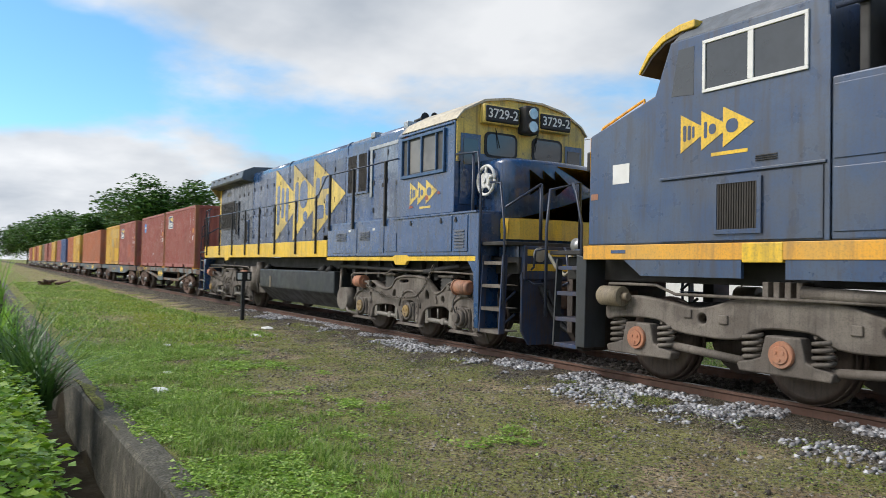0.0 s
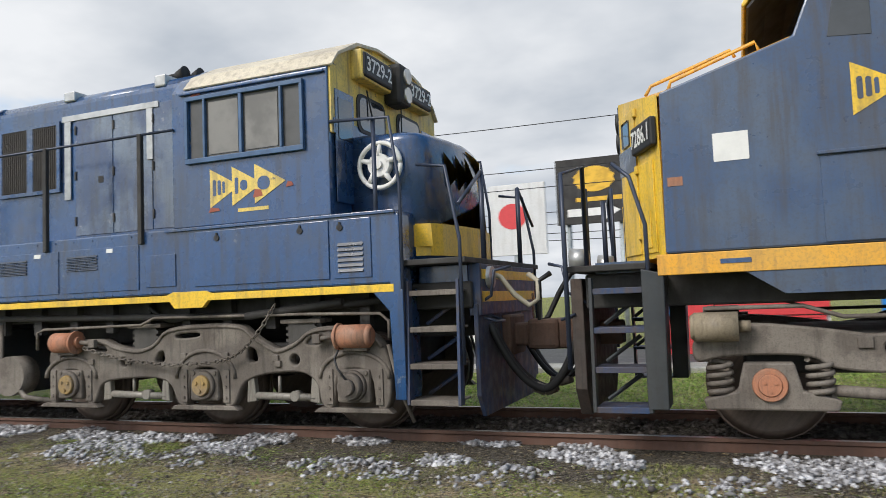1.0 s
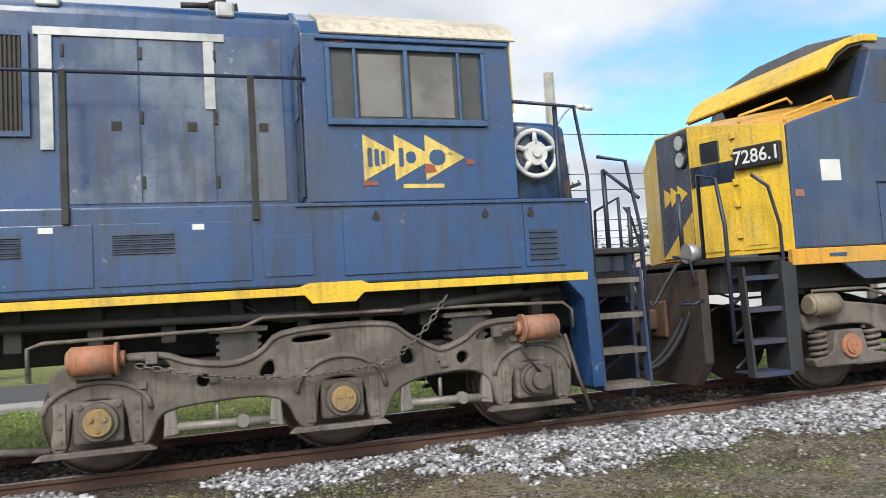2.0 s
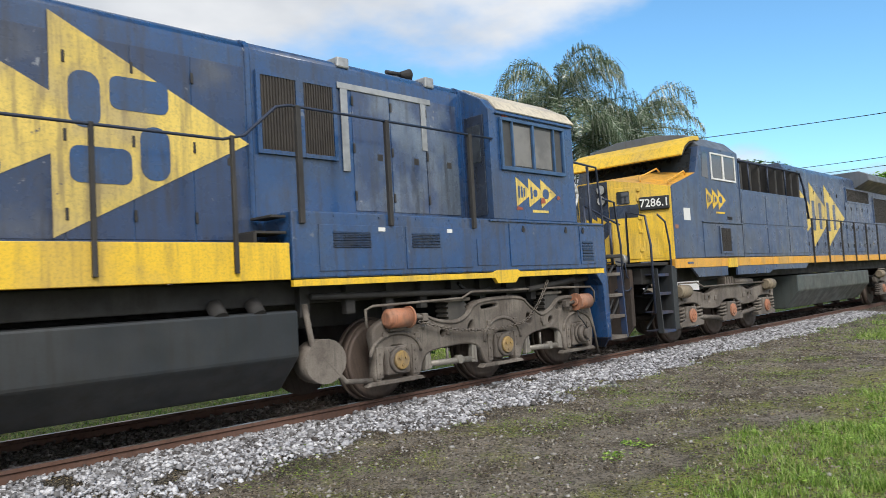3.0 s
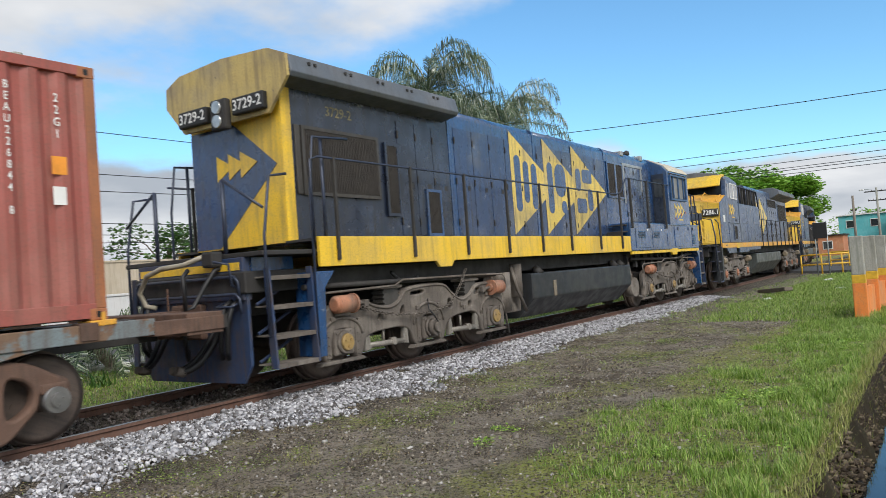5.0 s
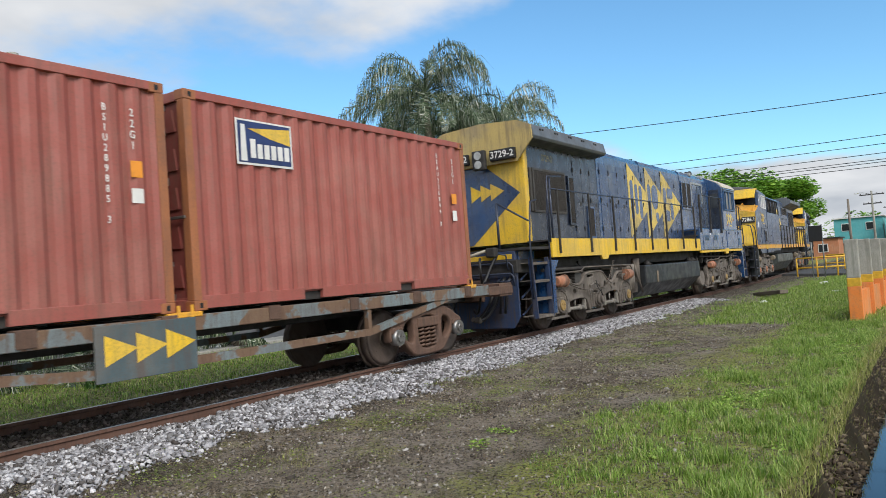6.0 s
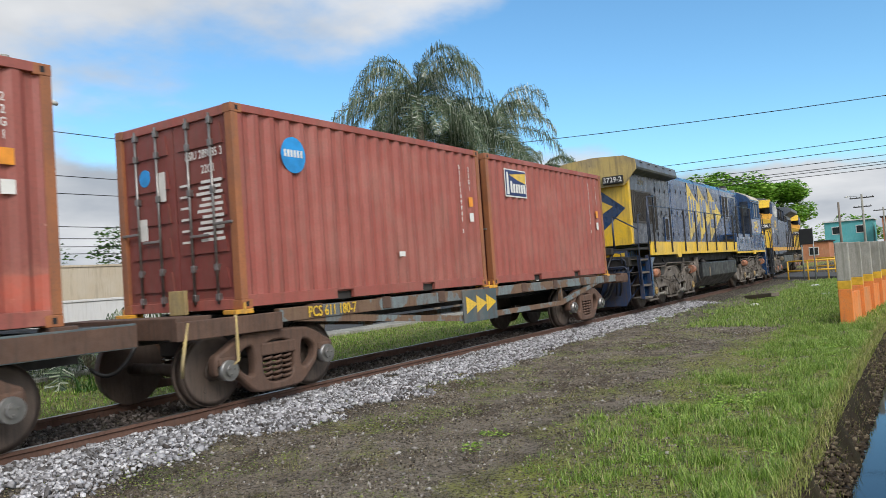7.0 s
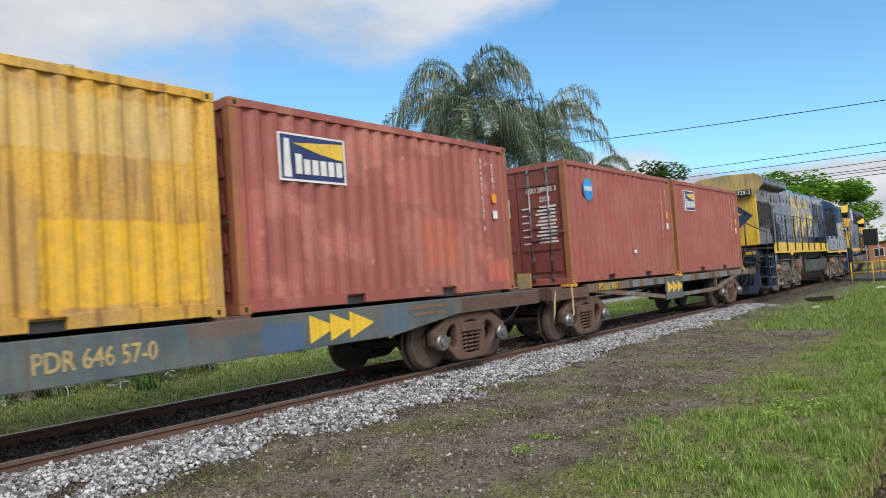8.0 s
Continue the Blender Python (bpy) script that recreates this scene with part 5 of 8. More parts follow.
    part("jumper_cable", bm, CREAMHOSE, T, "looped tan jumper cable")
    bm = bmesh.new()
    box(bm, -28.98, -28.80, -.75, -.52, 1.66, 1.86, .03)
    part("cable_receptacle", bm, UNDER, T)
    for z, y0_, y1_ in ((1.52, -1.1, 1.1), (1.30, -1.12, .9)):
        bm = bmesh.new()
        pipe(bm, [(-28.86, y0_, z - .25), (-28.88, y0_, z - .06), (-28.88, y0_ + .06, z), (-28.88, y1_ - .06, z), (-28.88, y1_, z - .06), (-28.86, y1_, z - .3)], .022, 7)
        part("air_pipe", bm, RAILING, T)
    for yy in (-1.02, -.88, .80, .95):
        bm = bmesh.new()
        pipe(bm, [(-28.82, yy, 1.22), (-28.92, yy, 1.16), (-28.98, yy * .97, .95), (-28.97, yy * .92, .62), (-28.90, yy * .85, .50)], .032, 8)
        part("brake_hose", bm, BLACK, T, "hanging black rubber hose")
    # ditch lamp at the front
    bm = bmesh.new()
    rod(bm, (-9.40, -.85, 1.62), (-9.22, -.85, 1.62), .10, 18, .12)
    part("ditch_lamp", bm, SILVER, T, "round silver ditch lamp")
    # grab rails along the walkway
    yo = -FH - .02
    railing(T, [(-27.95, yo, 1.9), (-27.95, yo, 3.0), (-27.80, yo, 3.05), (-17.0, yo, 3.05), (-16.75, yo, 3.12), (-16.35, yo, 3.48), (-16.2, yo, 3.52), (-12.85, yo, 3.52)], (-27.5, -25.75, -24.2, -22.75, -21.35, -19.95, -18.3, -16.9), 1.66, yo)
    for xx in (-16.1, -14.9, -13.35):
        bm = bmesh.new()
        box(bm, xx - .03, xx + .03, yo - .03, yo + .03, 2.2, 3.53, 0.008)
        part("stanchion", bm, UNDER, T)
    railing(T, [(-27.95, -yo, 3.0), (-12.85, -yo, 3.05)], (-27.5, -25.75, -24.2, -22.75, -21.35, -19.95, -18.3, -16.9, -15, -13.4), 1.66, -yo)
    # trucks, tank, tanks of air
    truck_c(T, (-10.66, -12.62, -14.72), False, kept)
    truck_c(T, (-23.2, -25.22, -27.30), True, kept)
    bm = bmesh.new()
    prism(bm, [(-1.43, 1.24), (-1.43, .72), (-1.0, .33), (1.0, .33), (1.43, .72), (1.43, 1.24)], "x", -21.65, -16.1, 0.03)
    tank = part("fuel_tank", bm, TANK, T, "dark grey chamfered fuel tank")
    bm = bmesh.new()
    box(bm, -20.72, -20.60, -1.45, -1.43, .72, 1.05, 0.004)
    part("gauge_plate", bm, TAN, tank)
    bm = bmesh.new()
    for xx in (-17.0, -16.55, -21.2):
        rod(bm, (xx, -1.40, 1.20), (xx, -1.25, 1.34), .09, 12)
    part("filler_cap", bm, UNDER, tank)
    bm = bmesh.new()
    rod(bm, (-22.6, -1.2, .55), (-22.6, -1.2, 1.3), .22, 16)
    rod(bm, (-22.05, -1.25, .8), (-22.05, -1.25, 1.45), .14, 14)
    rod(bm, (-15.75, -1.38, .62), (-15.75, -1.12, .62), .26, 20)
    box(bm, -22.9, -21.8, -1.2, -1.0, .5, 1.3, 0.02)
    pipe(bm, [(-15.95, -1.3, 1.3), (-15.9, -1.35, .8), (-15.5, -1.35, .35), (-15.1, -1.3, .3)], .035, 8)
    pipe(bm, [(-22.3, -1.3, 1.4), (-22.2, -1.35, 1.0), (-21.9, -1.38, .5)], .035, 8)
    part("air_equipment", bm, TRUCK, T, "grimy air reservoir and filters")
    bm = bmesh.new()
    for a in np.arange(-16.0, -10.4, .6):
        box(bm, a, a + .12, -1.30, -1.2, 1.15, 1.5)
    pipe(bm, [(-15.9, -1.35, 1.38), (-12.0, -1.35, 1.30), (-11.2, -1.35, 1.36), (-10.3, -1.35, 1.42)], .04, 8)
    pipe(bm, [(-28, -1.35, 1.32), (-23, -1.35, 1.28)], .04, 8)
    rod(bm, (-12.0, -1.40, 1.30), (-10.75, -1.40, 1.42), .045, 8)
    part("frame_piping", bm, UNDER, T)
    # the fitted lengths along the train
    for o in T.children_recursive:
        if o.location.length > 0:
            o.location.x, o.location.y = stretch(o.location.x), o.location.y * SLIM
        else:
            for v in o.data.vertices:
                v.co.x, v.co.y = stretch(v.co.x), v.co.y * SLIM
    settle(T, -19.25)
    MOVING.append((T, -19.25, kept))
    return T


blue_locomotive()


# ------------------------------------------------------------------ wide-cab locomotive, nose towards the blue one
def wide_locomotive(first=True):
    T = thing("locomotive", "slate blue wide-cab diesel locomotive with a yellow nose", "locomotive", "train")
    kept = []
    FH = 1.56
    bm = bmesh.new()
    box(bm, -8.2, 13.3, -1.2, 1.2, 1.25, 1.58, 0.02)
    part("underframe", bm, UNDER, T, "black steel underframe")
    # cab and nose in one shape
    bm = bmesh.new()
    prism(bm, [(-7.40, 1.72), (-4.05, 1.72), (-4.05, 4.12), (-6.02, 4.12), (-6.26, 3.52), (-7.38, 3.18)], "y", -FH, FH, 0.02)
    cab = part("cab", bm, BLUE2, T, "slate blue wide cab side")
    bm = bmesh.new()
    prism(bm, [(-FH, 4.115), (FH, 4.115), (1.25, 4.40), (.5, 4.52), (-.5, 4.52), (-1.25, 4.40)], "x", -6.0, -4.05, 0.02)
    part("cab_roof", bm, GREY, T)
    bm = bmesh.new()
    prism(bm, [(-5.76, 4.36), (-6, 4.35), (-6.26, 4.28), (-6.48, 4.13), (-6.64, 3.9), (-6.62, 3.87), (-6.45, 4.07), (-6.24, 4.2), (-5.98, 4.26), (-5.76, 4.27)][::-1], "y", -1.45, 1.45, 0.01)
    visor = part("sun_visor", bm, YEL, T, "yellow sun visor over the windscreen")
    # extra black sheet below the visor: its shade and dark paint as one colour
    bm = bmesh.new()
    prism(bm, [(-5.93, 4.252), (-6.22, 4.192), (-6.43, 4.062), (-6.6, 3.865), (-6.58, 3.86), (-6.41, 4.04), (-6.2, 4.17), (-5.93, 4.23)], "y", -1.44, 1.44)
    part("visor_underside", bm, UNDER, visor)
    # tapered nose front
    A_, B_, C_ = (-7.40, -1.54), (-7.66, -.95), (-7.90, -.37)
    plan = [A_, B_, C_, (C_[0], -C_[1]), (B_[0], -B_[1]), (A_[0], -A_[1])]
    tops = [3.17, 3.29, 3.40, 3.40, 3.29, 3.17]
    bm = bmesh.new()
    lo = [bm.verts.new((*p, 1.70)) for p in plan]
    hi = [bm.verts.new((*p, z)) for p, z in zip(plan, tops)]
    for i in range(5):
        bm.faces.new((lo[i], hi[i], hi[i + 1], lo[i + 1]))
    bm.faces.new(lo)
    bmesh.ops.solidify(bm, geom=bm.faces[:], thickness=0.02)
    nose = part("nose", bm, YEL, T, "yellow tapered nose with a door")
    bm = bmesh.new()
    hi = [bm.verts.new((p[0], p[1], z)) for p, z in zip(plan, tops)]
    back = [bm.verts.new((-6.28, y_, z)) for y_, z in ((1.54, 3.52), (.6, 3.66), (-.6, 3.66), (-1.54, 3.52))]
    bm.faces.new((hi[0], back[3], back[2], hi[1])), bm.faces.new((hi[1], back[2], hi[2])), bm.faces.new((hi[2], back[2], back[1], hi[3])), bm.faces.new((hi[3], back[1], hi[4])), bm.faces.new((hi[4], back[1], back[0], hi[5]))
    bmesh.ops.recalc_face_normals(bm, faces=bm.faces[:])
    bmesh.ops.solidify(bm, geom=bm.faces[:], thickness=0.02)
    part("nose_top", bm, ORANGE, T, "orange-yellow sloping nose top")
    bm = bmesh.new()
    pipe(bm, [(-7.30, -1.45, 3.22), (-7.28, -1.42, 3.30), (-6.55, -1.42, 3.55), (-6.52, -1.45, 3.45)], .018, 7)
    pipe(bm, [(-7.55, -.95, 3.32), (-7.5, -.9, 3.42), (-6.75, -.9, 3.66), (-6.72, -.95, 3.58)], .018, 7)
    part("end_grab_rail", bm, ORANGE, T)
    bm = bmesh.new()
    v = [(-6.30, -1.42, 3.56), (-6.30, 1.42, 3.56), (-6.06, 1.40, 4.08), (-6.06, -1.40, 4.08)]
    bm.faces.new([bm.verts.new(p) for p in v])
    bmesh.ops.solidify(bm, geom=bm.faces[:], thickness=0.03)
    part("windscreen", bm, GLASS, T, "wide dark windscreen")
    # on the slanted panels: number board, hatch, door window, rails
    def on_panel(p, q, u, z, out=0.0):
        d = (Vector((*q, 0)) - Vector((*p, 0)))
        n = Vector((d.y, -d.x, 0)).normalized()
        n = n if n.x < 0 else -n
        w = Vector((*p, 0)) + d * u + n * out
        return Vector((w.x, w.y, z))

    def panel_box(bm, p, q, u0, u1, z0, z1, t0, t1, bevel=.006):
        v = [bm.verts.new(on_panel(p, q, u, z, t)) for t in (t0, t1) for u, z in ((u0, z0), (u1, z0), (u1, z1), (u0, z1))]
        fs = [bm.faces.new([v[i] for i in k]) for k in ((0, 1, 2, 3), (7, 6, 5, 4), (0, 4, 5, 1), (1, 5, 6, 2), (2, 6, 7, 3), (3, 7, 4, 0))]
        bmesh.ops.recalc_face_normals(bm, faces=fs)
        bmesh.ops.bevel(bm, geom=list({e for k in fs for e in k.edges}), offset=bevel, segments=2, affect="EDGES", profile=.5)

    bm = bmesh.new()
    panel_box(bm, A_, B_, .06, .98, 2.72, 2.99, 0, .07, .02)
    nb = part("number_board", bm, BLACK, T, "black number board")
    lettering("number", "7286.1", .165, Matrix.Translation(on_panel(A_, B_, .52, 2.855, .074)) @ pose(0, 0, 0, 90, 0, -66.3), WHITE, nb, .92)
    bm = bmesh.new()
    panel_box(bm, A_, B_, .30, .96, 1.75, 2.62, 0, .014)
    panel_box(bm, A_, B_, .48, .86, 1.80, 2.16, .014, .024)
    part("nose_hatch", bm, YEL, nose)
    bm = bmesh.new()
    for z in (1.9, 2.28, 2.55, 2.92, 3.12):
        panel_box(bm, A_, B_, .95, 1.06, z, z + .08, 0, .035, .008)
    part("hinge", bm, YEL, nose)
    bm = bmesh.new()
    panel_box(bm, B_, C_, .05, .93, 1.76, 3.22, 0, .016)
    nd = part("nose_door", bm, YEL, nose, "yellow nose door with a small window")
    bm = bmesh.new()
    panel_box(bm, B_, C_, .30, .72, 2.88, 3.14, .012, .022, .02)
    part("door_window", bm, GLASS, nd)
    bm = bmesh.new()
    panel_box(bm, B_, C_, .02, .98, 2.60, 2.86, .016, .020, .001)
    part("door_band", bm, DBLUE, nd)
    bm = bmesh.new()
    panel_box(bm, C_, (C_[0], -C_[1]), .01, .99, 1.72, 3.38, 0, .012)
    front = part("nose_front", bm, DBLUE, nose, "dark blue centre panel of the nose")
    for k in range(3):
        bm = bmesh.new()
        a_ = .24 - k * .16
        prism(bm, [(a_, 2.42), (a_ - .22, 2.55), (a_, 2.68)], "x", C_[0] - .018 - .001 * k, C_[0] - .011)
        part("pennant", bm, YEL, front)
    bm = bmesh.new()
    prism(bm, [(-.36, 1.74), (.36, 1.74), (-.36, 2.3)], "x", C_[0] - .016, C_[0] - .011)
    part("yellow_corner", bm, YEL, front)
    for zz in (3.0, 3.22):
        bm = bmesh.new()
        rod(bm, (C_[0] - .05, -.22, zz), (C_[0], -.22, zz), .095, 18)
        hd = part("headlight", bm, LAMP, T, "round nose headlight")
        bm = bmesh.new()
        rod(bm, (C_[0] - .045, -.22, zz), (C_[0], -.22, zz), .12, 18)
        part("headlight_rim", bm, BLACK, hd)
    # orange stripe and skirt on both sides
    for s in (-1, 1):
        yo = s * FH
        bm = bmesh.new()
        box(bm, -7.48, 12.6, *sorted((yo + s * .012, yo - s * .06)), 1.53, 1.715, 0.006)
        part("side_stripe", bm, ORANGE, T, "orange stripe along the sill")
        bm = bmesh.new()
        prism(bm, [(-6.75, 1.53), (-6.45, 1.33), (-5.02, 1.33), (-5.02, 1.53)], "y", *sorted((yo, yo - s * .05)))
        prism(bm, [(-4.5, 1.53), (-4.5, 1.33), (-2.6, 1.33), (-2.4, 1.40), (0, 1.40), (.2, 1.53)], "y", *sorted((yo, yo - s * .05)))
        part("side_skirt", bm, BLUE2, T)
        bm = bmesh.new()
        box(bm, -5.0, -4.52, *sorted((yo + s * .022, yo - s * .05)), 1.50, 1.71, 0.01)
        part("jacking_pad", bm, YEL, T)
        # full-width cabinets behind the cab
        bm = bmesh.new()
        box(bm, -4.03, .30, *sorted((yo, s * 1.0)), 1.72, 3.30, 0.02)
        part("cabinet", bm, BLUE2, T, "slate blue equipment cabinet")
        bm = bmesh.new()
        box(bm, .3, 12.4, *sorted((yo - s * .05, s * .95)), 1.66, 1.71)
        part("walkway", bm, UNDER, T)
    y = -FH
    # cab windows
    bm = bmesh.new()
    prism(bm, [(-6.0, 3.46), (-5.67, 3.43), (-5.67, 4.0), (-5.90, 4.0)], "y", y - .004, y + .02, .003)
    part("quarter_window", bm, GLASS, cab)
    for x0, x1 in ((-5.50, -4.95), (-4.88, -4.30)):
        bm = bmesh.new()
        box(bm, x0, x1, y - .006, y + .02, 3.46, 3.98)
        w = part("side_window", bm, GLASS, cab, "dark cab window in a pale frame")
        bm = bmesh.new()
        for a, b, c, d in ((x0 - .04, x1 + .04, 3.98, 4.02), (x0 - .04, x1 + .04, 3.42, 3.46), (x0 - .04, x0, 3.46, 3.98), (x1, x1 + .04, 3.46, 3.98)):
            box(bm, a, b, y - .025, y, c, d, 0.005)
        part("window_frame", bm, WHITE, w)
    chevrons(T, -5.85, -4.87, 2.77, 3.22, y - .001, inner=BLUE2)
    small_bar(T, -5.42, -4.95, 2.685, 2.725, y - .001, YEL)
    small_bar(T, -6.95, -6.66, 2.50, 2.75, y - .001, WHITE, "white_sticker")
    small_bar(T, -7.35, -7.22, 2.32, 2.40, y - .001, COPPER, "sticker")
    small_bar(T, -6.95, -6.7, 1.61, 1.65, y - .014, BLUE)
    bm = bmesh.new()
    box(bm, -6.12, -4.1, y - .014, y, 1.74, 2.46, 0.006)
    box(bm, -6.14, -4.06, y - .04, y, 2.47, 2.50, 0.006)
    box(bm, -4.08, -4.03, y - .02, y, 1.72, 3.9, 0.006)
    part("access_panel", bm, BLUE2, cab)
    grille(T, -5.31, -4.81, 1.86, 2.36, y - .014, 16, BLUE2)
    louvre(T, -4.85, -4.6, 2.57, 2.64, y, 3, UNDER)
    bm = bmesh.new()
    for xx in (-4.0, -2.55, -1.1):
        box(bm, xx, xx + 1.40, y - .014, y, 1.80, 2.42, 0.006)
        box(bm, xx, xx + 1.40, y - .014, y, 2.5, 3.22, 0.006)
    part("access_panel", bm, BLUE2, T)
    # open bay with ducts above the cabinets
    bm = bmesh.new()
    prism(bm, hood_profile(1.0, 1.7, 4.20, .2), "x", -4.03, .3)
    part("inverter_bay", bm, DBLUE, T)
    bm = bmesh.new()
    for xx in np.arange(-3.8, .2, .55):
        box(bm, xx, xx + .10, -1.5, -1.0, 3.3, 4.05, 0.02)
        box(bm, xx + .18, xx + .46, -1.32, -1.0, 3.45, 3.9, 0.03)
    part("duct", bm, UNDER, T, "dark ducts and brackets")
    bm = bmesh.new()
    pipe(bm, [(-4.0, -1.53, 3.98), (.1, -1.53, 3.98), (.35, -1.53, 3.6), (.6, -1.53, 2.75)], .03, 8)
    for xx in (-3.4, -2.2, -1.0):
        pipe(bm, [(xx, -1.53, 3.3), (xx, -1.53, 3.98)], .02, 6)
    part("top_rail", bm, RAILING, T)
    # long hood
    bm = bmesh.new()
    prism(bm, hood_profile(1.0, 1.7, 4.38), "x", .32, 12.3)
    part("hood", bm, BLUE2, T, "slate blue engine hood")
    doors(T, .5, 5.7, 1.85, 3.9, -1.0, 7, BLUE2)
    doors(T, 5.8, 9.0, 1.85, 3.5, -1.0, 5, BLUE2)
    for k in range(3):
        a = 1.0 + 1.35 * k
        bm = bmesh.new()
        slab(bm, [(a, 1.95), (a + 1.9, 2.95), (a, 3.95)], -1.015 - .0015 * k, .003)
        part("pennant", bm, FYEL, T, "large faded yellow pennant")
        bm = bmesh.new()
        for x0, x1, z0, z1 in ((.12, .36, 2.5, 3.4), (.72, .96, 2.55, 3.35)):
            slab(bm, [(a + x0, z0), (a + x1, z0), (a + x1, z1), (a + x0, z1)], -1.0205 - .0015 * k, .002)
        part("pennant_stroke", bm, BLUE2, T)
    bm = bmesh.new()
    prism(bm, [(-1.0, 4.0), (-1.50, 4.25), (-1.50, 4.45), (-1.2, 4.60), (1.2, 4.60), (1.50, 4.45), (1.50, 4.25), (1.0, 4.0)], "x", 7.0, 12.5, 0.02)
    part("radiator_wing", bm, GREY, T, "overhanging grey radiator wing")
    grille(T, 9.2, 11.9, 2.9, 3.8, -1.0, 30, BLUE2)
    grille(T, 6.0, 8.6, 3.55, 3.95, -1.0, 30, BLUE2)
    bm = bmesh.new()
    prism(bm, [(-.98, 1.7), (.98, 1.7), (.98, 4.3), (-.98, 4.3)], "x", 12.3, 12.34)
    part("end_wall", bm, YEL, T)
    yo = -FH - .02
    railing(T, [(.6, yo, 2.74), (12.5, yo, 2.74)], tuple(np.arange(.65, 12.5, 1.3)), 1.50, yo)
    railing(T, [(.6, -yo, 2.74), (12.5, -yo, 2.74)], tuple(np.arange(.65, 12.5, 1.3)), 1.50, -yo)
    # ends
    for e, xin, xout in ((-1, -7.55, -8.32), (1, 12.6, 13.4)):
        bm = bmesh.new()
        box(bm, *sorted((xin, xout)), -1.45, 1.45, 1.60, 1.66, 0.01)
        part("end_platform", bm, UNDER, T)
        for s in (-1, 1):
            xs0, xs1 = sorted((xin + e * .06, xout - e * .22))
            steps(T, xs0, xs1, (1.44, 1.08, .72, .36), .40, s, TANK, PILOT, BLUE2)
            bm = bmesh.new()
            prism(bm, [(xin - e * .12, 1.55), (xin + e * .08, 1.60), (xin + e * .08, .34), (xin - e * .10, .34)], "y", *sorted((s * FH, s * (FH - .40))), 0.01)
            part("step_leg", bm, TANK, T, "grey step post")
            bm = bmesh.new()
            y2 = s * 1.52
            pipe(bm, [(xin + e * .02, y2, .6), (xin + e * .02, y2, 2.0), (xin + e * .14, y2, 2.45), (xin + e * .30, y2 * .95, 2.6)], .02, 8)
            pipe(bm, [(xout, y2, .7), (xout, y2, 2.0), (xout + e * .02, y2 * .95, 2.55), (xout - e * .1, s * .95, 2.68), (xout - e * .1, s * .95, 1.65)], .024, 8)
            pipe(bm, [(xout - e * .05, s * .6, 1.65), (xout - e * .05, s * .6, 2.5)], .03, 8)
            part("end_grab_rail", bm, RAILING, T, "dark bent grab rail")
        bm = bmesh.new()
        prism(bm, [(-.80, .18), (.80, .18), (1.04, .46), (1.04, 1.55), (-1.04, 1.55), (-1.04, .46)], "x", xout - e * .06, xout + e * .06, 0.01)
        part("pilot_plate", bm, PILOTB, T, "scuffed black pilot plate")
        bm = bmesh.new()
        box(bm, *sorted((xout - e * .3, xout + e * .28)), -.14, .14, .84, 1.10, 0.03)
        box(bm, *sorted((xout + e * .2, xout + e * .52)), -.16, .20, .80, 1.14, 0.05)
        part("coupler", bm, RUST, T, "rust-brown knuckle coupler")
        hose_set(T, xout, e)
        for yy in (-.85, .85):
            bm = bmesh.new()
            rod(bm, (xout - e * .1, yy, 1.75), (xout + e * .08, yy, 1.75), .10, 18, .12)
            part("ditch_lamp", bm, SILVER, T, "round ditch lamp")
    truck_ac(T, (-6.62, -4.62, -2.62), kept)
    truck_ac(T, (8.0, 10.0, 12.0), kept)
    bm = bmesh.new()
    prism(bm, [(-1.45, 1.22), (-1.45, .80), (-1.05, .33), (1.05, .33), (1.45, .80), (1.45, 1.22)], "x", -.4, 6.2, 0.03)
    part("fuel_tank", bm, TANKG, T, "green-grey fuel tank")
    for o in T.children_recursive:
        if o.location.length > 0:
            o.location.y *= SLIM
        else:
            for v in o.data.vertices:
                v.co.y *= SLIM
    settle(T, 2.7, 2.62)
    MOVING.append((T, 2.62, kept))
    return T, kept


first_wide, first_kept = wide_locomotive()
for k in (1, 2):
    T2 = copy_thing(first_wide, pose(2.62 + 22.05 * k, CY, 0))
    if k == 2:
        tagged(T2, "dark blue diesel locomotive at the head of the train")
        for o in T2.children_recursive:
            for slot in o.material_slots:
                if slot.material in (BLUE2, YEL, FYEL, GREY):
                    was = slot.material
                    slot.link = "OBJECT"
                    slot.material = DBLUE if was is not GREY else UNDER
    MOVING.append((T2, 2.62 + 22.05 * k, []))


# ------------------------------------------------------------------ containers
def corrugated(bm, x0, x1, y, z0, z1, s, pitch=0.278, depth=0.042):
    """A trapezoid-corrugated wall along x; s points outwards."""
    n = int(round((x1 - x0) / pitch))
    p = (x1 - x0) / n
    xs, ds = [], []
    for k in range(n):
        a = x0 + k * p
        xs += [a, a + p * .26, a + p * .50, a + p * .76]
        ds += [0, 0, -depth, -depth]
    xs.append(x1)
    ds.append(0)
    lo = [bm.verts.new((x, y + s * d, z0)) for x, d in zip(xs, ds)]
    hi = [bm.verts.new((x, y + s * d, z1)) for x, d in zip(xs, ds)]
    for i in range(len(xs) - 1):
        q = (lo[i], lo[i + 1], hi[i + 1], hi[i])
        bm.faces.new(q if s < 0 else q[::-1])


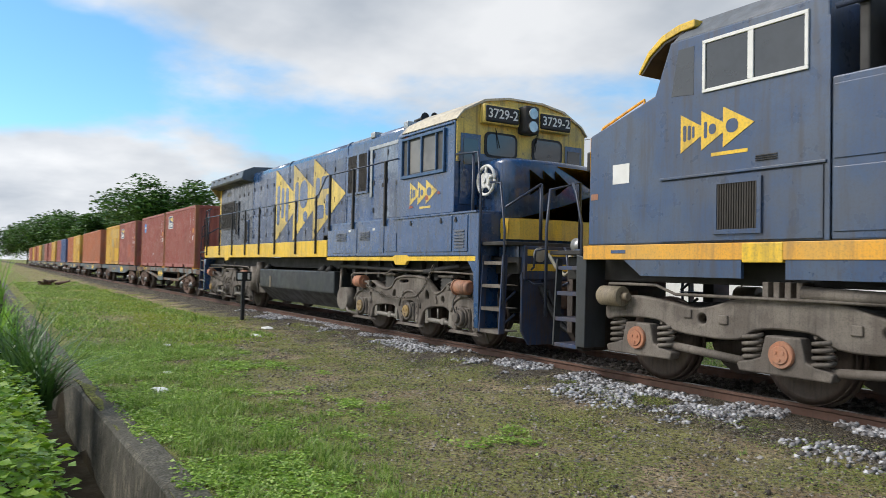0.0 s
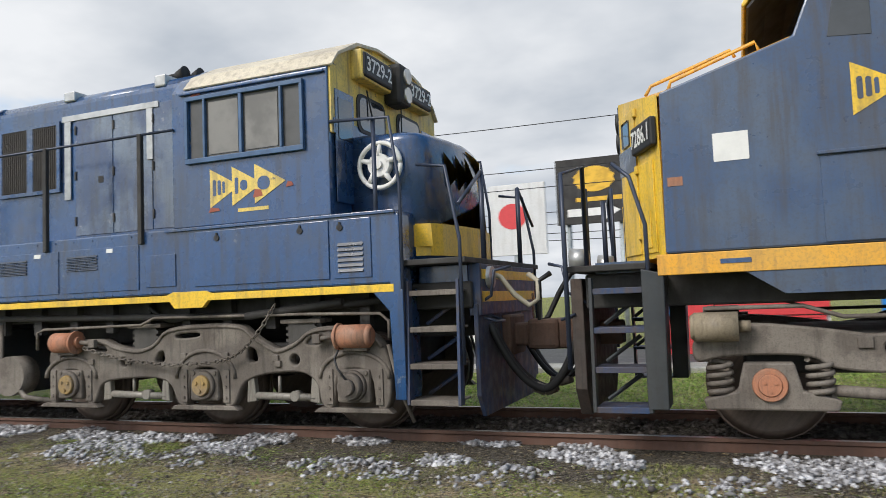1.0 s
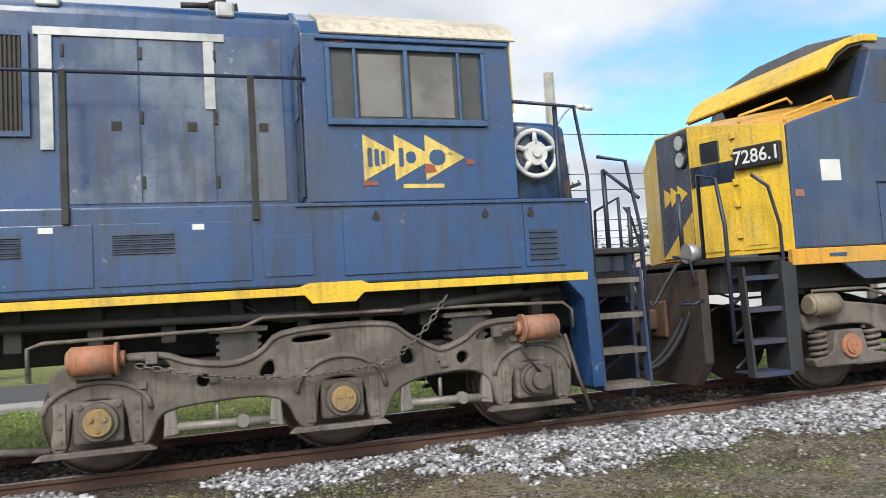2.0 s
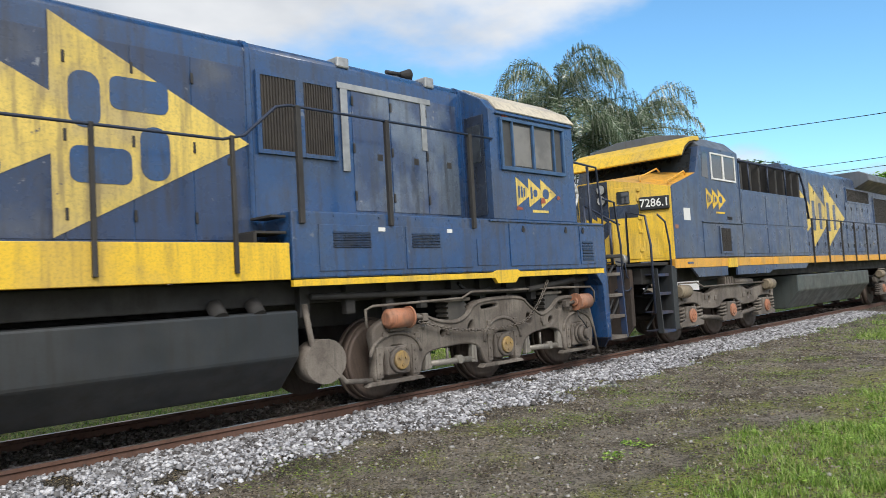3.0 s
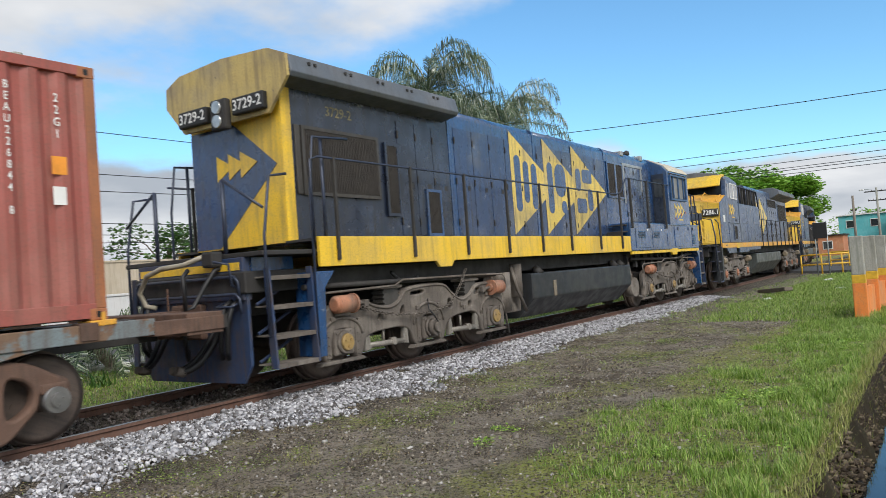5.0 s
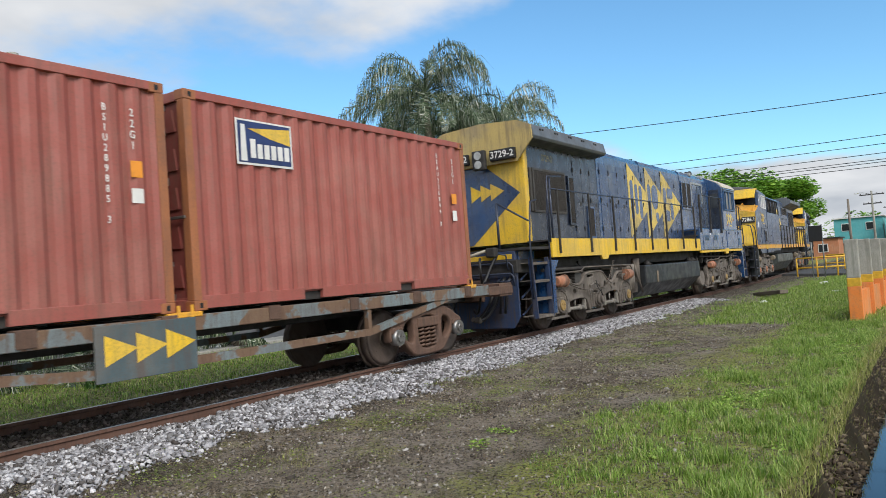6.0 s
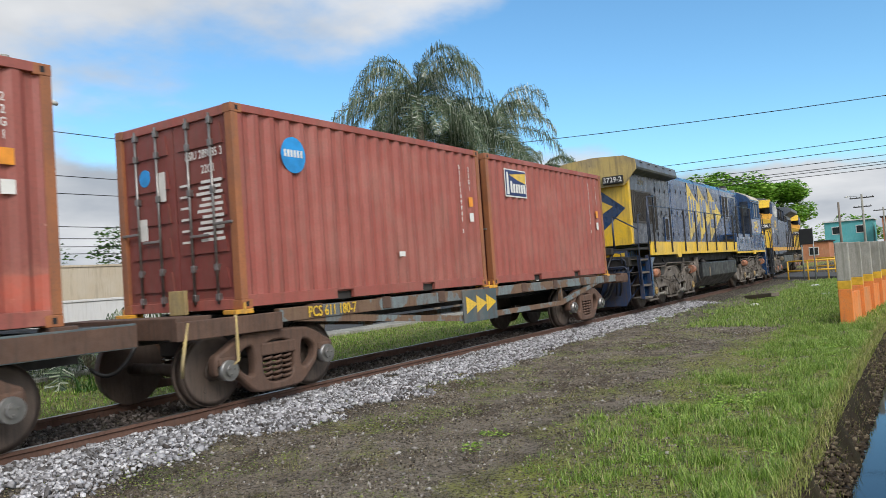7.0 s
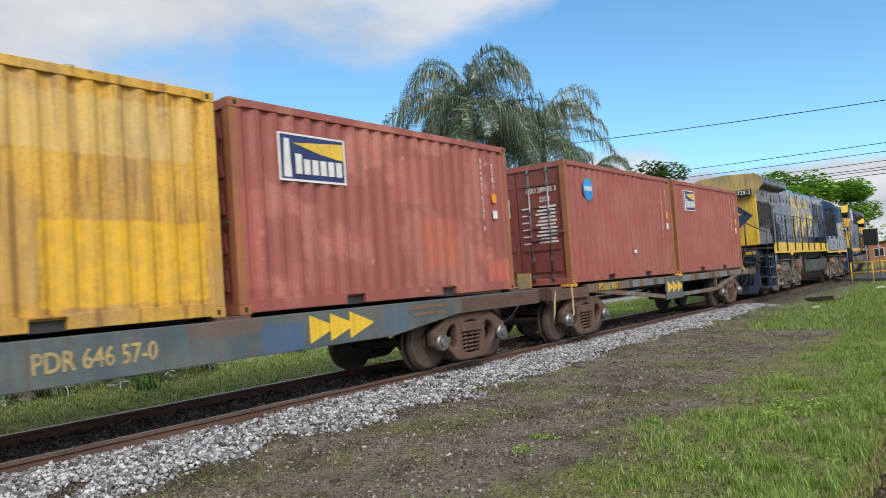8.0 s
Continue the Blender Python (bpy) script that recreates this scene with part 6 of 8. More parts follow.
def container(label, mat, post, length=6.058, door=-1, group="containers on the train"):
    """A box container with its base at the middle of its underside; door: the end (x) with the doors."""
    T = thing("shipping_container", label, "container", group)
    L, W, H = length / 2, 1.219, 2.591
    bm = bmesh.new()
    for s in (-1, 1):
        corrugated(bm, -L + .10, L - .10, s * (W - .012), .16, H - .09, s)
    box(bm, -L + .05, L - .05, -W + .06, W - .06, .12, .16)
    box(bm, -L + .03, L - .03, -W + .03, W - .03, H - .05, H - .02)
    part("wall_panel", bm, mat, T)
    # added black block, so that the fork pockets look shaded, not see-through
    bm = bmesh.new()
    box(bm, -L + .12, L - .12, -W + .075, W - .075, .01, .12)
    part("floor", bm, UNDER, T)
    for s in (-1, 1):
        bm = bmesh.new()
        box(bm, -L + .10, L - .10, *sorted((s * W, s * (W - .06))), H - .10, H, 0.006)
        part("top_rail", bm, mat, T)
        bm = bmesh.new()
        y0, y1 = sorted((s * (W - .005), s * (W - .07)))
        xs_ = [-L + .10, -1.25, -.89, .89, 1.25, L - .10] if length < 7 else [-L + .1, L - .1]
        for a, b in zip(xs_[0::2], xs_[1::2]):
            box(bm, a, b, y0, y1, .02, .17, 0.005)
        if length < 7:
            box(bm, -1.25, -.89, y0, y1, .145, .17)
            box(bm, .89, 1.25, y0, y1, .145, .17)
        part("bottom_rail", bm, mat, T)
        for e in (-1, 1):
            bm = bmesh.new()
            x0, x1 = sorted((e * L, e * (L - .11)))
            box(bm, x0, x1, *sorted((s * W, s * (W - .13))), .118, H - .118, 0.008)
            part("corner_post", bm, post if e > 0 or door < 0 else mat, T)
            for z in (0, H - .118):
                bm = bmesh.new()
                x0, x1 = sorted((e * (L + .003), e * (L - .178)))
                box(bm, x0, x1, *sorted((s * (W + .003), s * (W - .16))), z, z + .118, 0.008)
                c = part("corner_casting", bm, post, T)
                bm = bmesh.new()
                box(bm, e * (L - .09) - .022, e * (L - .09) + .022, *sorted((s * (W + .006), s * (W - .01))), z + .03, z + .09)
                part("casting_hole", bm, BLACK, c)
    for e in (-1, 1):
        bm = bmesh.new()
        x0, x1 = sorted((e * (L - .02), e * (L - .12)))
        box(bm, x0, x1, -W + .13, W - .13, H - .12, H, 0.006)
        box(bm, x0, x1, -W + .13, W - .13, .0, .13, 0.006)
        part("end_rail", bm, mat, T)
        if e == door:
            for s in (-1, 1):
                bm = bmesh.new()
                y0, y1 = sorted((s * .012, s * (W - .13)))
                x0, x1 = sorted((e * (L - .05), e * (L - .09)))
                box(bm, x0, x1, y0, y1, .13, H - .12, 0.006)
                ribs = bmesh.new()
                for k in range(5):
                    z = .28 + k * .46
                    xa, xb = sorted((e * (L - .05), e * (L - .028)))
                    prism(ribs, [(y0 + .10, z), (y1 - .10, z), (y1 - .14, z + .26), (y0 + .14, z + .26)], "x", xa, xb)
                d = part("container_door", bm, C_DOOR if mat in (C_RED, C_BROWN) else mat, T, "ribbed container door")
                part("door_rib", ribs, C_DOOR if mat in (C_RED, C_BROWN) else mat, d)
                for f in (.30, .72):
                    bm = bmesh.new()
                    yy = s * (W - .13) * f
                    rod(bm, (e * (L - .01), yy, .08), (e * (L - .01), yy, H - .06), .018, 8)
                    for z in (.12, .5, 1.5, 2.1, H - .2):
                        box(bm, *sorted((e * (L - .05), e * (L + .012))), yy - .035, yy + .035, z, z + .09, 0.006)
                    z = .95 if f < .5 else 1.08
                    box(bm, *sorted((e * (L - .005), e * (L + .02))), *sorted((yy, yy + s * .36)), z, z + .035, 0.006)
                    part("locking_bar", bm, STEEL, d, "galvanised locking bar")
        else:
            bm = bmesh.new()
            n = 8
            w = (2 * W - .26) / n
            pts = []
            for k in range(n):
                a = -W + .13 + k * w
                pts += [(e * (L - .03), a), (e * (L - .03), a + w * .3), (e * (L - .075), a + w * .5), (e * (L - .075), a + w * .8)]
            pts.append((e * (L - .03), W - .13))
            lo = [bm.verts.new((p[0], p[1], .13)) for p in pts]
            hi = [bm.verts.new((p[0], p[1], H - .12)) for p in pts]
            for i in range(len(pts) - 1):
                bm.faces.new((lo[i], lo[i + 1], hi[i + 1], hi[i]))
            part("end_panel", bm, mat, T)
    return T


DECK = 1.16
NAVY = plain("navy_sticker", (0.02, 0.04, 0.14), .5)
SKYBLUE = plain("sky_blue_sticker", (0.02, 0.30, 0.72), .5)


def face_mark(T, x, z, w, h, out=0.002):
    """Navy and yellow company panel as plain shapes, on the side wall."""
    y = -1.219 + .010
    bm = bmesh.new()
    slab(bm, [(x - w / 2, z - h / 2), (x + w / 2, z - h / 2), (x + w / 2, z + h / 2), (x - w / 2, z + h / 2)], y, .006)
    m = part("company_panel", bm, WHITE, T)
    bm = bmesh.new()
    slab(bm, [(x - w * .47, z - h * .45), (x + w * .47, z - h * .45), (x + w * .47, z + h * .46), (x - w * .47, z + h * .46)], y - .006, .002)
    part("panel_field", bm, NAVY, m)
    bm = bmesh.new()
    slab(bm, [(x - w * .30, z + h * .30), (x + w * .46, z + h * .40), (x + w * .46, z + h * .02), (x + w * .1, z + h * .12)], y - .009, .002)
    part("panel_ray", bm, YEL, m)
    bm = bmesh.new()
    slab(bm, [(x - w * .44, z - h * .42), (x - w * .33, z - h * .42), (x - w * .35, z + h * .38), (x - w * .42, z + h * .38)], y - .012, .002)
    for k in range(6):
        a = x - w * .27 + k * w * .122
        slab(bm, [(a, z - h * .34), (a + w * .09, z - h * .34), (a + w * .09, z - h * (.02 if k else -.08)), (a, z - h * (.02 if k else -.08))], y - .012, .002)
    part("panel_stroke", bm, WHITE, m)


def upright_code(T, text, x, z0, h, mat=None):
    """Characters one above another on the side wall."""
    for k, ch in enumerate(text):
        if ch != " ":
            lettering("code_character", ch, h * .72, pose(x, -1.219 + .006, z0 - k * h, 90, 0, 0), mat or WHITE, T, .8)


def load(T, x, deck=DECK):
    T.location = (x, CY, deck)
    MOVING.append((T, x, []))
    return T


c_a = container("brick-red corrugated container with a navy and yellow panel", C_RED, C_RUSTPOST)
face_mark(c_a, -1.80, 2.06, .95, .58)
upright_code(c_a, "BEAU226844 8", 2.15, 2.28, .108)
upright_code(c_a, "22G1", 2.62, 2.22, .12)
small_bar(c_a, 2.55, 2.70, 1.46, 1.64, -1.206, ORG, "sticker")
small_bar(c_a, 2.55, 2.68, 1.16, 1.34, -1.206, WHITE, "sticker")
load(c_a, -34.13)
c_b = container("brick-red corrugated container with a round blue mark, on a flat wagon", C_RED, C_RUSTPOST)
bm = bmesh.new()
slab(bm, [(-1.97 + .23 * math.cos(k * math.tau / 28), 2.02 + .25 * math.sin(k * math.tau / 28)) for k in range(28)], -1.209, .006)
disc = part("company_disc", bm, SKYBLUE, c_b, "round sky-blue company mark")
bm = bmesh.new()
for k in range(6):
    slab(bm, [(-2.15 + k * .062, 1.99), (-2.11 + k * .062, 1.99), (-2.11 + k * .062, 2.09), (-2.15 + k * .062, 2.09)], -1.216, .002)
part("disc_stroke", bm, WHITE, disc)
upright_code(c_b, "BSIU289885 3", 2.30, 2.22, .108)
upright_code(c_b, "22G1", 2.62, 2.2, .12)
small_bar(c_b, 2.58, 2.72, 1.50, 1.68, -1.206, ORG, "sticker")
small_bar(c_b, 2.58, 2.72, 1.22, 1.38, -1.206, WHITE, "sticker")
small_bar(c_b, .30, .46, .60, .68, -1.206, WHITE, "paint_scuff")
bm = bmesh.new()
rod(bm, (-3.005, .62, 1.86), (-2.99, .62, 1.86), .12, 20)
part("door_disc", bm, SKYBLUE, c_b)
lettering("code", "BSIU 289885 3", .11, pose(-3.002, -.62, 2.02, 90, 0, -90), WHITE, c_b, .8)
lettering("code", "22G1", .11, pose(-3.002, -.70, 1.82, 90, 0, -90), WHITE, c_b, .8)
bm = bmesh.new()
for k in range(11):
    box(bm, -3.004, -2.998, -.95 + .03 * (k % 2), -.55 + .05 * (k % 3), 1.64 - .075 * k, 1.68 - .075 * k)
    if k % 2 == 0:
        box(bm, -3.004, -2.998, -.30, -.12, 1.64 - .075 * k, 1.67 - .075 * k)
box(bm, -3.004, -2.998, .18, .36, 1.5, 1.9)
box(bm, -3.004, -2.998, .62, .80, 1.0, 1.3)
part("lettering_bar", bm, WHITE, c_b)
load(c_b, -40.45)
c_c = container("brown-red corrugated container with a navy and yellow panel", C_BROWN, C_RUSTPOST)
face_mark(c_c, -1.72, 1.95, 1.18, .62)
upright_code(c_c, "BEAU216352 8", 2.20, 2.28, .108)
upright_code(c_c, "22G1", 2.55, 2.2, .12)
small_bar(c_c, 2.50, 2.64, 1.56, 1.72, -1.206, ORG, "sticker")
small_bar(c_c, 2.50, 2.64, 1.28, 1.42, -1.206, WHITE, "sticker")
load(c_c, -48.76)
c_d = container("dented yellow corrugated container with rust streaks", C_YEL, C_YEL)
small_bar(c_d, .0, .5, 1.2, 1.7, -1.206, plain("pale_patch", (.42, .36, .18), .6), "repair_patch")
load(c_d, -55.02)
MORE = [(-67.6, "faded orange forty-foot container", C_ORANGE, 12.19), (-79.5, "yellow corrugated container on a flat wagon", C_YEL, 6.058), (-85.7, "orange-red corrugated container on a flat wagon", C_ORANGE, 6.058), (-94.6, "dark blue corrugated container on a flat wagon", C_BLUE, 6.058), (-100.8, "brick-red corrugated container on a flat wagon", C_RED, 6.058), (-109.7, "yellow corrugated container on a flat wagon", C_YEL, 6.058), (-115.9, "brown-red corrugated container on a flat wagon", C_BROWN, 6.058),
        (-124.9, "brown-red corrugated container on a flat wagon", C_BROWN, 6.058), (-131.1, "olive corrugated container on a flat wagon", C_OLIVE, 6.058), (-140.0, "yellow corrugated container on a flat wagon", C_YEL, 6.058), (-146.2, "faded orange corrugated container on a flat wagon", C_ORANGE, 6.058), (-155.2, "faded orange corrugated container on a flat wagon", C_ORANGE, 6.058), (-161.4, "yellow corrugated container on a flat wagon", C_YEL, 6.058), (-170.4, "brick-red corrugated container on a flat wagon", C_RED, 6.058), (-176.6, "faded orange corrugated container on a flat wagon", C_ORANGE, 6.058)]
made_kinds = {}
for x, label, mat, ln in MORE:
    key = (label, ln)
    if key not in made_kinds:
        made_kinds[key] = container(label, mat, mat, ln)
        load(made_kinds[key], x)
    else:
        MOVING.append((copy_thing(made_kinds[key], pose(x, CY, DECK)), x, []))


# ------------------------------------------------------------------ flat wagons
def freight_truck(T, xc, kept):
    """Two-axle cast freight truck with a spring nest and open side frames."""
    R = 0.44
    for s in (-1, 1):
        y0, y1 = sorted((s * 1.02, s * 1.17))
        a = .86
        half = [(.50, .86), (.72, .78), (a + .02, .68), (a + .17, .62), (a + .17, .40), (a + .12, .36), (a + .12, .55), (a - .12, .55), (a - .14, .38), (.62, .28), (.42, .10), (.24, .08)]
        outline = [(xc + x, z) for x, z in half] + [(xc - x, z) for x, z in half[::-1]]
        nest = [(xc - .27, .19), (xc + .27, .19), (xc + .27, .72), (xc - .27, .72)]
        window = [(.40, .34), (.48, .30), (.66, .42), (.68, .56), (.58, .66), (.42, .70)]
        loops = [rounded_off(outline), rounded_off(nest)] + [rounded_off([(xc + e * x, z) for x, z in window]) for e in (-1, 1)]
        side = cast_plate("sideframe", loops, y0, y1, .028, RUST, T, "rust-brown cast freight truck frame")
        for dx in (-.17, 0, .17):
            bm = bmesh.new()
            coil(bm, xc + dx, s * 1.10, .20, .52, .07, .02, 5, 9)
            part("coil_spring", bm, RUST, T)
        bm = bmesh.new()
        box(bm, xc - .30, xc + .30, y0 - .02, y1 + .02, .54, .70, 0.02)
        part("bolster_end", bm, RUST, T)
        for e in (-1, 1):
            bm = bmesh.new()
            x = xc + e * a
            box(bm, x - .13, x + .13, y0 - .02, y1 + .02, .50, .60, 0.02)
            ab = part("bearing_adapter", bm, RUST, T)
            bm = bmesh.new()
            rod(bm, (x, s * 1.10, R), (x, s * 1.24, R), .125, 20)
            rod(bm, (x, s * 1.24, R), (x, s * 1.27, R), .075, 14)
            for k in range(3):
                an = k * math.tau / 3 + .4
                rod(bm, (x + .045 * math.cos(an), s * 1.265, R + .045 * math.sin(an)), (x + .045 * math.cos(an), s * 1.285, R + .045 * math.sin(an)), .014, 6)
            part("bearing_cap", bm, STEEL, ab, "greasy steel bearing cap")
    bm = bmesh.new()
    box(bm, xc - .22, xc + .22, -1.1, 1.1, .52, .80, 0.02)
    part("truck_bolster", bm, UNDER, T)
    for e in (-1, 1):
        add_wheel(T, xc + e * .86, R, kept)


def truss_wagon():
    T = thing("flat_wagon", "rusty skeleton container wagon with a truss side", "wagon", "train")
    kept = []
    x0, x1 = -44.55, -29.75
    c = (x0 + x1) / 2
    for s in (-1, 1):
        y0, y1 = sorted((s * 1.24, s * 1.12))
        bm = bmesh.new()
        box(bm, x0 + 1.6, x1 - .9, y0, y1, .94, 1.12, 0.01)
        sill = part("side_sill", bm, WAGON, T, "patchy rusty grey side sill")
        bm = bmesh.new()
        box(bm, x0, x0 + 1.62, y0 - (.02 if s < 0 else 0), y1 + (.02 if s > 0 else 0), .86, 1.08, 0.01)
        box(bm, x1 - .92, x1, y0 - (.02 if s < 0 else 0), y1 + (.02 if s > 0 else 0), .92, 1.08, 0.01)
        part("sill_end", bm, RUST, T)
        bm = bmesh.new()
        ym = s * 1.18
        pts = [(x0 + 1.9, ym, .98), (c - 1.2, ym, .60), (c + 3.0, ym, .60), (x1 - 2.0, ym, 1.0)]
        for p, q in zip(pts, pts[1:]):
            d = Vector(q) - Vector(p)
            up = Vector((0, 0, .05))
            v = [bm.verts.new(Vector(p) + o + w) for w in (Vector((0, -.04, 0)), Vector((0, .04, 0))) for o in (-up, up)]
            u = [bm.verts.new(Vector(q) + o + w) for w in (Vector((0, -.04, 0)), Vector((0, .04, 0))) for o in (-up, up)]
            for i, j in ((0, 1), (1, 3), (3, 2), (2, 0)):
                bm.faces.new((v[i], v[j], u[j], u[i]))
        bmesh.ops.recalc_face_normals(bm, faces=bm.faces[:])
        for xx in (c + 3.0,):
            box(bm, xx - .04, xx + .04, ym - .04, ym + .04, .6, .95)
        part("truss_bar", bm, WAGON, T)
        bm = bmesh.new()
        for xx in np.arange(x0 + 2.2, x1 - 1.0, 1.55):
            box(bm, xx, xx + .20, y0 - .015, y1 + .015, .96, 1.14, 0.008)
        part("stake_pocket", bm, RUST, sill)
    bm = bmesh.new()
    box(bm, -38.50, -37.28, -1.27, -1.24, .52, 1.10, 0.006)
    plate = part("name_plate", bm, WAGON2, T, "slate side plate with yellow pennants")
    for k in range(3):
        bm = bmesh.new()
        a = -38.4 + k * .36
        slab(bm, [(a, .68), (a + .38, .84), (a, 1.0)], -1.271 - .001 * k, .002)
        part("pennant", bm, YEL, plate)
    lettering("wagon_code", "PCS 611 180-7", .15, pose(-41.95, -1.262, 1.03, 90, 0, 0), YEL, T, .8)
    bm = bmesh.new()
    box(bm, x0 + .2, x1 - .2, -.25, .25, .80, 1.10, 0.01)
    for xx in np.arange(x0 + .1, x1, 1.83):
        box(bm, xx, xx + .22, -1.12, 1.12, .92, 1.08)
    part("centre_sill", bm, UNDER, T)
    bm = bmesh.new()
    box(bm, x0, x0 + .5, -1.24, 1.24, .88, 1.13, 0.01)
    box(bm, x1 - .5, x1, -1.24, 1.24, .88, 1.13, 0.01)
    part("end_beam", bm, RUST, T)
    bm = bmesh.new()
    for xx in (-43.54, -37.48, -37.3, -31.24):
        for s in (-1, 1):
            box(bm, xx - .14, xx + .14, *sorted((s * 1.25, s * 1.0)), 1.10, 1.158, 0.01)
            box(bm, xx - .02, xx + .02, *sorted((s * 1.25, s * 1.235)), 1.10, 1.24)
    part("corner_lock", bm, ORANGE, T, "yellow container corner lock")
    bm = bmesh.new()
    box(bm, -43.70, -43.64, -.30, .02, 1.12, 1.44, .01)
    pipe(bm, [(x0 + .15, -1.25, 1.06), (x0 + .05, -1.26, .62), (x0 + .08, -1.2, .45)], .022, 6)
    pipe(bm, [(x0 + .85, -1.25, 1.10), (x0 + .85, -1.26, .55), (x0 + .75, -1.2, .45)], .022, 6)
    part("yellow_bracket", bm, TANYEL, T)
    for e, xx in ((-1, x0), (1, x1)):
        bm = bmesh.new()
        box(bm, *sorted((xx, xx + e * .28)), -.12, .12, .82, 1.06, 0.03)
        part("coupler", bm, RUST, T, "rusty knuckle coupler")
        bm = bmesh.new()
        pipe(bm, sag((xx, -.5, .85), (xx + e * .35, -.1, .6), .2, 8), .025, 6)
        part("brake_hose", bm, BLACK, T)
    freight_truck(T, -42.95, kept)
    freight_truck(T, -32.6, kept)
    settle(T, c, c + .08)
    MOVING.append((T, c + .08, kept))
    return T


def deep_wagon():
    T = thing("flat_wagon", "grey-green flat wagon with deep rusty side sills", "wagon", "train")
    kept = []
    x0, x1 = -59.65, -45.05
    c = (x0 + x1) / 2
    for s in (-1, 1):
        y0, y1 = sorted((s * 1.26, s * 1.16))
        bm = bmesh.new()
        prism(bm, [(x0, .86), (x0 + 2.6, .86), (x0 + 4.2, .66), (x1 - 4.2, .66), (x1 - 2.6, .86), (x1, .86), (x1, 1.12), (x0, 1.12)], "y", y0, y1, 0.01)
        part("side_sill", bm, WAGON2, T, "grey-green side sill streaked with rust")
        bm = bmesh.new()
        box(bm, x1 - 2.5, x1 + .002, *sorted((s * 1.262, s * 1.25)), .87, 1.10, 0.004)
        part("sill_patch", bm, RUST, T)
    lettering("wagon_code", "PDR 646 57-0", .20, pose(-53.60, -1.265, .88, 90, 0, 0), TANYEL, T, .8)
    for k in range(3):
        bm = bmesh.new()
        a = -50.85 + k * .36
        slab(bm, [(a, .72), (a + .48, .90), (a, 1.08)], -1.262 - .001 * k, .002)
        part("pennant", bm, YEL, T)
    small_bar(T, -48.9, -47.9, 1.0, 1.06, -1.262, WAGON)
    small_bar(T, -48.8, -48.0, .90, .95, -1.262, WAGON)
    bm = bmesh.new()
    box(bm, x0 + .1, x1 - .1, -1.15, 1.15, 1.04, 1.11)
    box(bm, x0 + .1, x1 - .1, -.3, .3, .7, 1.05)
    part("deck", bm, UNDER, T)
    bm = bmesh.new()
    for xx in (-51.88, -45.82, -58.14, -52.08):
        for s in (-1, 1):
            box(bm, xx - .14, xx + .14, *sorted((s * 1.25, s * 1.0)), 1.11, 1.158, 0.01)
    part("corner_lock", bm, RUST, T)
    for e, xx in ((-1, x0), (1, x1)):
        bm = bmesh.new()
        box(bm, *sorted((xx, xx + e * .25)), -.12, .12, .82, 1.06, 0.03)
        part("coupler", bm, RUST, T, "rusty knuckle coupler")
    freight_truck(T, -47.2, kept)
    freight_truck(T, -57.5, kept)
    settle(T, c, c + .08)
    MOVING.append((T, c + .08, kept))
    return T


truss_wagon()
deep = deep_wagon()
for k in range(1, 9):
    x = -52.35 - 15.15 * k
    MOVING.append((copy_thing(deep, pose(x, CY, 0)), x, []))

# ------------------------------------------------------------------ scattered stuff
def scatter(name, verts, faces, where, turn, size, mats, lean=None, uneven=0.0):
    """One mesh of many small copies: where (n, 3), turn about z, size (n,) or (n, 3)."""
    verts = np.asarray(verts, float)
    n, k = len(where), len(verts)
    size = np.asarray(size, float)
    if size.ndim == 1:
        size = np.repeat(size[:, None], 3, 1)
    p = (verts[None] + (rng.uniform(-uneven, uneven, (n, k, 3)) if uneven else 0.0)) * size[:, None, :]
    if lean is not None:
        ca, sa = np.cos(lean)[:, None], np.sin(lean)[:, None]
        p = np.stack((p[..., 0] * ca + p[..., 2] * sa, p[..., 1], p[..., 2] * ca - p[..., 0] * sa), -1)
    c, s = np.cos(turn)[:, None], np.sin(turn)[:, None]
    p = np.stack((p[..., 0] * c - p[..., 1] * s, p[..., 0] * s + p[..., 1] * c, p[..., 2]), -1) + where[:, None, :]
    sides = len(faces[0])
    f = (np.asarray(faces)[None] + (np.arange(n) * k)[:, None, None]).reshape(-1)
    me = bpy.data.meshes.new(name)
    me.vertices.add(n * k)
    me.vertices.foreach_set("co", p.reshape(-1))
    me.loops.add(len(f))
    me.loops.foreach_set("vertex_index", f)
    m = len(f) // sides
    me.polygons.add(m)
    me.polygons.foreach_set("loop_start", np.arange(m) * sides)
    me.polygons.foreach_set("loop_total", np.full(m, sides))
    me.update()
    me.validate()
    for q in mats if isinstance(mats, list) else [mats]:
        me.materials.append(q)
    return me


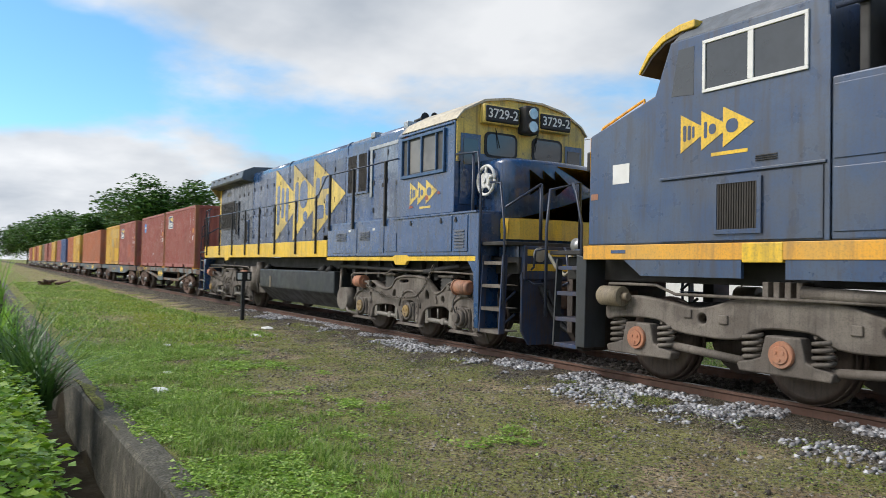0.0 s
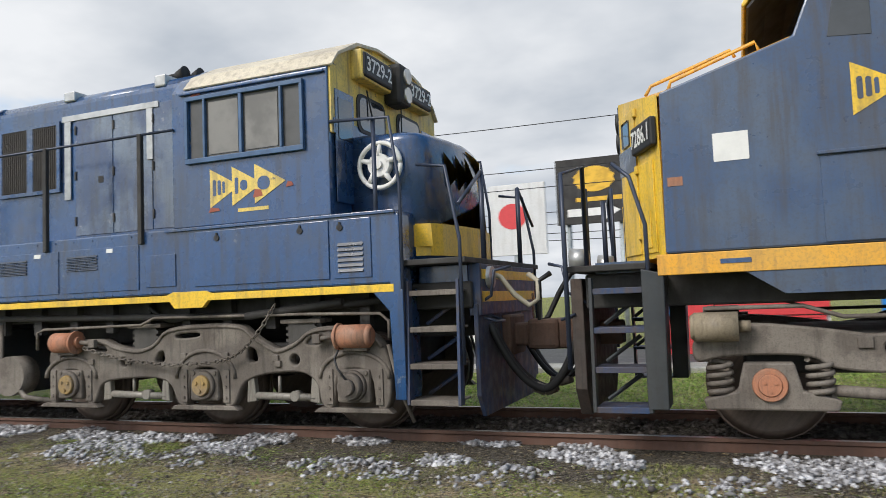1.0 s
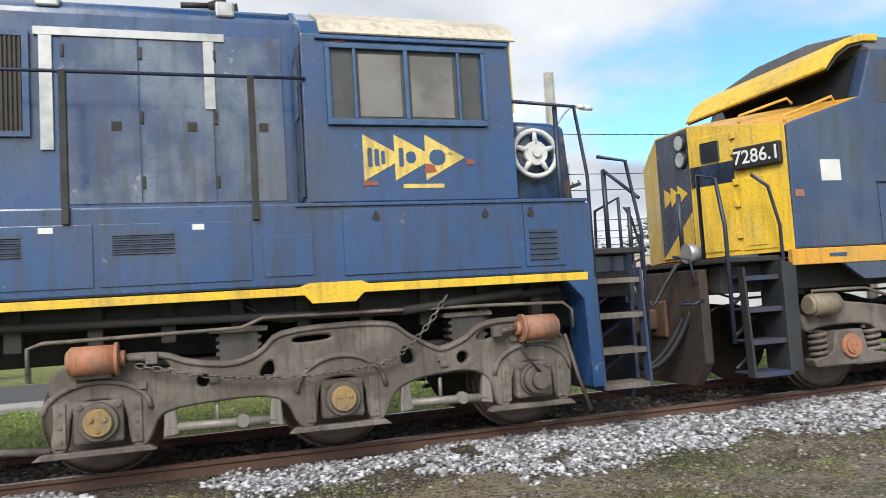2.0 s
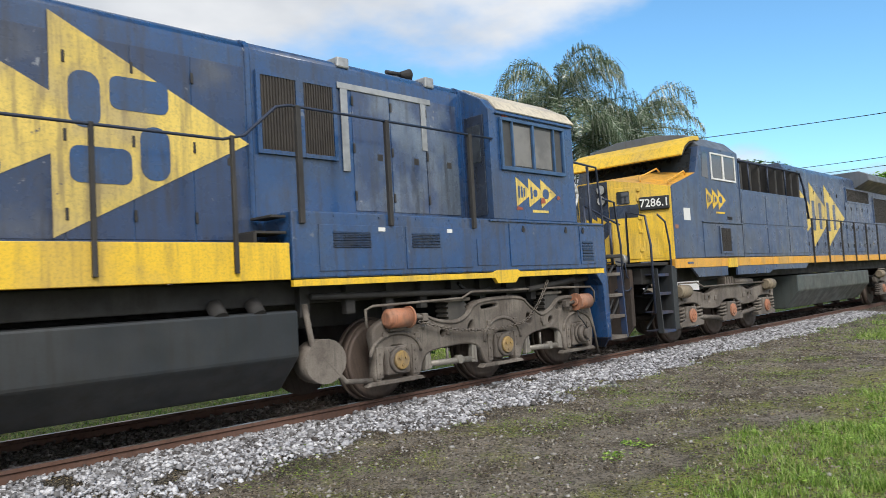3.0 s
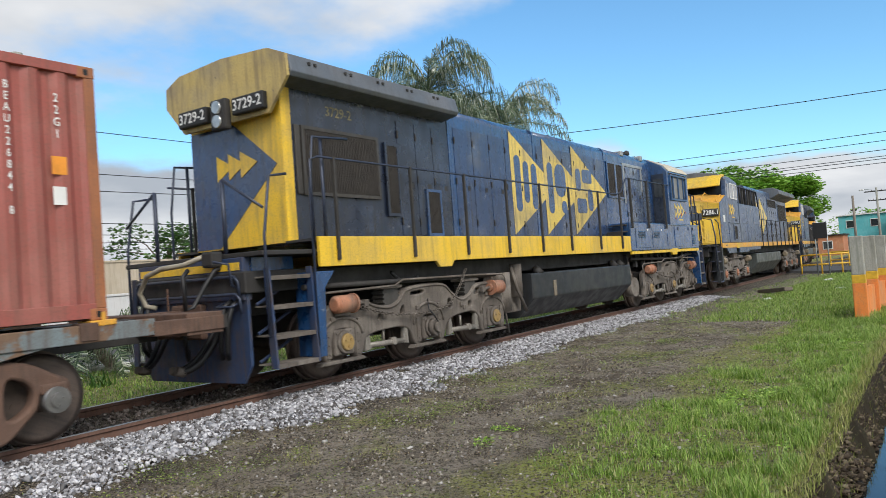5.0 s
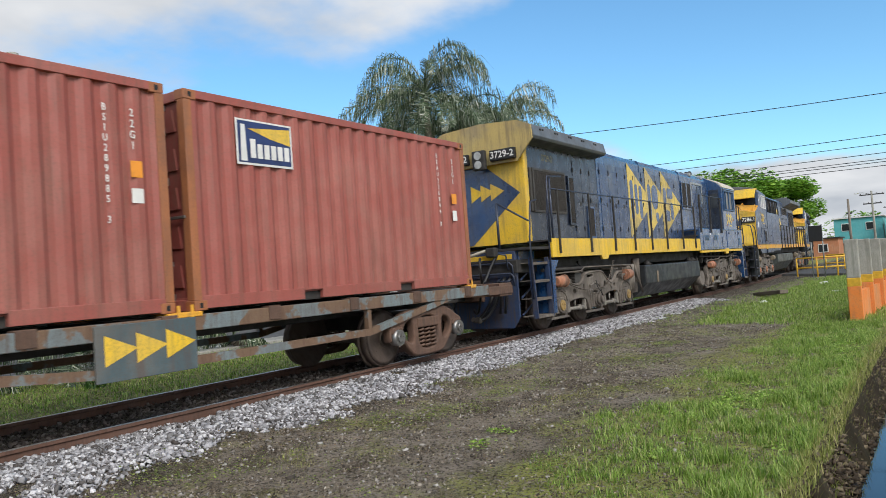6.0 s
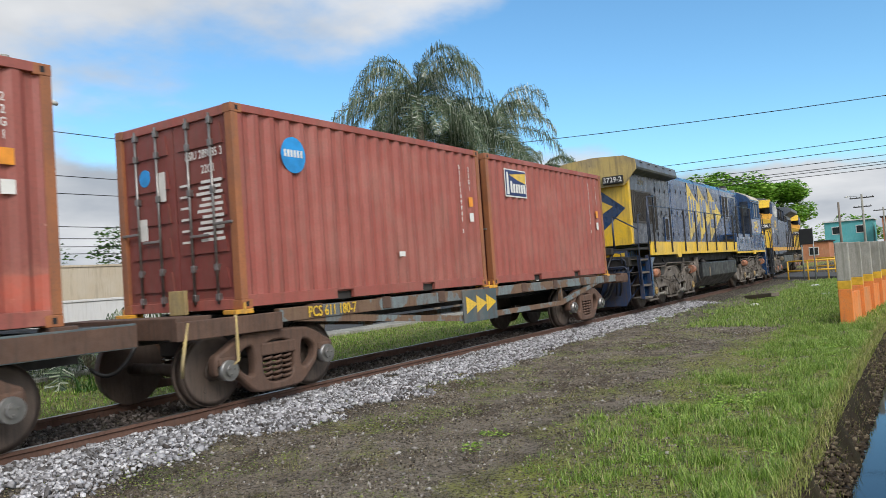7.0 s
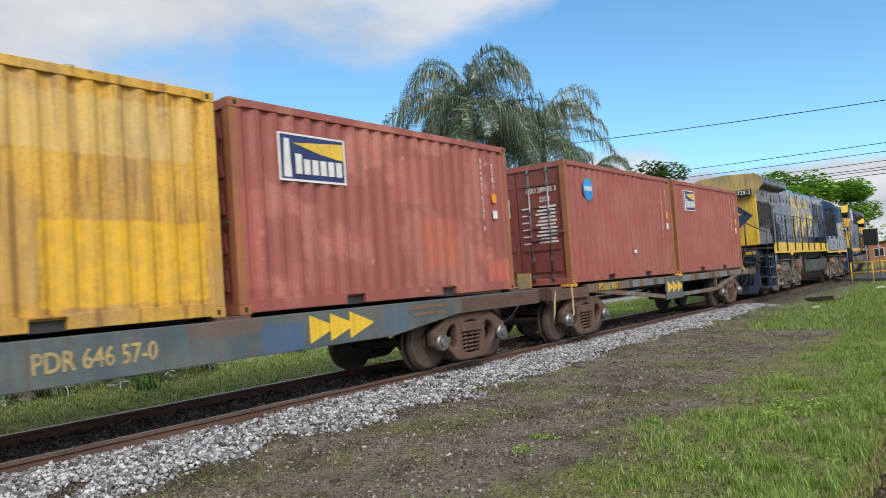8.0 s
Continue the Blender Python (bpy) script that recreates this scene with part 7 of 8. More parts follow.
def island_mat(name, stops, rough=0.8, sheen=0.0):
    """Colour by the piece, from a ramp of stops."""
    m, n, l, b = nodes(name)
    g = n.new("ShaderNodeNewGeometry")
    r = n.new("ShaderNodeValToRGB")
    while len(r.color_ramp.elements) < len(stops):
        r.color_ramp.elements.new(0.5)
    for e, (p, c) in zip(r.color_ramp.elements, stops):
        e.position, e.color = p, (*c, 1)
    l.new(g.outputs["Random Per Island"], r.inputs[0])
    v = coords(n, l)
    col = blend(n, l, ramp(n, l, noise_node(n, l, v, 60, 3), 0.4, 0.7, 0, 0.3), r.outputs[0], (0.06, 0.05, 0.04)) if sheen == 0 else r.outputs[0]
    l.new(col, b.inputs["Base Color"])
    b.inputs["Roughness"].default_value, b.inputs["Specular IOR Level"].default_value = rough, 0.5 if sheen else 0.2
    if sheen:
        b.inputs["Subsurface Weight"].default_value = 0.0
        tr = n.new("ShaderNodeBsdfTranslucent")
        l.new(r.outputs[0], tr.inputs[0])
        mx = n.new("ShaderNodeMixShader")
        mx.inputs[0].default_value = sheen
        out = n["Material Output"]
        l.new(b.outputs[0], mx.inputs[1]), l.new(tr.outputs[0], mx.inputs[2]), l.new(mx.outputs[0], out.inputs[0])
    return m


STONE = island_mat("grey_ballast_stone", [(0.0, (0.07, 0.06, 0.055)), (0.2, (0.17, 0.165, 0.165)), (0.65, (0.40, 0.395, 0.41)), (1.0, (0.66, 0.65, 0.66))])
STONED = island_mat("dark_ballast_stone", [(0.0, (0.05, 0.04, 0.035)), (0.6, (0.12, 0.10, 0.09)), (1.0, (0.25, 0.22, 0.20))])
SOILSTONE = island_mat("brown_grey_pebble", [(0.0, (0.05, 0.042, 0.034)), (0.45, (0.16, 0.14, 0.115)), (0.8, (0.28, 0.255, 0.225)), (1.0, (0.44, 0.42, 0.39))])
BLADE = island_mat("grass_blade", [(0.0, (0.06, 0.13, 0.012)), (0.4, (0.18, 0.31, 0.035)), (0.8, (0.36, 0.50, 0.10)), (0.92, (0.48, 0.56, 0.18)), (1.0, (0.46, 0.40, 0.20))], 0.45, 0.35)
BLADEY = island_mat("dry_grass_blade", [(0.0, (0.12, 0.16, 0.02)), (0.5, (0.28, 0.32, 0.065)), (1.0, (0.50, 0.45, 0.19))], 0.6, 0.25)
HEDGELEAF = island_mat("hedge_leaf", [(0.0, (0.10, 0.22, 0.015)), (0.5, (0.20, 0.36, 0.03)), (1.0, (0.34, 0.47, 0.06))], 0.4, 0.35)
TREELEAF = island_mat("tree_leaf", [(0.0, (0.028, 0.075, 0.014)), (0.6, (0.065, 0.15, 0.025)), (1.0, (0.12, 0.22, 0.045))], 0.45, 0.25)
TREELEAF2 = island_mat("bright_tree_leaf", [(0.0, (0.09, 0.21, 0.02)), (0.6, (0.20, 0.39, 0.045)), (1.0, (0.34, 0.54, 0.09))], 0.45, 0.35)
PALMLEAF = island_mat("palm_leaflet", [(0.0, (0.025, 0.045, 0.022)), (0.5, (0.075, 0.115, 0.055)), (0.8, (0.20, 0.25, 0.14)), (1.0, (0.55, 0.58, 0.46))], 0.22, 0.25)
BARK = worn("grey_bark", (0.16, 0.13, 0.10), (0.22, 0.19, 0.15), (0.07, 0.055, 0.045), 0.9, bump=0.6, scale=3)
rng = np.random.default_rng(7)
FBM = lambda x, y, k=0.0: noise.noise(Vector((x, y, k))) + 0.5 * noise.noise(Vector((2.1 * x, 2.1 * y, k + 7)))

# an angular crushed stone
CHIP_V = np.array([(-.8, -.7, -.6), (.8, -.7, -.6), (.8, .7, -.6), (-.8, .7, -.6), (-.62, -.55, .62), (.62, -.55, .62), (.62, .55, .62), (-.62, .55, .62)])
CHIP_F = [(0, 2, 1), (0, 3, 2), (4, 5, 6), (4, 6, 7), (0, 1, 5), (0, 5, 4), (1, 2, 6), (1, 6, 5), (2, 3, 7), (2, 7, 6), (3, 0, 4), (3, 4, 7)]


def stones(name, label, n, xr, yr, smin, smax, mat, keep):
    pts = []
    while len(pts) < n:
        x, y = rng.uniform(*xr), rng.uniform(*yr)
        if keep(x, y):
            yy = y + side_shift(x)
            pts.append((x, yy, ground_z(x, yy) + rng.uniform(-.004, .004) + (.03 * rng.random() ** 2 if name == "ballast" else 0)))
    pts = np.array(pts)
    base = rng.uniform(smin, smax, n) * (1 + .5 * (rng.random(n) > .9))
    size = base[:, None] * rng.uniform(.6, 1.2, (n, 3)) * np.array((1, 1, .75))
    ob = new(name, scatter(name, CHIP_V, CHIP_F, pts, rng.uniform(0, 6.28, n), size, mat, rng.uniform(-.9, .9, n), .42))
    return tagged(ob, label, "ballast", kind="stuff")


def bed(x, y):
    edge = 6.12 + .35 * FBM(x * .5, 1.0) + .3 * noise.noise(Vector((x * 2.3, y * 2.3, 8))) + (.55 if x < -9 else 0) + (.25 if x > 13 else 0)
    return y > edge and FBM(x * .8, y * 1.5, 4) > (-.62 if x > 2.5 else .02) and (x > 2.5 or rng.random() < .75 - .5 * (y < 6.6)) and (y > edge + .35 or rng.random() < .15 + (y - edge) * 2.2)


stones("ballast", "loose pale grey crushed stone along the rail", 56000, (-24, 27), (5.8, 7.52), .014, .033, STONE, bed)
stones("ballast", "dark oily crushed stone between the rails", 12000, (-22, 32), (7.66, 9.2), .018, .036, STONED, lambda x, y: True)
stones("ballast", "pale grey crushed stone beside the far rail", 5000, (-10, 34), (9.35, 10.4), .018, .04, STONED, lambda x, y: rng.random() < 1.6 - (y - 9.3))
stones("pebbles", "pebbles scattered over the bare soil", 22000, (-22, 24), (1.6, 6.6), .005, .016, SOILSTONE, lambda x, y: rng.random() < .25 + .75 * (y > 3.4))
stones("pebbles", "pale stones strewn on the trampled soil", 5000, (-18, 22), (3.0, 6.6), .008, .026, SOILSTONE, lambda x, y: rng.random() < .2 + (y - 3.2) * .3)

# crumbs of earth all over the soil
CRUMB_V = np.array([(-.8, -.6, -.3), (.8, -.6, -.3), (0, .9, -.3), (0, 0, .8)])
CRUMB_F = [(0, 1, 3), (1, 2, 3), (2, 0, 3)]
CRUMB = island_mat("earth_crumb", [(0.0, (0.03, 0.024, 0.017)), (0.5, (0.13, 0.106, 0.078)), (0.85, (0.27, 0.23, 0.175)), (1.0, (0.42, 0.385, 0.33))], 0.95)
n_ = 110000
xs_, ys_ = rng.uniform(-17, 22, n_), rng.uniform(1.4, 6.9, n_)
P = np.array([(x, y, ground_z(x, y) - .001) for x, y in zip(xs_, ys_)])
tagged(new("earth_crumbs", scatter("earth_crumbs", CRUMB_V, CRUMB_F, P, rng.uniform(0, 6.28, n_), (rng.random(n_) ** 2.5 * .020 + .005)[:, None] * rng.uniform(.7, 1.3, (n_, 3)), CRUMB, rng.uniform(-.4, .4, n_), .3)), "crumbs of dry and damp earth on the soil", "soil", kind="stuff")

BL_V = np.array([(-.5, 0, 0), (.5, 0, 0), (.38, .10, .55), (-.38, .10, .55), (0, .42, 1.0)])


def grass(name, label, n, xr, yr, h, w, mat, keep):
    """Bent blades of two faces each, sown where keep allows."""
    xs = rng.uniform(*xr, n * 4)
    ys = rng.uniform(*yr, n * 4)
    pts = []
    for x, y in zip(xs, ys):
        k = keep(x, y)
        if k > 0 and rng.random() < k:
            pts.append((x, y, ground_z(x, y) - .008, k))
            if len(pts) >= n:
                break
    pts = np.array(pts)
    m = len(pts)
    hh = rng.uniform(h[0], h[1], m) * (.35 + .65 * np.minimum(1, pts[:, 3])) * (1 + .7 * (rng.random(m) > .93))
    size = np.stack((rng.uniform(w[0], w[1], m), hh * rng.uniform(.4, 2.6, m), hh), -1)
    tri = [(0, 1, 2), (0, 2, 3), (3, 2, 4)] if h[1] > .06 else [(0, 1, 4)]
    ob = new(name, scatter(name, BL_V, tri, pts[:, :3], rng.uniform(0, 6.28, m), size, mat))
    return tagged(ob, label, "grass", kind="stuff")


def near_grass(x, y):
    if y < ditch_edge(x) + (.28 if x < -.5 else .03):
        return 0
    edge = (3.3 if x < 3 else 3.05) + 1.0 * FBM(x * .35, y * .35) + .5 * noise.noise(Vector((x * 1.7, y * 1.7, 15))) + (.8 if x < -12 else 0)
    clump = FBM(x * 1.3, y * 1.3, 5)
    tuft = noise.noise(Vector((x * 4.2, y * 4.2, 21)))
    return max(0.0, min(1.0, (edge - y) * 1.1)) * max(0.12, min(1.0, .72 + 1.0 * clump)) * max(.12, min(1.0, .62 + 1.9 * tuft))


def thin_grass(x, y):
    c = FBM(x * .7, y * .9, 11)
    return min(1.0, max(.12 if x < 1 else .03, (c + (.22 if x < 1 else -.12)) * 1.5)) if x < 1 or y < 5.4 else .05


grass("grass", "lush green grass beside the ditch", 210000, (-16, 18), (.75, 4.4), (.035, .14), (.0035, .009), BLADE, near_grass)
grass("grass", "short yellow-green grass on trampled ground", 200000, (-22, 20), (1.6, 6.9), (.012, .05), (.003, .007), BLADEY, thin_grass)
grass("grass", "dry grass hanging over the ditch edge", 7000, (0, 20), (.62, 1.05), (.03, .12), (.003, .006), BLADEY, lambda x, y: 1 if abs(y - ditch_edge(x) - .06) < .14 else 0)
grass("grass", "green grass along the far verge", 70000, (18, 46), (.8, 6.5), (.04, .13), (.007, .016), BLADE, lambda x, y: .9 if y < 5.4 + .8 * FBM(x * .3, y) else .25)
grass("grass", "green verge grass down the line", 30000, (-60, -16), (1.4, 5.5), (.05, .13), (.015, .03), BLADE, lambda x, y: max(0, min(1, .6 + FBM(x * .3, y * .4))))
grass("grass", "mown lawn behind the track", 60000, (-14, 40), (10.2, 16.5), (.03, .08), (.012, .025), BLADE, lambda x, y: 1)

BLADEL = island_mat("lime_grass_blade", [(0.0, (0.20, 0.27, 0.02)), (0.5, (0.29, 0.37, 0.03)), (1.0, (0.38, 0.44, 0.06))], 0.5, 0.3)
grass("grass", "patch of fresh lime-green grass", 45000, (-46, -15), (2.6, 6.2), (.02, .06), (.014, .028), BLADEL, lambda x, y: max(0, min(1, 1.1 - abs(y - 4.3) * .6 + .6 * FBM(x * .3, y * .5, 3))))
# dead leaves, creeping weeds and crumbs that roughen the bare soil
LITTER = island_mat("dead_leaf_crumb", [(0.0, (0.05, 0.035, 0.02)), (0.4, (0.17, 0.115, 0.06)), (0.8, (0.33, 0.25, 0.13)), (1.0, (0.46, 0.40, 0.26))], 0.8, 0.1)
CREEPER = island_mat("creeping_weed_leaf", [(0.0, (0.08, 0.14, 0.02)), (0.5, (0.20, 0.28, 0.045)), (1.0, (0.36, 0.40, 0.10))], 0.5, 0.3)


def strew(label, n, xr, yr, size, mat, keep, lift=.012):
    P = []
    while len(P) < n:
        x, y = rng.uniform(*xr), rng.uniform(*yr)
        if rng.random() < keep(x, y):
            P.append((x, y, ground_z(x, y) + rng.uniform(0, lift)))
    V = np.array([(0, -.5, 0), (.3, 0, .16), (0, .5, .03), (-.3, 0, .16)])
    ob = new("leaf_litter", scatter("leaf_litter", V, [(0, 1, 2), (0, 2, 3)], np.array(P), rng.uniform(0, 6.28, n), rng.uniform(size[0], size[1], (n, 3)), mat, rng.uniform(-.8, .8, n)))
    return tagged(ob, label, "leaf litter", kind="stuff")


strew("dry brown leaf crumbs on the trampled soil", 60000, (-20, 22), (1.5, 7.45), (.008, .035), LITTER, lambda x, y: .35 + .65 * max(0, min(1, .5 + 1.5 * FBM(x * .9, y * .9, 31))) if x < 3 else .35 + .4 * (y > 6))
strew("creeping yellow-green weeds on the trampled soil", 70000, (-18, 22), (1.4, 6.9), (.010, .032), CREEPER, lambda x, y: max(.02, min(1, (.12 if x < 2 else -.30 + .5 * max(0, 1 - abs(y - 5.5))) + 1.8 * FBM(x * .8, y * 1.1, 37) + .8 * FBM(x * 3, y * 3, 41))), .03)
WEED = island_mat("broad_weed_leaf", [(0.0, (0.10, 0.20, 0.02)), (0.5, (0.25, 0.42, 0.045)), (0.9, (0.44, 0.60, 0.12)), (1.0, (0.52, 0.58, 0.22))], 0.45, 0.35)
strew("bright low broad-leaved weeds in patches near the ditch", 60000, (-15, 15), (1.2, 4.6), (.018, .055), WEED, lambda x, y: max(0, min(1, (.35 if x < 1 else -.28) - .28 * max(0, y - 1.6) + 1.3 * FBM(x * .55, y * .8, 51) + .9 * noise.noise(Vector((x * 3.1, y * 3.1, 61))))), .05)
# crumbled earth and dry blades on the ditch slope
n_ = 9000
xs_ = rng.uniform(.5, 24, n_)
fs_ = rng.uniform(-.15, 1, n_)
P = np.array([(x, ditch_edge(x) + .03 - .30 * f, -.24 - .62 * max(0, f)) for x, f in zip(xs_, fs_)])
EARTHC = island_mat("earth_clod", [(0.0, (0.025, 0.018, 0.012)), (0.6, (0.075, 0.055, 0.036)), (1.0, (0.19, 0.155, 0.10))])
tagged(new("earth_clods", scatter("earth_clods", CHIP_V, CHIP_F, P, rng.uniform(0, 6.28, n_), rng.uniform(.006, .05, (n_, 3)) * np.array((1, 1, .5)), EARTHC, rng.uniform(-.5, .5, n_), .5)), "crumbled dark earth on the ditch slope", "earth", kind="stuff")
n_ = 7000
xs_ = rng.uniform(.5, 24, n_)
fs_ = rng.random(n_) ** 2 * .7
P = np.array([(x, ditch_edge(x) + .05 - .30 * f, -.25 - .62 * f) for x, f in zip(xs_, fs_)])
hh_ = rng.uniform(.05, .16, n_)
tagged(new("grass", scatter("grass", BL_V, [(0, 1, 2), (0, 2, 3), (3, 2, 4)], P, rng.uniform(0, 6.28, n_), np.stack((rng.uniform(.004, .008, n_), hh_ * 1.5, hh_), -1), [BLADEY])), "straggling grass on the ditch slope", "grass", kind="stuff")

LEAF_V = np.array([(0, 0, 0), (.32, .5, .10), (0, 1.0, 0), (-.32, .5, .10)])
LEAF_F = [(0, 1, 2), (0, 2, 3)]


def leaf_mesh(name, pts, size, mat, tilt=None):
    n = len(pts)
    ob_turn = rng.uniform(0, 6.28, n)
    lean = rng.uniform(-.9, .9, n) if tilt is None else tilt
    return scatter(name, LEAF_V, LEAF_F, pts, ob_turn, rng.uniform(size * .6, size * 1.2, n), mat, lean)


def tree(label, base, height, spread, lobes, leaves, leaf, mat, name="tree", trunk=True):
    """A trunk with limbs that carry a crown of many leaves in uneven lobes."""
    T = thing(name, label, "tree")
    T.location = base
    bm = bmesh.new()
    r0 = height * .022
    pts = [Vector((0, 0, -.1))]
    for k in range(4):
        pts.append(pts[-1] + Vector((rng.uniform(-.2, .2), rng.uniform(-.2, .2), height * .12)))
    for k in range(4):
        rod(bm, pts[k], pts[k + 1], r0 * (1 - .12 * k), 9, r0 * (1 - .12 * (k + 1)))
    centres = []
    for k in range(lobes):
        a, rr = rng.uniform(0, 6.28), spread * math.sqrt(rng.uniform(.02, 1)) * .8
        z = height * (.42 + .48 * rng.random() * (1 - .45 * rr / spread))
        c = Vector((rr * math.cos(a), rr * math.sin(a), z))
        centres.append((c, spread * rng.uniform(.22, .42)))
        mid = pts[-1].lerp(c, .5) + Vector((0, 0, .05 * height))
        rod(bm, pts[-1], mid, r0 * .4, 6, r0 * .25)
        rod(bm, mid, c, r0 * .25, 6, r0 * .08)
    part("trunk", bm, BARK, T, "grey-brown trunk with limbs")
    P = []
    per = leaves // lobes
    for c, r in centres:
        v = rng.normal(size=(per, 3))
        v /= np.linalg.norm(v, axis=1)[:, None]
        rad = r * (.55 + .5 * rng.random((per, 1)) ** .5)
        v = v * rad * np.array((1.0, 1.0, .75))
        P.append(v + np.array(c))
    crown = new("crown", leaf_mesh("crown", np.concatenate(P), leaf, mat))
    crown.parent = T
    return T


def palm(label, base, height, fronds, length, name="palm_tree"):
    """A slender trunk with arching fronds whose leaflets hang down."""
    T = thing(name, label, "palm tree", "palms behind the track")
    T.location = base
    bm = bmesh.new()
    pts = [Vector((.15 * math.sin(k * .4), .1 * k / 10, -.1 + height * k / 12)) for k in range(13)]
    for k in range(12):
        rod(bm, pts[k], pts[k + 1], .17 - .004 * k, 10, .165 - .004 * k)
    part("trunk", bm, BARK, T, "ringed grey palm trunk")
    top = pts[-1]
    for f in range(fronds):
        a = f * 2.399 + rng.uniform(-.35, .35)
        rise = rng.uniform(-.5, 1.4)
        L = length * rng.uniform(.65, 1.15)
        fall = rng.uniform(1.0, 1.55)
        bm = bmesh.new()
        path, p = [top.copy()], top.copy()
        for k in range(14):
            up = rise - (k / 13) ** 1.5 * (rise + fall)
            p = p + Vector((math.cos(a) * math.cos(up), math.sin(a) * math.cos(up), math.sin(up))) * L / 14
            path.append(p.copy())
        for k in range(14):
            rod(bm, path[k], path[k + 1], .035 * (1 - k / 16), 5, .035 * (1 - (k + 1) / 16))
        side = Vector((-math.sin(a), math.cos(a), 0))
        for k in range(2, 14):
            for j in range(7):
                q = path[k].lerp(path[k + 1], j / 7 + rng.uniform(0, .14))
                ll = L * rng.uniform(.20, .36) * math.sin(math.pi * min(1, (k + j / 7) / 14.5) * .8 + .4)
                fwd = (path[k + 1] - path[k]).normalized()
                for sg in (-1, 1):
                    droop = rng.uniform(.8, 2.2)
                    d1 = (side * sg * rng.uniform(.4, .9) + fwd * .6 + Vector((0, 0, rng.uniform(-.2, .5)))).normalized()
                    d2 = (side * sg * rng.uniform(0, .5) + fwd * rng.uniform(.1, .6) - Vector((0, 0, droop))).normalized()
                    m1 = q + d1 * ll * .4
                    m2 = m1 + d2 * ll * .75
                    w = (fwd + Vector((0, 0, rng.uniform(-.5, .5)))).normalized() * .013
                    v = [bm.verts.new(x) for x in (q - w, q + w, m1 + w, m1 - w, m2)]
                    bm.faces.new((v[0], v[1], v[2], v[3]))
                    bm.faces.new((v[3], v[2], v[4]))
        part("frond", bm, PALMLEAF, T)
    return T


palm("tall feathery palm with drooping grey-green fronds", (26.0, 17.6, -.3), 9.5, 38, 4.4)
palm("feathery palm with drooping fronds behind the track", (31.5, 17.2, -.3), 8.7, 34, 4.0)
palm("feathery palm half hidden behind the train", (28.5, 18.2, -.3), 8.0, 30, 4.6)
palm("smaller palm further down the line", (44.0, 20.5, -.3), 8.4, 14, 2.8)
palm("young palm with upright green fronds on the lawn", (9.4, 15.6, -.3), .7, 14, 2.6)
palm("low young palm on the lawn", (14.0, 16.4, -.3), .4, 8, 1.3)
palm("low young palm beside the path", (6.3, 15.0, -.3), .4, 8, 1.5)

tree("broad dark green tree behind the crossing", (82, 31.0, -.3), 15.0, 5.0, 18, 7000, .5, TREELEAF)
tree("bright green leafy tree beyond the crossing", (98, 21.3, -.3), 14.3, 6.5, 24, 12000, .55, TREELEAF2)
tree("bright green leafy tree beyond the crossing", (104, 17.0, -.3), 12.8, 5.5, 20, 9000, .55, TREELEAF2)
tree("small tree with pale leaves behind the train", (21.6, 17.8, -.3), 9.0, 1.0, 6, 420, .34, TREELEAF2)
tree("small tree with pale leaves behind the train", (18.9, 17.8, -.3), 8.3, .9, 6, 380, .34, TREELEAF2)
tree("dark leafy tree beyond the lawn", (25.0, 36.0, -.3), 6.6, 3.0, 9, 1800, .3, TREELEAF)
tree("dark leafy tree behind the wall", (20.0, 44.0, -.3), 6.0, 5.0, 12, 2200, .35, TREELEAF)
tree("dark leafy tree behind the shops", (-2.0, 34.0, -.3), 6.0, 3.0, 9, 1500, .35, TREELEAF2)
for k, (x, y, h, sp) in enumerate(((-108, 27, 11.0, 7), (-128, 24, 17.5, 10), (-146, 25, 15.5, 9), (-170, 22, 13.5, 9), (-195, 20, 13.5, 10), (-220, 18, 14.5, 10), (-250, 16, 15.0, 12), (-290, 14, 14.5, 12), (-340, 13, 14.0, 14))):
    tree("large dark green broadleaf tree behind the wagons", (x, y, -.3), h, sp, 26, 9000, .7 + .001 * abs(x), TREELEAF)

# hedge and plants at the ditch
P = []
for k in range(20000):
    x, y = rng.uniform(-6.4, -1.9), rng.uniform(-1.7, .30)
    top = .66 + .16 * FBM(x * 1.2, y * 1.2, 2) - .7 * max(0, y - .02) - .35 * max(0, x + 2.6)
    z = top - abs(rng.normal(0, .12)) if rng.random() < .75 else rng.uniform(-.15, top)
    P.append((x, y, z))
hedge = thing("hedge", "bright yellow-green clipped hedge beside the ditch", "hedge")
hedge.location = (-4.2, -.7, -.2)
hl = new("foliage", leaf_mesh("foliage", np.array(P) - np.array((-4.2, -.7, -.2)), .062, HEDGELEAF))
hl.parent = hedge
bm = bmesh.new()
for k in range(60):
    x, y = rng.uniform(-2.0, 2.0), rng.uniform(-.8, .8)
    rod(bm, (x, y, -.02), (x + rng.uniform(-.2, .2), y + rng.uniform(-.1, .1), rng.uniform(.4, .65)), .012, 5, .006)
part("stems", bm, BARK, hedge, "thin brown hedge stems")


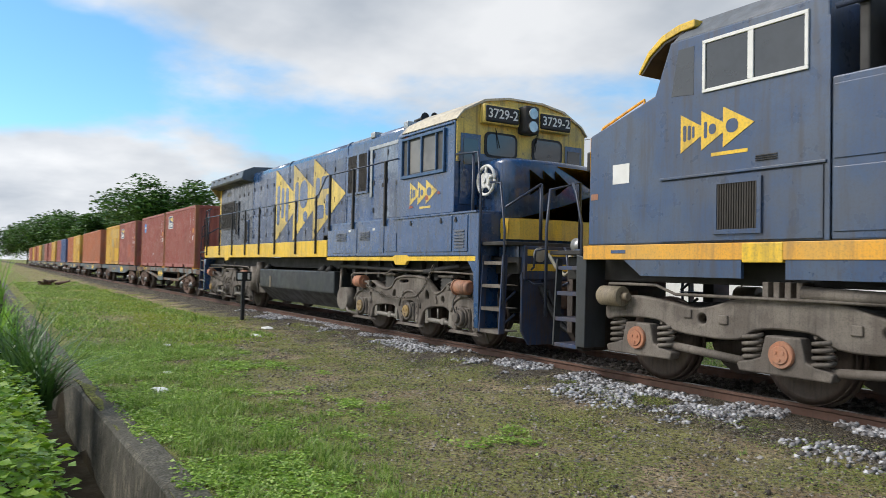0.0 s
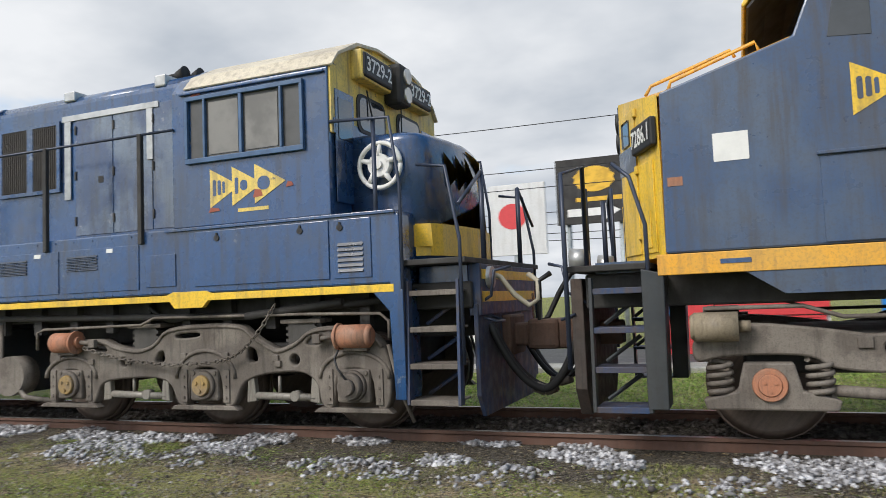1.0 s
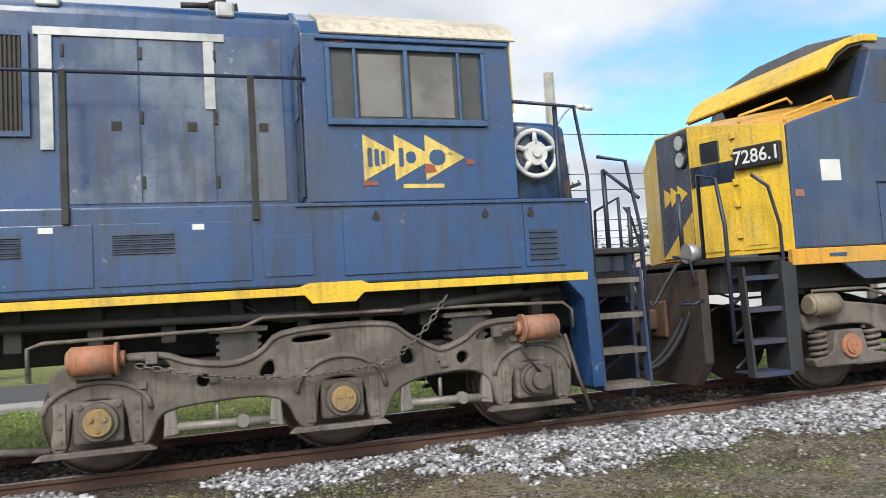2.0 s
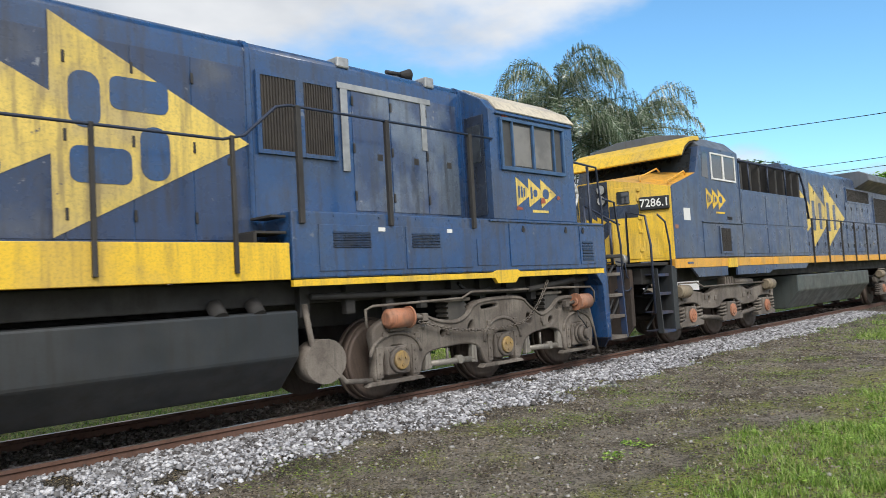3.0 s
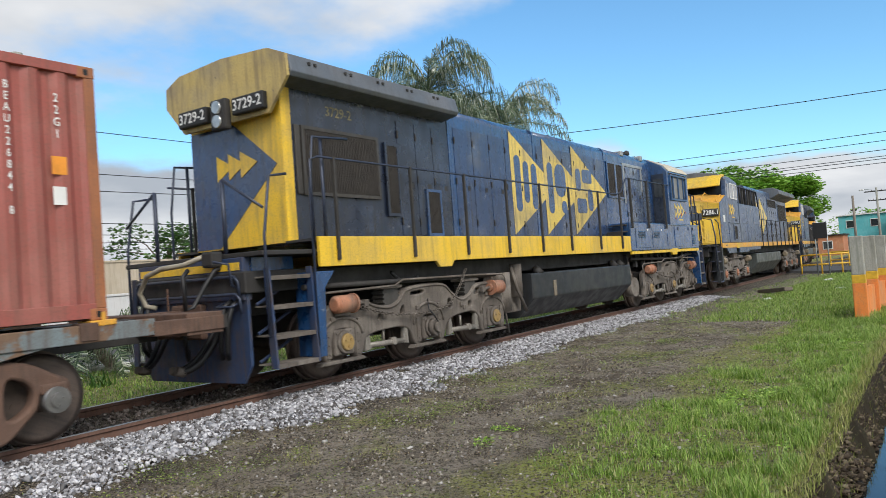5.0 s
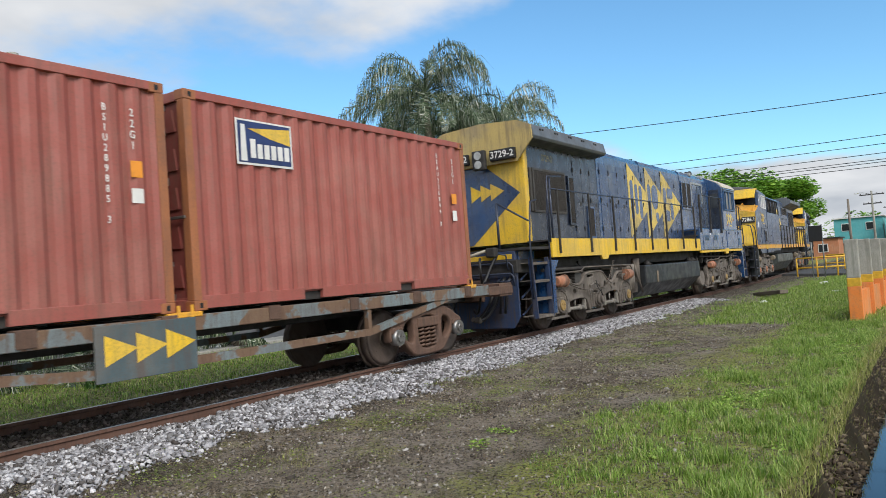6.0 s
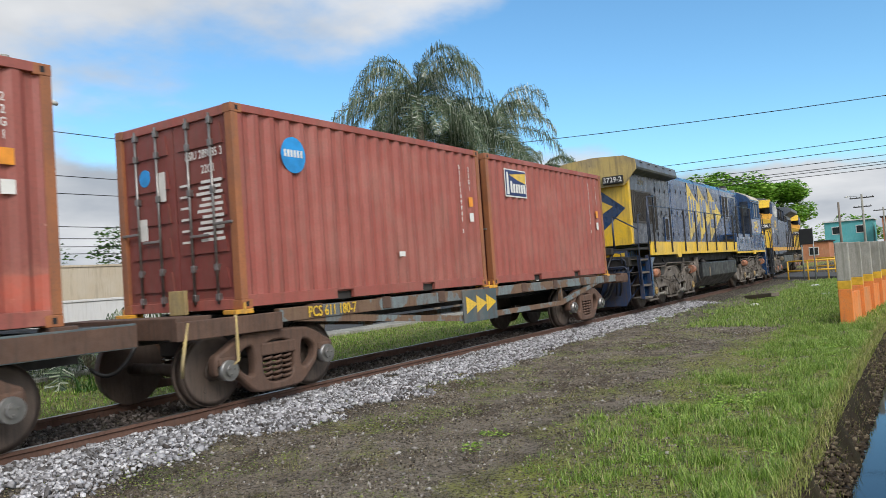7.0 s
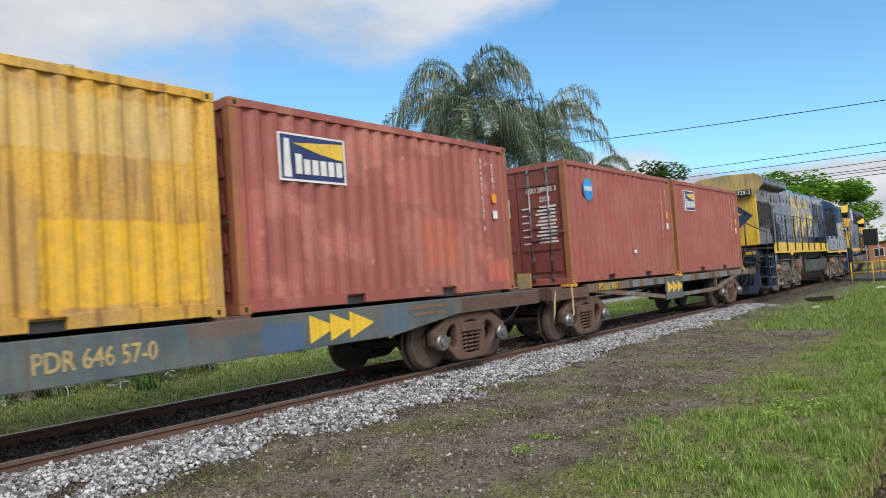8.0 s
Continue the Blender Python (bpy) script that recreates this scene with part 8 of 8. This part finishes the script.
def spiky(label, base, n, length, mat, name="strap_leaf_plant"):
    T = thing(name, label, "plant")
    T.location = base
    bm = bmesh.new()
    for k in range(n):
        a, L, up = rng.uniform(0, 6.28), length * rng.uniform(.6, 1.1), rng.uniform(.7, 1.5)
        p, w = Vector((rng.uniform(-.2, .2), rng.uniform(-.2, .2), 0)), .018
        if length < .4:
            p, w = p * .25, .004
        side = Vector((-math.sin(a), math.cos(a), 0))
        last = None
        for j in range(6):
            u = up - j / 5 * 1.0
            ww = w * (1 - j / 5.2)
            v = [bm.verts.new(p - side * ww), bm.verts.new(p + side * ww)]
            if last:
                bm.faces.new((last[0], last[1], v[1], v[0]))
            last = v
            p = p + Vector((math.cos(a) * math.cos(u), math.sin(a) * math.cos(u), math.sin(u))) * L / 5
    part("leaves", bm, mat, T)
    return T


spiky("dark green strap-leaved plant at the ditch", (-9.2, .42, -.25), 200, 1.45, TREELEAF)
spiky("dark green strap-leaved plant at the ditch", (-10.6, .30, -.25), 160, 1.35, TREELEAF)
spiky("leafy green shrub behind the ditch", (-15.5, .25, -.2), 130, .9, TREELEAF2, "shrub")
spiky("leafy green shrub behind the ditch", (-19.5, .3, -.2), 130, 1.0, TREELEAF2, "shrub")
spiky("broad-leaved banana plant behind the ditch", (-30, .3, -.2), 60, 2.6, TREELEAF2, "banana_plant")
for x in (7.9, 13.6):
    spiky("low dark agave on the lawn", (x, 12.6 + .1 * x, -.3), 40, .5, TREELEAF, "agave")
for k in range(26):
    x, y = rng.uniform(-14, 16), rng.uniform(2.6, 6.4)
    spiky("small weed tuft on bare soil", (x, y, ground_z(x, y) - .01), 14, rng.uniform(.08, .16), BLADE, "weed_tuft")

# ------------------------------------------------------------------ built things round the track
OCHRE = plain("yellow_rail_paint", (0.72, 0.42, 0.03), .5)
ORW = worn("orange_wall_paint", (0.75, 0.22, 0.04), (0.70, 0.27, 0.08), (0.30, 0.14, 0.07), .8, streak=.4)
PCON = worn("weathered_post_concrete", (0.36, 0.35, 0.31), (0.28, 0.27, 0.24), (0.14, 0.14, 0.11), .9, streak=.6, bump=.3)
ASPH = worn("asphalt", (0.055, 0.055, 0.056), (0.085, 0.085, 0.085), (0.04, 0.038, 0.036), .9, bump=.4, scale=2)
WALLC = worn("cream_wall", (0.52, 0.44, 0.33), (0.60, 0.53, 0.42), (0.30, 0.25, 0.19), .9, streak=.4)
WALLW = worn("white_wall", (0.66, 0.66, 0.65), (0.72, 0.71, 0.69), (0.40, 0.38, 0.35), .9, streak=.3)
TURQ = worn("turquoise_wall", (0.10, 0.42, 0.44), (0.15, 0.48, 0.50), (0.10, 0.25, 0.26), .9, streak=.3)
SALMON = worn("orange_brick_wall", (0.50, 0.20, 0.10), (0.56, 0.27, 0.15), (0.25, 0.12, 0.08), .9)
SHOPRED = plain("red_shop_panel", (0.62, 0.05, 0.055), .5, 0, .06)
SHOPBLUE = plain("blue_shop_panel", (0.02, 0.22, 0.62), .5, 0, .06)
GALV = plain("galvanised_post", (0.33, 0.36, 0.36), .5, .5)
WOODP = worn("weathered_wood_pole", (0.20, 0.17, 0.14), (0.28, 0.25, 0.21), (0.09, 0.075, 0.06), .9, bump=.4)

# concrete posts with a painted panel between them
fence = thing("post_fence", "concrete post fence painted orange and yellow below", "fence")
fence.location = (18.2, 1.62, -.24)
for k in range(9):
    x, y = 1.82 * k, -.10 * k
    bm = bmesh.new()
    box(bm, x - .09, x + .09, y - .13, y + .13, .92, 1.76, .02)
    p = part("post", bm, PCON, fence, "grey concrete fence post")
    bm = bmesh.new()
    box(bm, x - .092, x + .092, y - .132, y + .132, .74, .93, .015)
    part("yellow_band", bm, OCHRE, p)
    bm = bmesh.new()
    box(bm, x - .092, x + .092, y - .132, y + .132, -.1, .745, .015)
    part("orange_base", bm, ORW, p)
    if k < 8:
        bm = bmesh.new()
        v = [(x + .09, y - .05), (x + 1.73, y - .15), (x + 1.73, y - .05), (x + .09, y + .05)]
        prism(bm, v, "z", -.1, .62)
        part("low_panel", bm, ORW, fence, "orange low wall panel")

# level crossing road
bm = bmesh.new()
ys = [-60, -20, 0, 3, 6, 7.3, 10.2, 11.5, 15, 40, 120]
zs = [-.2, -.2, -.2, -.2, -.1, -.02, -.02, -.1, -.22, -.25, -.25]
for (ya, za), (yb, zb) in zip(zip(ys, zs), list(zip(ys, zs))[1:]):
    v = [bm.verts.new(p) for p in ((47.5, ya, za), (55.5, ya, za), (55.5, yb, zb), (47.5, yb, zb))]
    bm.faces.new(v)
    w = [bm.verts.new(p) for p in ((47.5, ya, za), (47.5, yb, zb), (47.5, yb, zb - .3), (47.5, ya, za - .3))]
    bm.faces.new(w)
tagged(new("road", mesh_of(bm, ASPH, "road")), "grey asphalt road over the level crossing", "road", kind="structure")


def barrier(x0, y0, x1, y1, n):
    T = thing("pipe_barrier", "yellow painted pipe barrier at the crossing", "barrier", "barriers at the crossing")
    T.location = (x0, y0, -.25)
    dx, dy = x1 - x0, y1 - y0
    for k in range(n):
        f = k / (n - 1)
        bm = bmesh.new()
        rod(bm, (dx * f, dy * f, -.1), (dx * f, dy * f, 1.1), .045, 10)
        part("upright", bm, OCHRE, T)
    for z in (.55, 1.1):
        bm = bmesh.new()
        rod(bm, (0, 0, z), (dx, dy, z), .045, 10)
        part("crossbar", bm, OCHRE, T)


barrier(46.2, 6.9, 46.9, 3.9, 4)
barrier(56.4, 6.6, 57.2, 2.2, 5)
bm = bmesh.new()
sign = thing("back_of_sign", "black-backed signboard on two thin poles", "sign")
sign.location = (44.6, 5.6, -.25)
box(bm, -.03, .03, -.32, .36, 2.0, 2.85, .02)
part("board", bm, BLACK, sign)
for y in (-.30, .28):
    bm = bmesh.new()
    rod(bm, (.05, y, -.1), (.05, y, 2.9), .035, 10)
    part("pole", bm, GALV, sign)


def utility_pole(label, base, h, r, arms, mat, name="utility_pole"):
    T = thing(name, label, "pole", "poles")
    T.location = base
    bm = bmesh.new()
    rod(bm, (0, 0, -.3), (0, 0, h), r, 12, r * .7)
    part("shaft", bm, mat, T)
    for z, L in arms:
        bm = bmesh.new()
        box(bm, -.06, .06, -L, L, z - .06, z + .06, .01)
        for y in (-L * .9, -L * .4, L * .4, L * .9):
            rod(bm, (0, y, z), (0, y, z + .16), .035, 7)
        part("crossarm", bm, UNDER, T)
    return T


def lamp_arm(T, z, dx, dy, reach=1.1, rise=.6):
    bm = bmesh.new()
    pts = [(dx * reach * f, dy * reach * f, z + rise * math.sin(f * 1.57)) for f in (0, .25, .5, .75, 1)]
    pipe(bm, pts, .025, 7)
    part("lamp_arm", bm, GALV, T)
    bm = bmesh.new()
    e = Vector((dx * reach, dy * reach, z + rise))
    rod(bm, e, e + Vector((dx * .22, dy * .22, -.02)), .05, 12, .085)
    rod(bm, e + Vector((dx * .22, dy * .22, -.02)), e + Vector((dx * .5, dy * .5, -.05)), .085, 12, .05)
    part("lamp_head", bm, WHITE, T, "white street lamp head")


main_pole = utility_pole("tapered pale concrete pole with two street lamps", (8.75, 17.5, -.3), 7.5, .19, (), PCON)
lamp_arm(main_pole, 5.9, 1, .1, .8, .75)
lamp_arm(main_pole, 5.0, -.98, -.1, 2.6, 1.6)
utility_pole("dark wooden pole wrapped in climbing plants", (92, 8.1, -.3), 6.8, .16, ((5.2, .3),), WOODP)
p2 = utility_pole("concrete pole with crossarms and lamps", (95, 6.0, -.3), 7.6, .15, ((7.2, 1.2), (6.2, .9)), PCON)
lamp_arm(p2, 7.2, 0, 1, 1.2, .3)
utility_pole("concrete pole with crossarms", (118, 5.0, -.3), 7.0, .15, ((6.6, 1.2),), PCON)
utility_pole("grey pole with crossarm beyond the lawn", (14.3, 27.5, -.3), 7.0, .13, ((6.0, 1.0), (5.0, .8)), PCON)
utility_pole("grey pole beyond the shops", (10.5, 33.0, -.3), 7.6, .13, ((6.6, 1.0),), PCON)


def line(label, ends, wires, r=.016):
    """An overhead line: two poles and the wires that sag between them."""
    T = thing("overhead_line", label, "power line", "overhead lines")
    T.location = (*ends[0], -.3)
    o = Vector(T.location)
    for e in ends:
        bm = bmesh.new()
        top = max(max(z0, z1) for z0, z1, _, _ in wires) + .5
        rod(bm, Vector((*e, -.6)) - o, Vector((*e, top)) - o, .16, 10, .11)
        part("pole", bm, PCON, T)
    for z0, z1, drop, side in wires:
        bm = bmesh.new()
        pipe(bm, [p - o for p in sag((ends[0][0] + side, ends[0][1], z0), (ends[1][0] + side, ends[1][1], z1), drop, 14)], r, 5)
        part("wire", bm, BLACK, T)


line("single thick cable slung high over the crossing", ((41, 42), (50, -30)), [(11.0, 10.2, 1.2, 0)], .022)
line("bundle of dark wires along the crossing road", ((60, 60), (63, -40)), [(10.4, 9.9, 1.0, 0), (9.8, 9.3, 1.0, .2), (9.1, 8.6, 1.0, -.2), (8.7, 8.2, 1.0, .3), (8.3, 7.8, .8, .1), (8.0, 7.5, .8, -.1)], .024)
line("thin wires along the street", ((-30, 19), (37, 21)), [(5.2, 5.6, .5, 0), (4.7, 5.1, .5, 0), (6.6, 6.9, .6, 0)], .012)
line("thin wires in front of the houses", ((-22, 30), (46, 30)), [(4.1, 3.8, .5, 0), (4.4, 4.1, .5, 0), (4.8, 4.4, .5, 0), (5.3, 4.9, .5, 0)], .016)

# tall steel net frame beyond the lawn
net = thing("net_frame", "tall galvanised steel net frame on the lawn", "net frame")
net.location = (5.4, 17.2, -.3)
for x in (-2.6, -.95, .6, 2.3):
    bm = bmesh.new()
    rod(bm, (x, 0, -.2), (x, 0, 5.6), .045, 10)
    part("upright", bm, GALV, net)
for z in (2.6, 3.9, 5.55):
    bm = bmesh.new()
    rod(bm, (-2.6, 0, z), (2.3, 0, z), .025, 8)
    part("crossbar", bm, GALV, net)

# shops across the street
shop = thing("shop_building", "low shop with red and blue panels and a tiled eave", "building")
shop.location = (-.4, 20.4, -.3)
bm = bmesh.new()
box(bm, -2.0, 2.4, .1, 6, -.1, 3.3)
part("wall", bm, WALLW, shop)
for k in range(8):
    bm = bmesh.new()
    prism(bm, [(-.25, 3.36), (.3, 3.52), (.3, 3.60), (-.25, 3.44)], "x", -2.2 + k * .58, -2.2 + k * .58 + .55)
    part("roof_sheet", bm, UNDER, shop)
bm = bmesh.new()
box(bm, -1.98, -.95, 0, .1, 1.0, 3.36, .01)
part("blue_panel", bm, SHOPBLUE, shop)
bm = bmesh.new()
box(bm, -.94, 2.4, 0, .1, 1.0, 3.36, .01)
red = part("red_panel", bm, SHOPRED, shop)
lettering("shop_word", "Drogaria", .46, pose(.75, -.004, 2.45, 90, 0, 0), WHITE, red, .9)
bm = bmesh.new()
box(bm, .6, 1.7, -.012, 0, 1.9, 2.0)
part("lettering_bar", bm, WHITE, red)
bm = bmesh.new()
for k in range(16):
    box(bm, -1.9, 2.3, .02, .09, .05 + k * .058, .10 + k * .058)
part("roller_shutter", bm, SHOPRED, shop, "red roller shutter")
annex = thing("annex_building", "cream flat-roofed building with a red awning", "building")
annex.location = (7.4, 24, -.3)
bm = bmesh.new()
box(bm, -2.2, 1.4, 0, 6, -.1, 3.0)
part("wall", bm, WALLC, annex)
mural = thing("mural_wall", "low painted wall with blue, red and white shapes", "wall")
mural.location = (4.6, 19.6, -.3)
bm = bmesh.new()
box(bm, -1.6, 2.4, 0, .15, -.1, 2.0)
mw = part("panel", bm, SHOPBLUE, mural)
for x0, x1, z0, z1, mm in ((-1.4, -.4, .9, 1.9, SHOPRED), (-.3, .5, .4, 1.2, WALLW), (.6, 1.3, 1.0, 1.9, SHOPRED), (1.3, 2.2, .3, 1.1, WALLW)):
    bm = bmesh.new()
    slab(bm, rounded(x0, x1, z0, z1), 0, .012)
    part("painted_shape", bm, mm, mw)
bm = bmesh.new()
box(bm, 1.0, 2.6, -.06, 0, 1.9, 2.9, .01)
part("red_awning", bm, SHOPRED, annex)
board = thing("billboard", "dark billboard with yellow shapes on posts", "billboard")
board.location = (-4.2, 24, -.3)
bm = bmesh.new()
box(bm, -1.25, 1.15, -.05, .05, 4.0, 6.15, .01)
face = part("panel", bm, UNDER, board)
bm = bmesh.new()
slab(bm, [(-.0 + .62 * math.cos(k * math.tau / 24) * (1 + .12 * (k % 2)), 5.45 + .42 * math.sin(k * math.tau / 24)) for k in range(24)], -.052, .01)
slab(bm, [(-.6, 4.72), (1.0, 4.72), (1.0, 4.86), (-.6, 4.86)], -.052, .01)
part("yellow_shape", bm, OCHRE, face)
bm = bmesh.new()
slab(bm, [(-.9, 4.25), (.3, 4.25), (.3, 4.1), (.8, 4.38), (.3, 4.65), (.3, 4.5), (-.9, 4.5)], -.052, .01)
part("white_arrow", bm, WHITE, face)
for x in (-.9, .8):
    bm = bmesh.new()
    rod(bm, (x, .1, -.2), (x, .1, 4.1), .08, 10)
    part("post", bm, GALV, board)
board2 = thing("shop_sign", "white shop sign with a red round mark", "sign")
board2.location = (-6.3, 22, -.3)
bm = bmesh.new()
box(bm, -.85, .95, -.06, .06, 3.0, 5.2, .01)
f2 = part("panel", bm, WALLW, board2)
bm = bmesh.new()
slab(bm, [(-.1 + .45 * math.cos(k * math.tau / 20), 4.2 + .4 * math.sin(k * math.tau / 20)) for k in range(20)], -.062, .01)
part("red_mark", bm, SHOPRED, f2)
bm = bmesh.new()
box(bm, -.1, .1, -.04, .04, -.2, 3.0)
part("post", bm, GALV, board2)


def wall_run(label, x0, x1, y, h, mat, base=-.3, name="garden_wall"):
    bm = bmesh.new()
    box(bm, x0, x1, y, y + .2, base - .1, h)
    box(bm, x0, x1, y - .04, y + .24, h, h + .08, .01)
    return tagged(new(name, mesh_of(bm, mat, name)), label, "wall", kind="structure")


wall_run("long white garden wall beyond the lawn", 9.5, 60, 24.0, 1.4, WALLW)
wall_run("cream rendered building wall behind the garden wall", 12.5, 22.0, 26.5, 2.7, WALLC)
wall_run("white wall beyond the street", -60, -7.0, 26.0, 2.2, WALLW)
bm = bmesh.new()
box(bm, -80, 47.4, 17.6, 23.4, -.5, -.27)
tagged(new("street", mesh_of(bm, ASPH, "street")), "grey street beyond the lawn", "road", kind="structure")
bm = bmesh.new()
box(bm, -60, 46, 16.3, 17.5, -.5, -.2, .02)
tagged(new("pavement", mesh_of(bm, PCON, "pavement")), "concrete pavement beyond the lawn", "pavement", kind="structure")


def house(label, x, y, w, d, floors, mat, roof, win=2):
    """A flat-roofed house with its windows on the side towards the track."""
    T = thing("house", label, "house", "houses beyond the crossing")
    T.location = (x, y, -.3)
    h = floors * 2.9
    bm = bmesh.new()
    box(bm, 0, d, -w / 2, w / 2, -.2, h, .03)
    part("wall", bm, mat, T)
    bm = bmesh.new()
    box(bm, -.25, d + .2, -w / 2 - .25, w / 2 + .25, h, h + .18, .02)
    part("roof", bm, roof, T)
    for f in range(floors):
        for k in range(win):
            yy = -w / 2 + w * (k + .5) / win
            bm = bmesh.new()
            box(bm, -.06, .02, yy - .65, yy + .65, f * 2.9 + 1.0, f * 2.9 + 2.2, .02)
            wdw = part("window", bm, WALLW, T)
            bm = bmesh.new()
            box(bm, -.075, -.055, yy - .55, yy + .55, f * 2.9 + 1.1, f * 2.9 + 2.1)
            part("pane", bm, GLASS, wdw)


house("two-storey turquoise house beyond the crossing", 128, 10.2, 6.5, 8, 2, TURQ, WALLW)
house("two-storey turquoise house with a low roof", 130, 17.2, 6.0, 8, 1, TURQ, SALMON)
house("orange brick house beyond the crossing", 124, 2.8, 5.5, 8, 2, SALMON, UNDER)
house("low salmon house by the road", 118, 14.0, 4.0, 6, 1, SALMON, UNDER, 1)
for k, (x, y, h, sp) in enumerate(((150, 12, 9.0, 6), (152, 3, 8.0, 5), (140, 22, 9.5, 6))):
    tree("distant green tree behind the houses", (x, y, -.3), h, sp, 10, 1800, .6, TREELEAF2)

# distance marker beside the track
km = thing("distance_post", "dark distance post with a small black plate", "post")
km.location = (-20.7, 6.1, -.28)
bm = bmesh.new()
box(bm, -.05, .05, -.05, .05, -.1, 1.44, .008)
part("shaft", bm, BLACK, km)
bm = bmesh.new()
box(bm, .052, .07, -.22, .22, 1.18, 1.44, .004)
pl = part("plate", bm, BLACK, km)
bm = bmesh.new()
box(bm, .071, .075, -.18, -.06, 1.22, 1.40)
box(bm, .071, .075, .10, .16, 1.22, 1.40)
part("marking_bar", bm, WHITE, pl)
# litter and a heap of debris
for x, y, w in ((-9.9, 1.9, .22), (-15.2, 3.0, .14), (-11.5, 2.3, .12), (-16.5, 5.2, .2), (-18.2, 6.0, .25), (26, 5.0, .25), (31, 3.4, .3), (38, 4.6, .4)):
    bm = bmesh.new()
    bmesh.ops.create_icosphere(bm, subdivisions=2, radius=w)
    for v in bm.verts:
        v.co = Vector((v.co.x * (1 + .5 * noise.noise(v.co * 9)), v.co.y * .6, v.co.z * .14 * (1 + noise.noise(v.co * 14))))
    ob = new("litter", mesh_of(bm, WHITE, "litter"))
    ob.location = (x, y, ground_z(x, y) + .02)
    tagged(ob, "crumpled pale scrap of litter on the grass", "litter", "litter")
for k in range(9):
    bm = bmesh.new()
    rod(bm, (0, 0, 0), (rng.uniform(1.0, 2.4), rng.uniform(-.8, .8), .25), .12, 6, .05)
    ob = new("fallen_branch", mesh_of(bm, RUST, "fallen_branch"))
    ob.location = (-56 + rng.uniform(-3, 3), 3.2 + rng.uniform(-.8, .8), -.2)
    tagged(ob, "reddish branch in a heap of debris", "branch", "debris heap")
bm = bmesh.new()
box(bm, -1.1, 1.1, -.15, .15, 0, .14, .02)
ob = new("old_sleeper", mesh_of(bm, BARK, "old_sleeper"))
ob.matrix_basis = pose(29, 5.3, -.2, 0, 4, 35)
tagged(ob, "weathered timber sleeper lying on the verge", "sleeper")


# ------------------------------------------------------------------ the train goes by
def motions():
    for ob, x, kept in MOVING:
        z = ob.location.z
        walk(ob, [(t, on_track(x + gone(t), z)) for t in (0, .5, 1, 1.5, 2, 2.75, 3.5, 4, 4.5, 5, 5.75, 6.5, 7, 7.5, 8)])
        for wheel, xc, r in kept:
            wx = wheel.location.x
            walk(wheel, [(k / 10, pose(wx, 0, r, 0, math.degrees(gone(k / 10) / r), 0)) for k in range(81)])


motions()
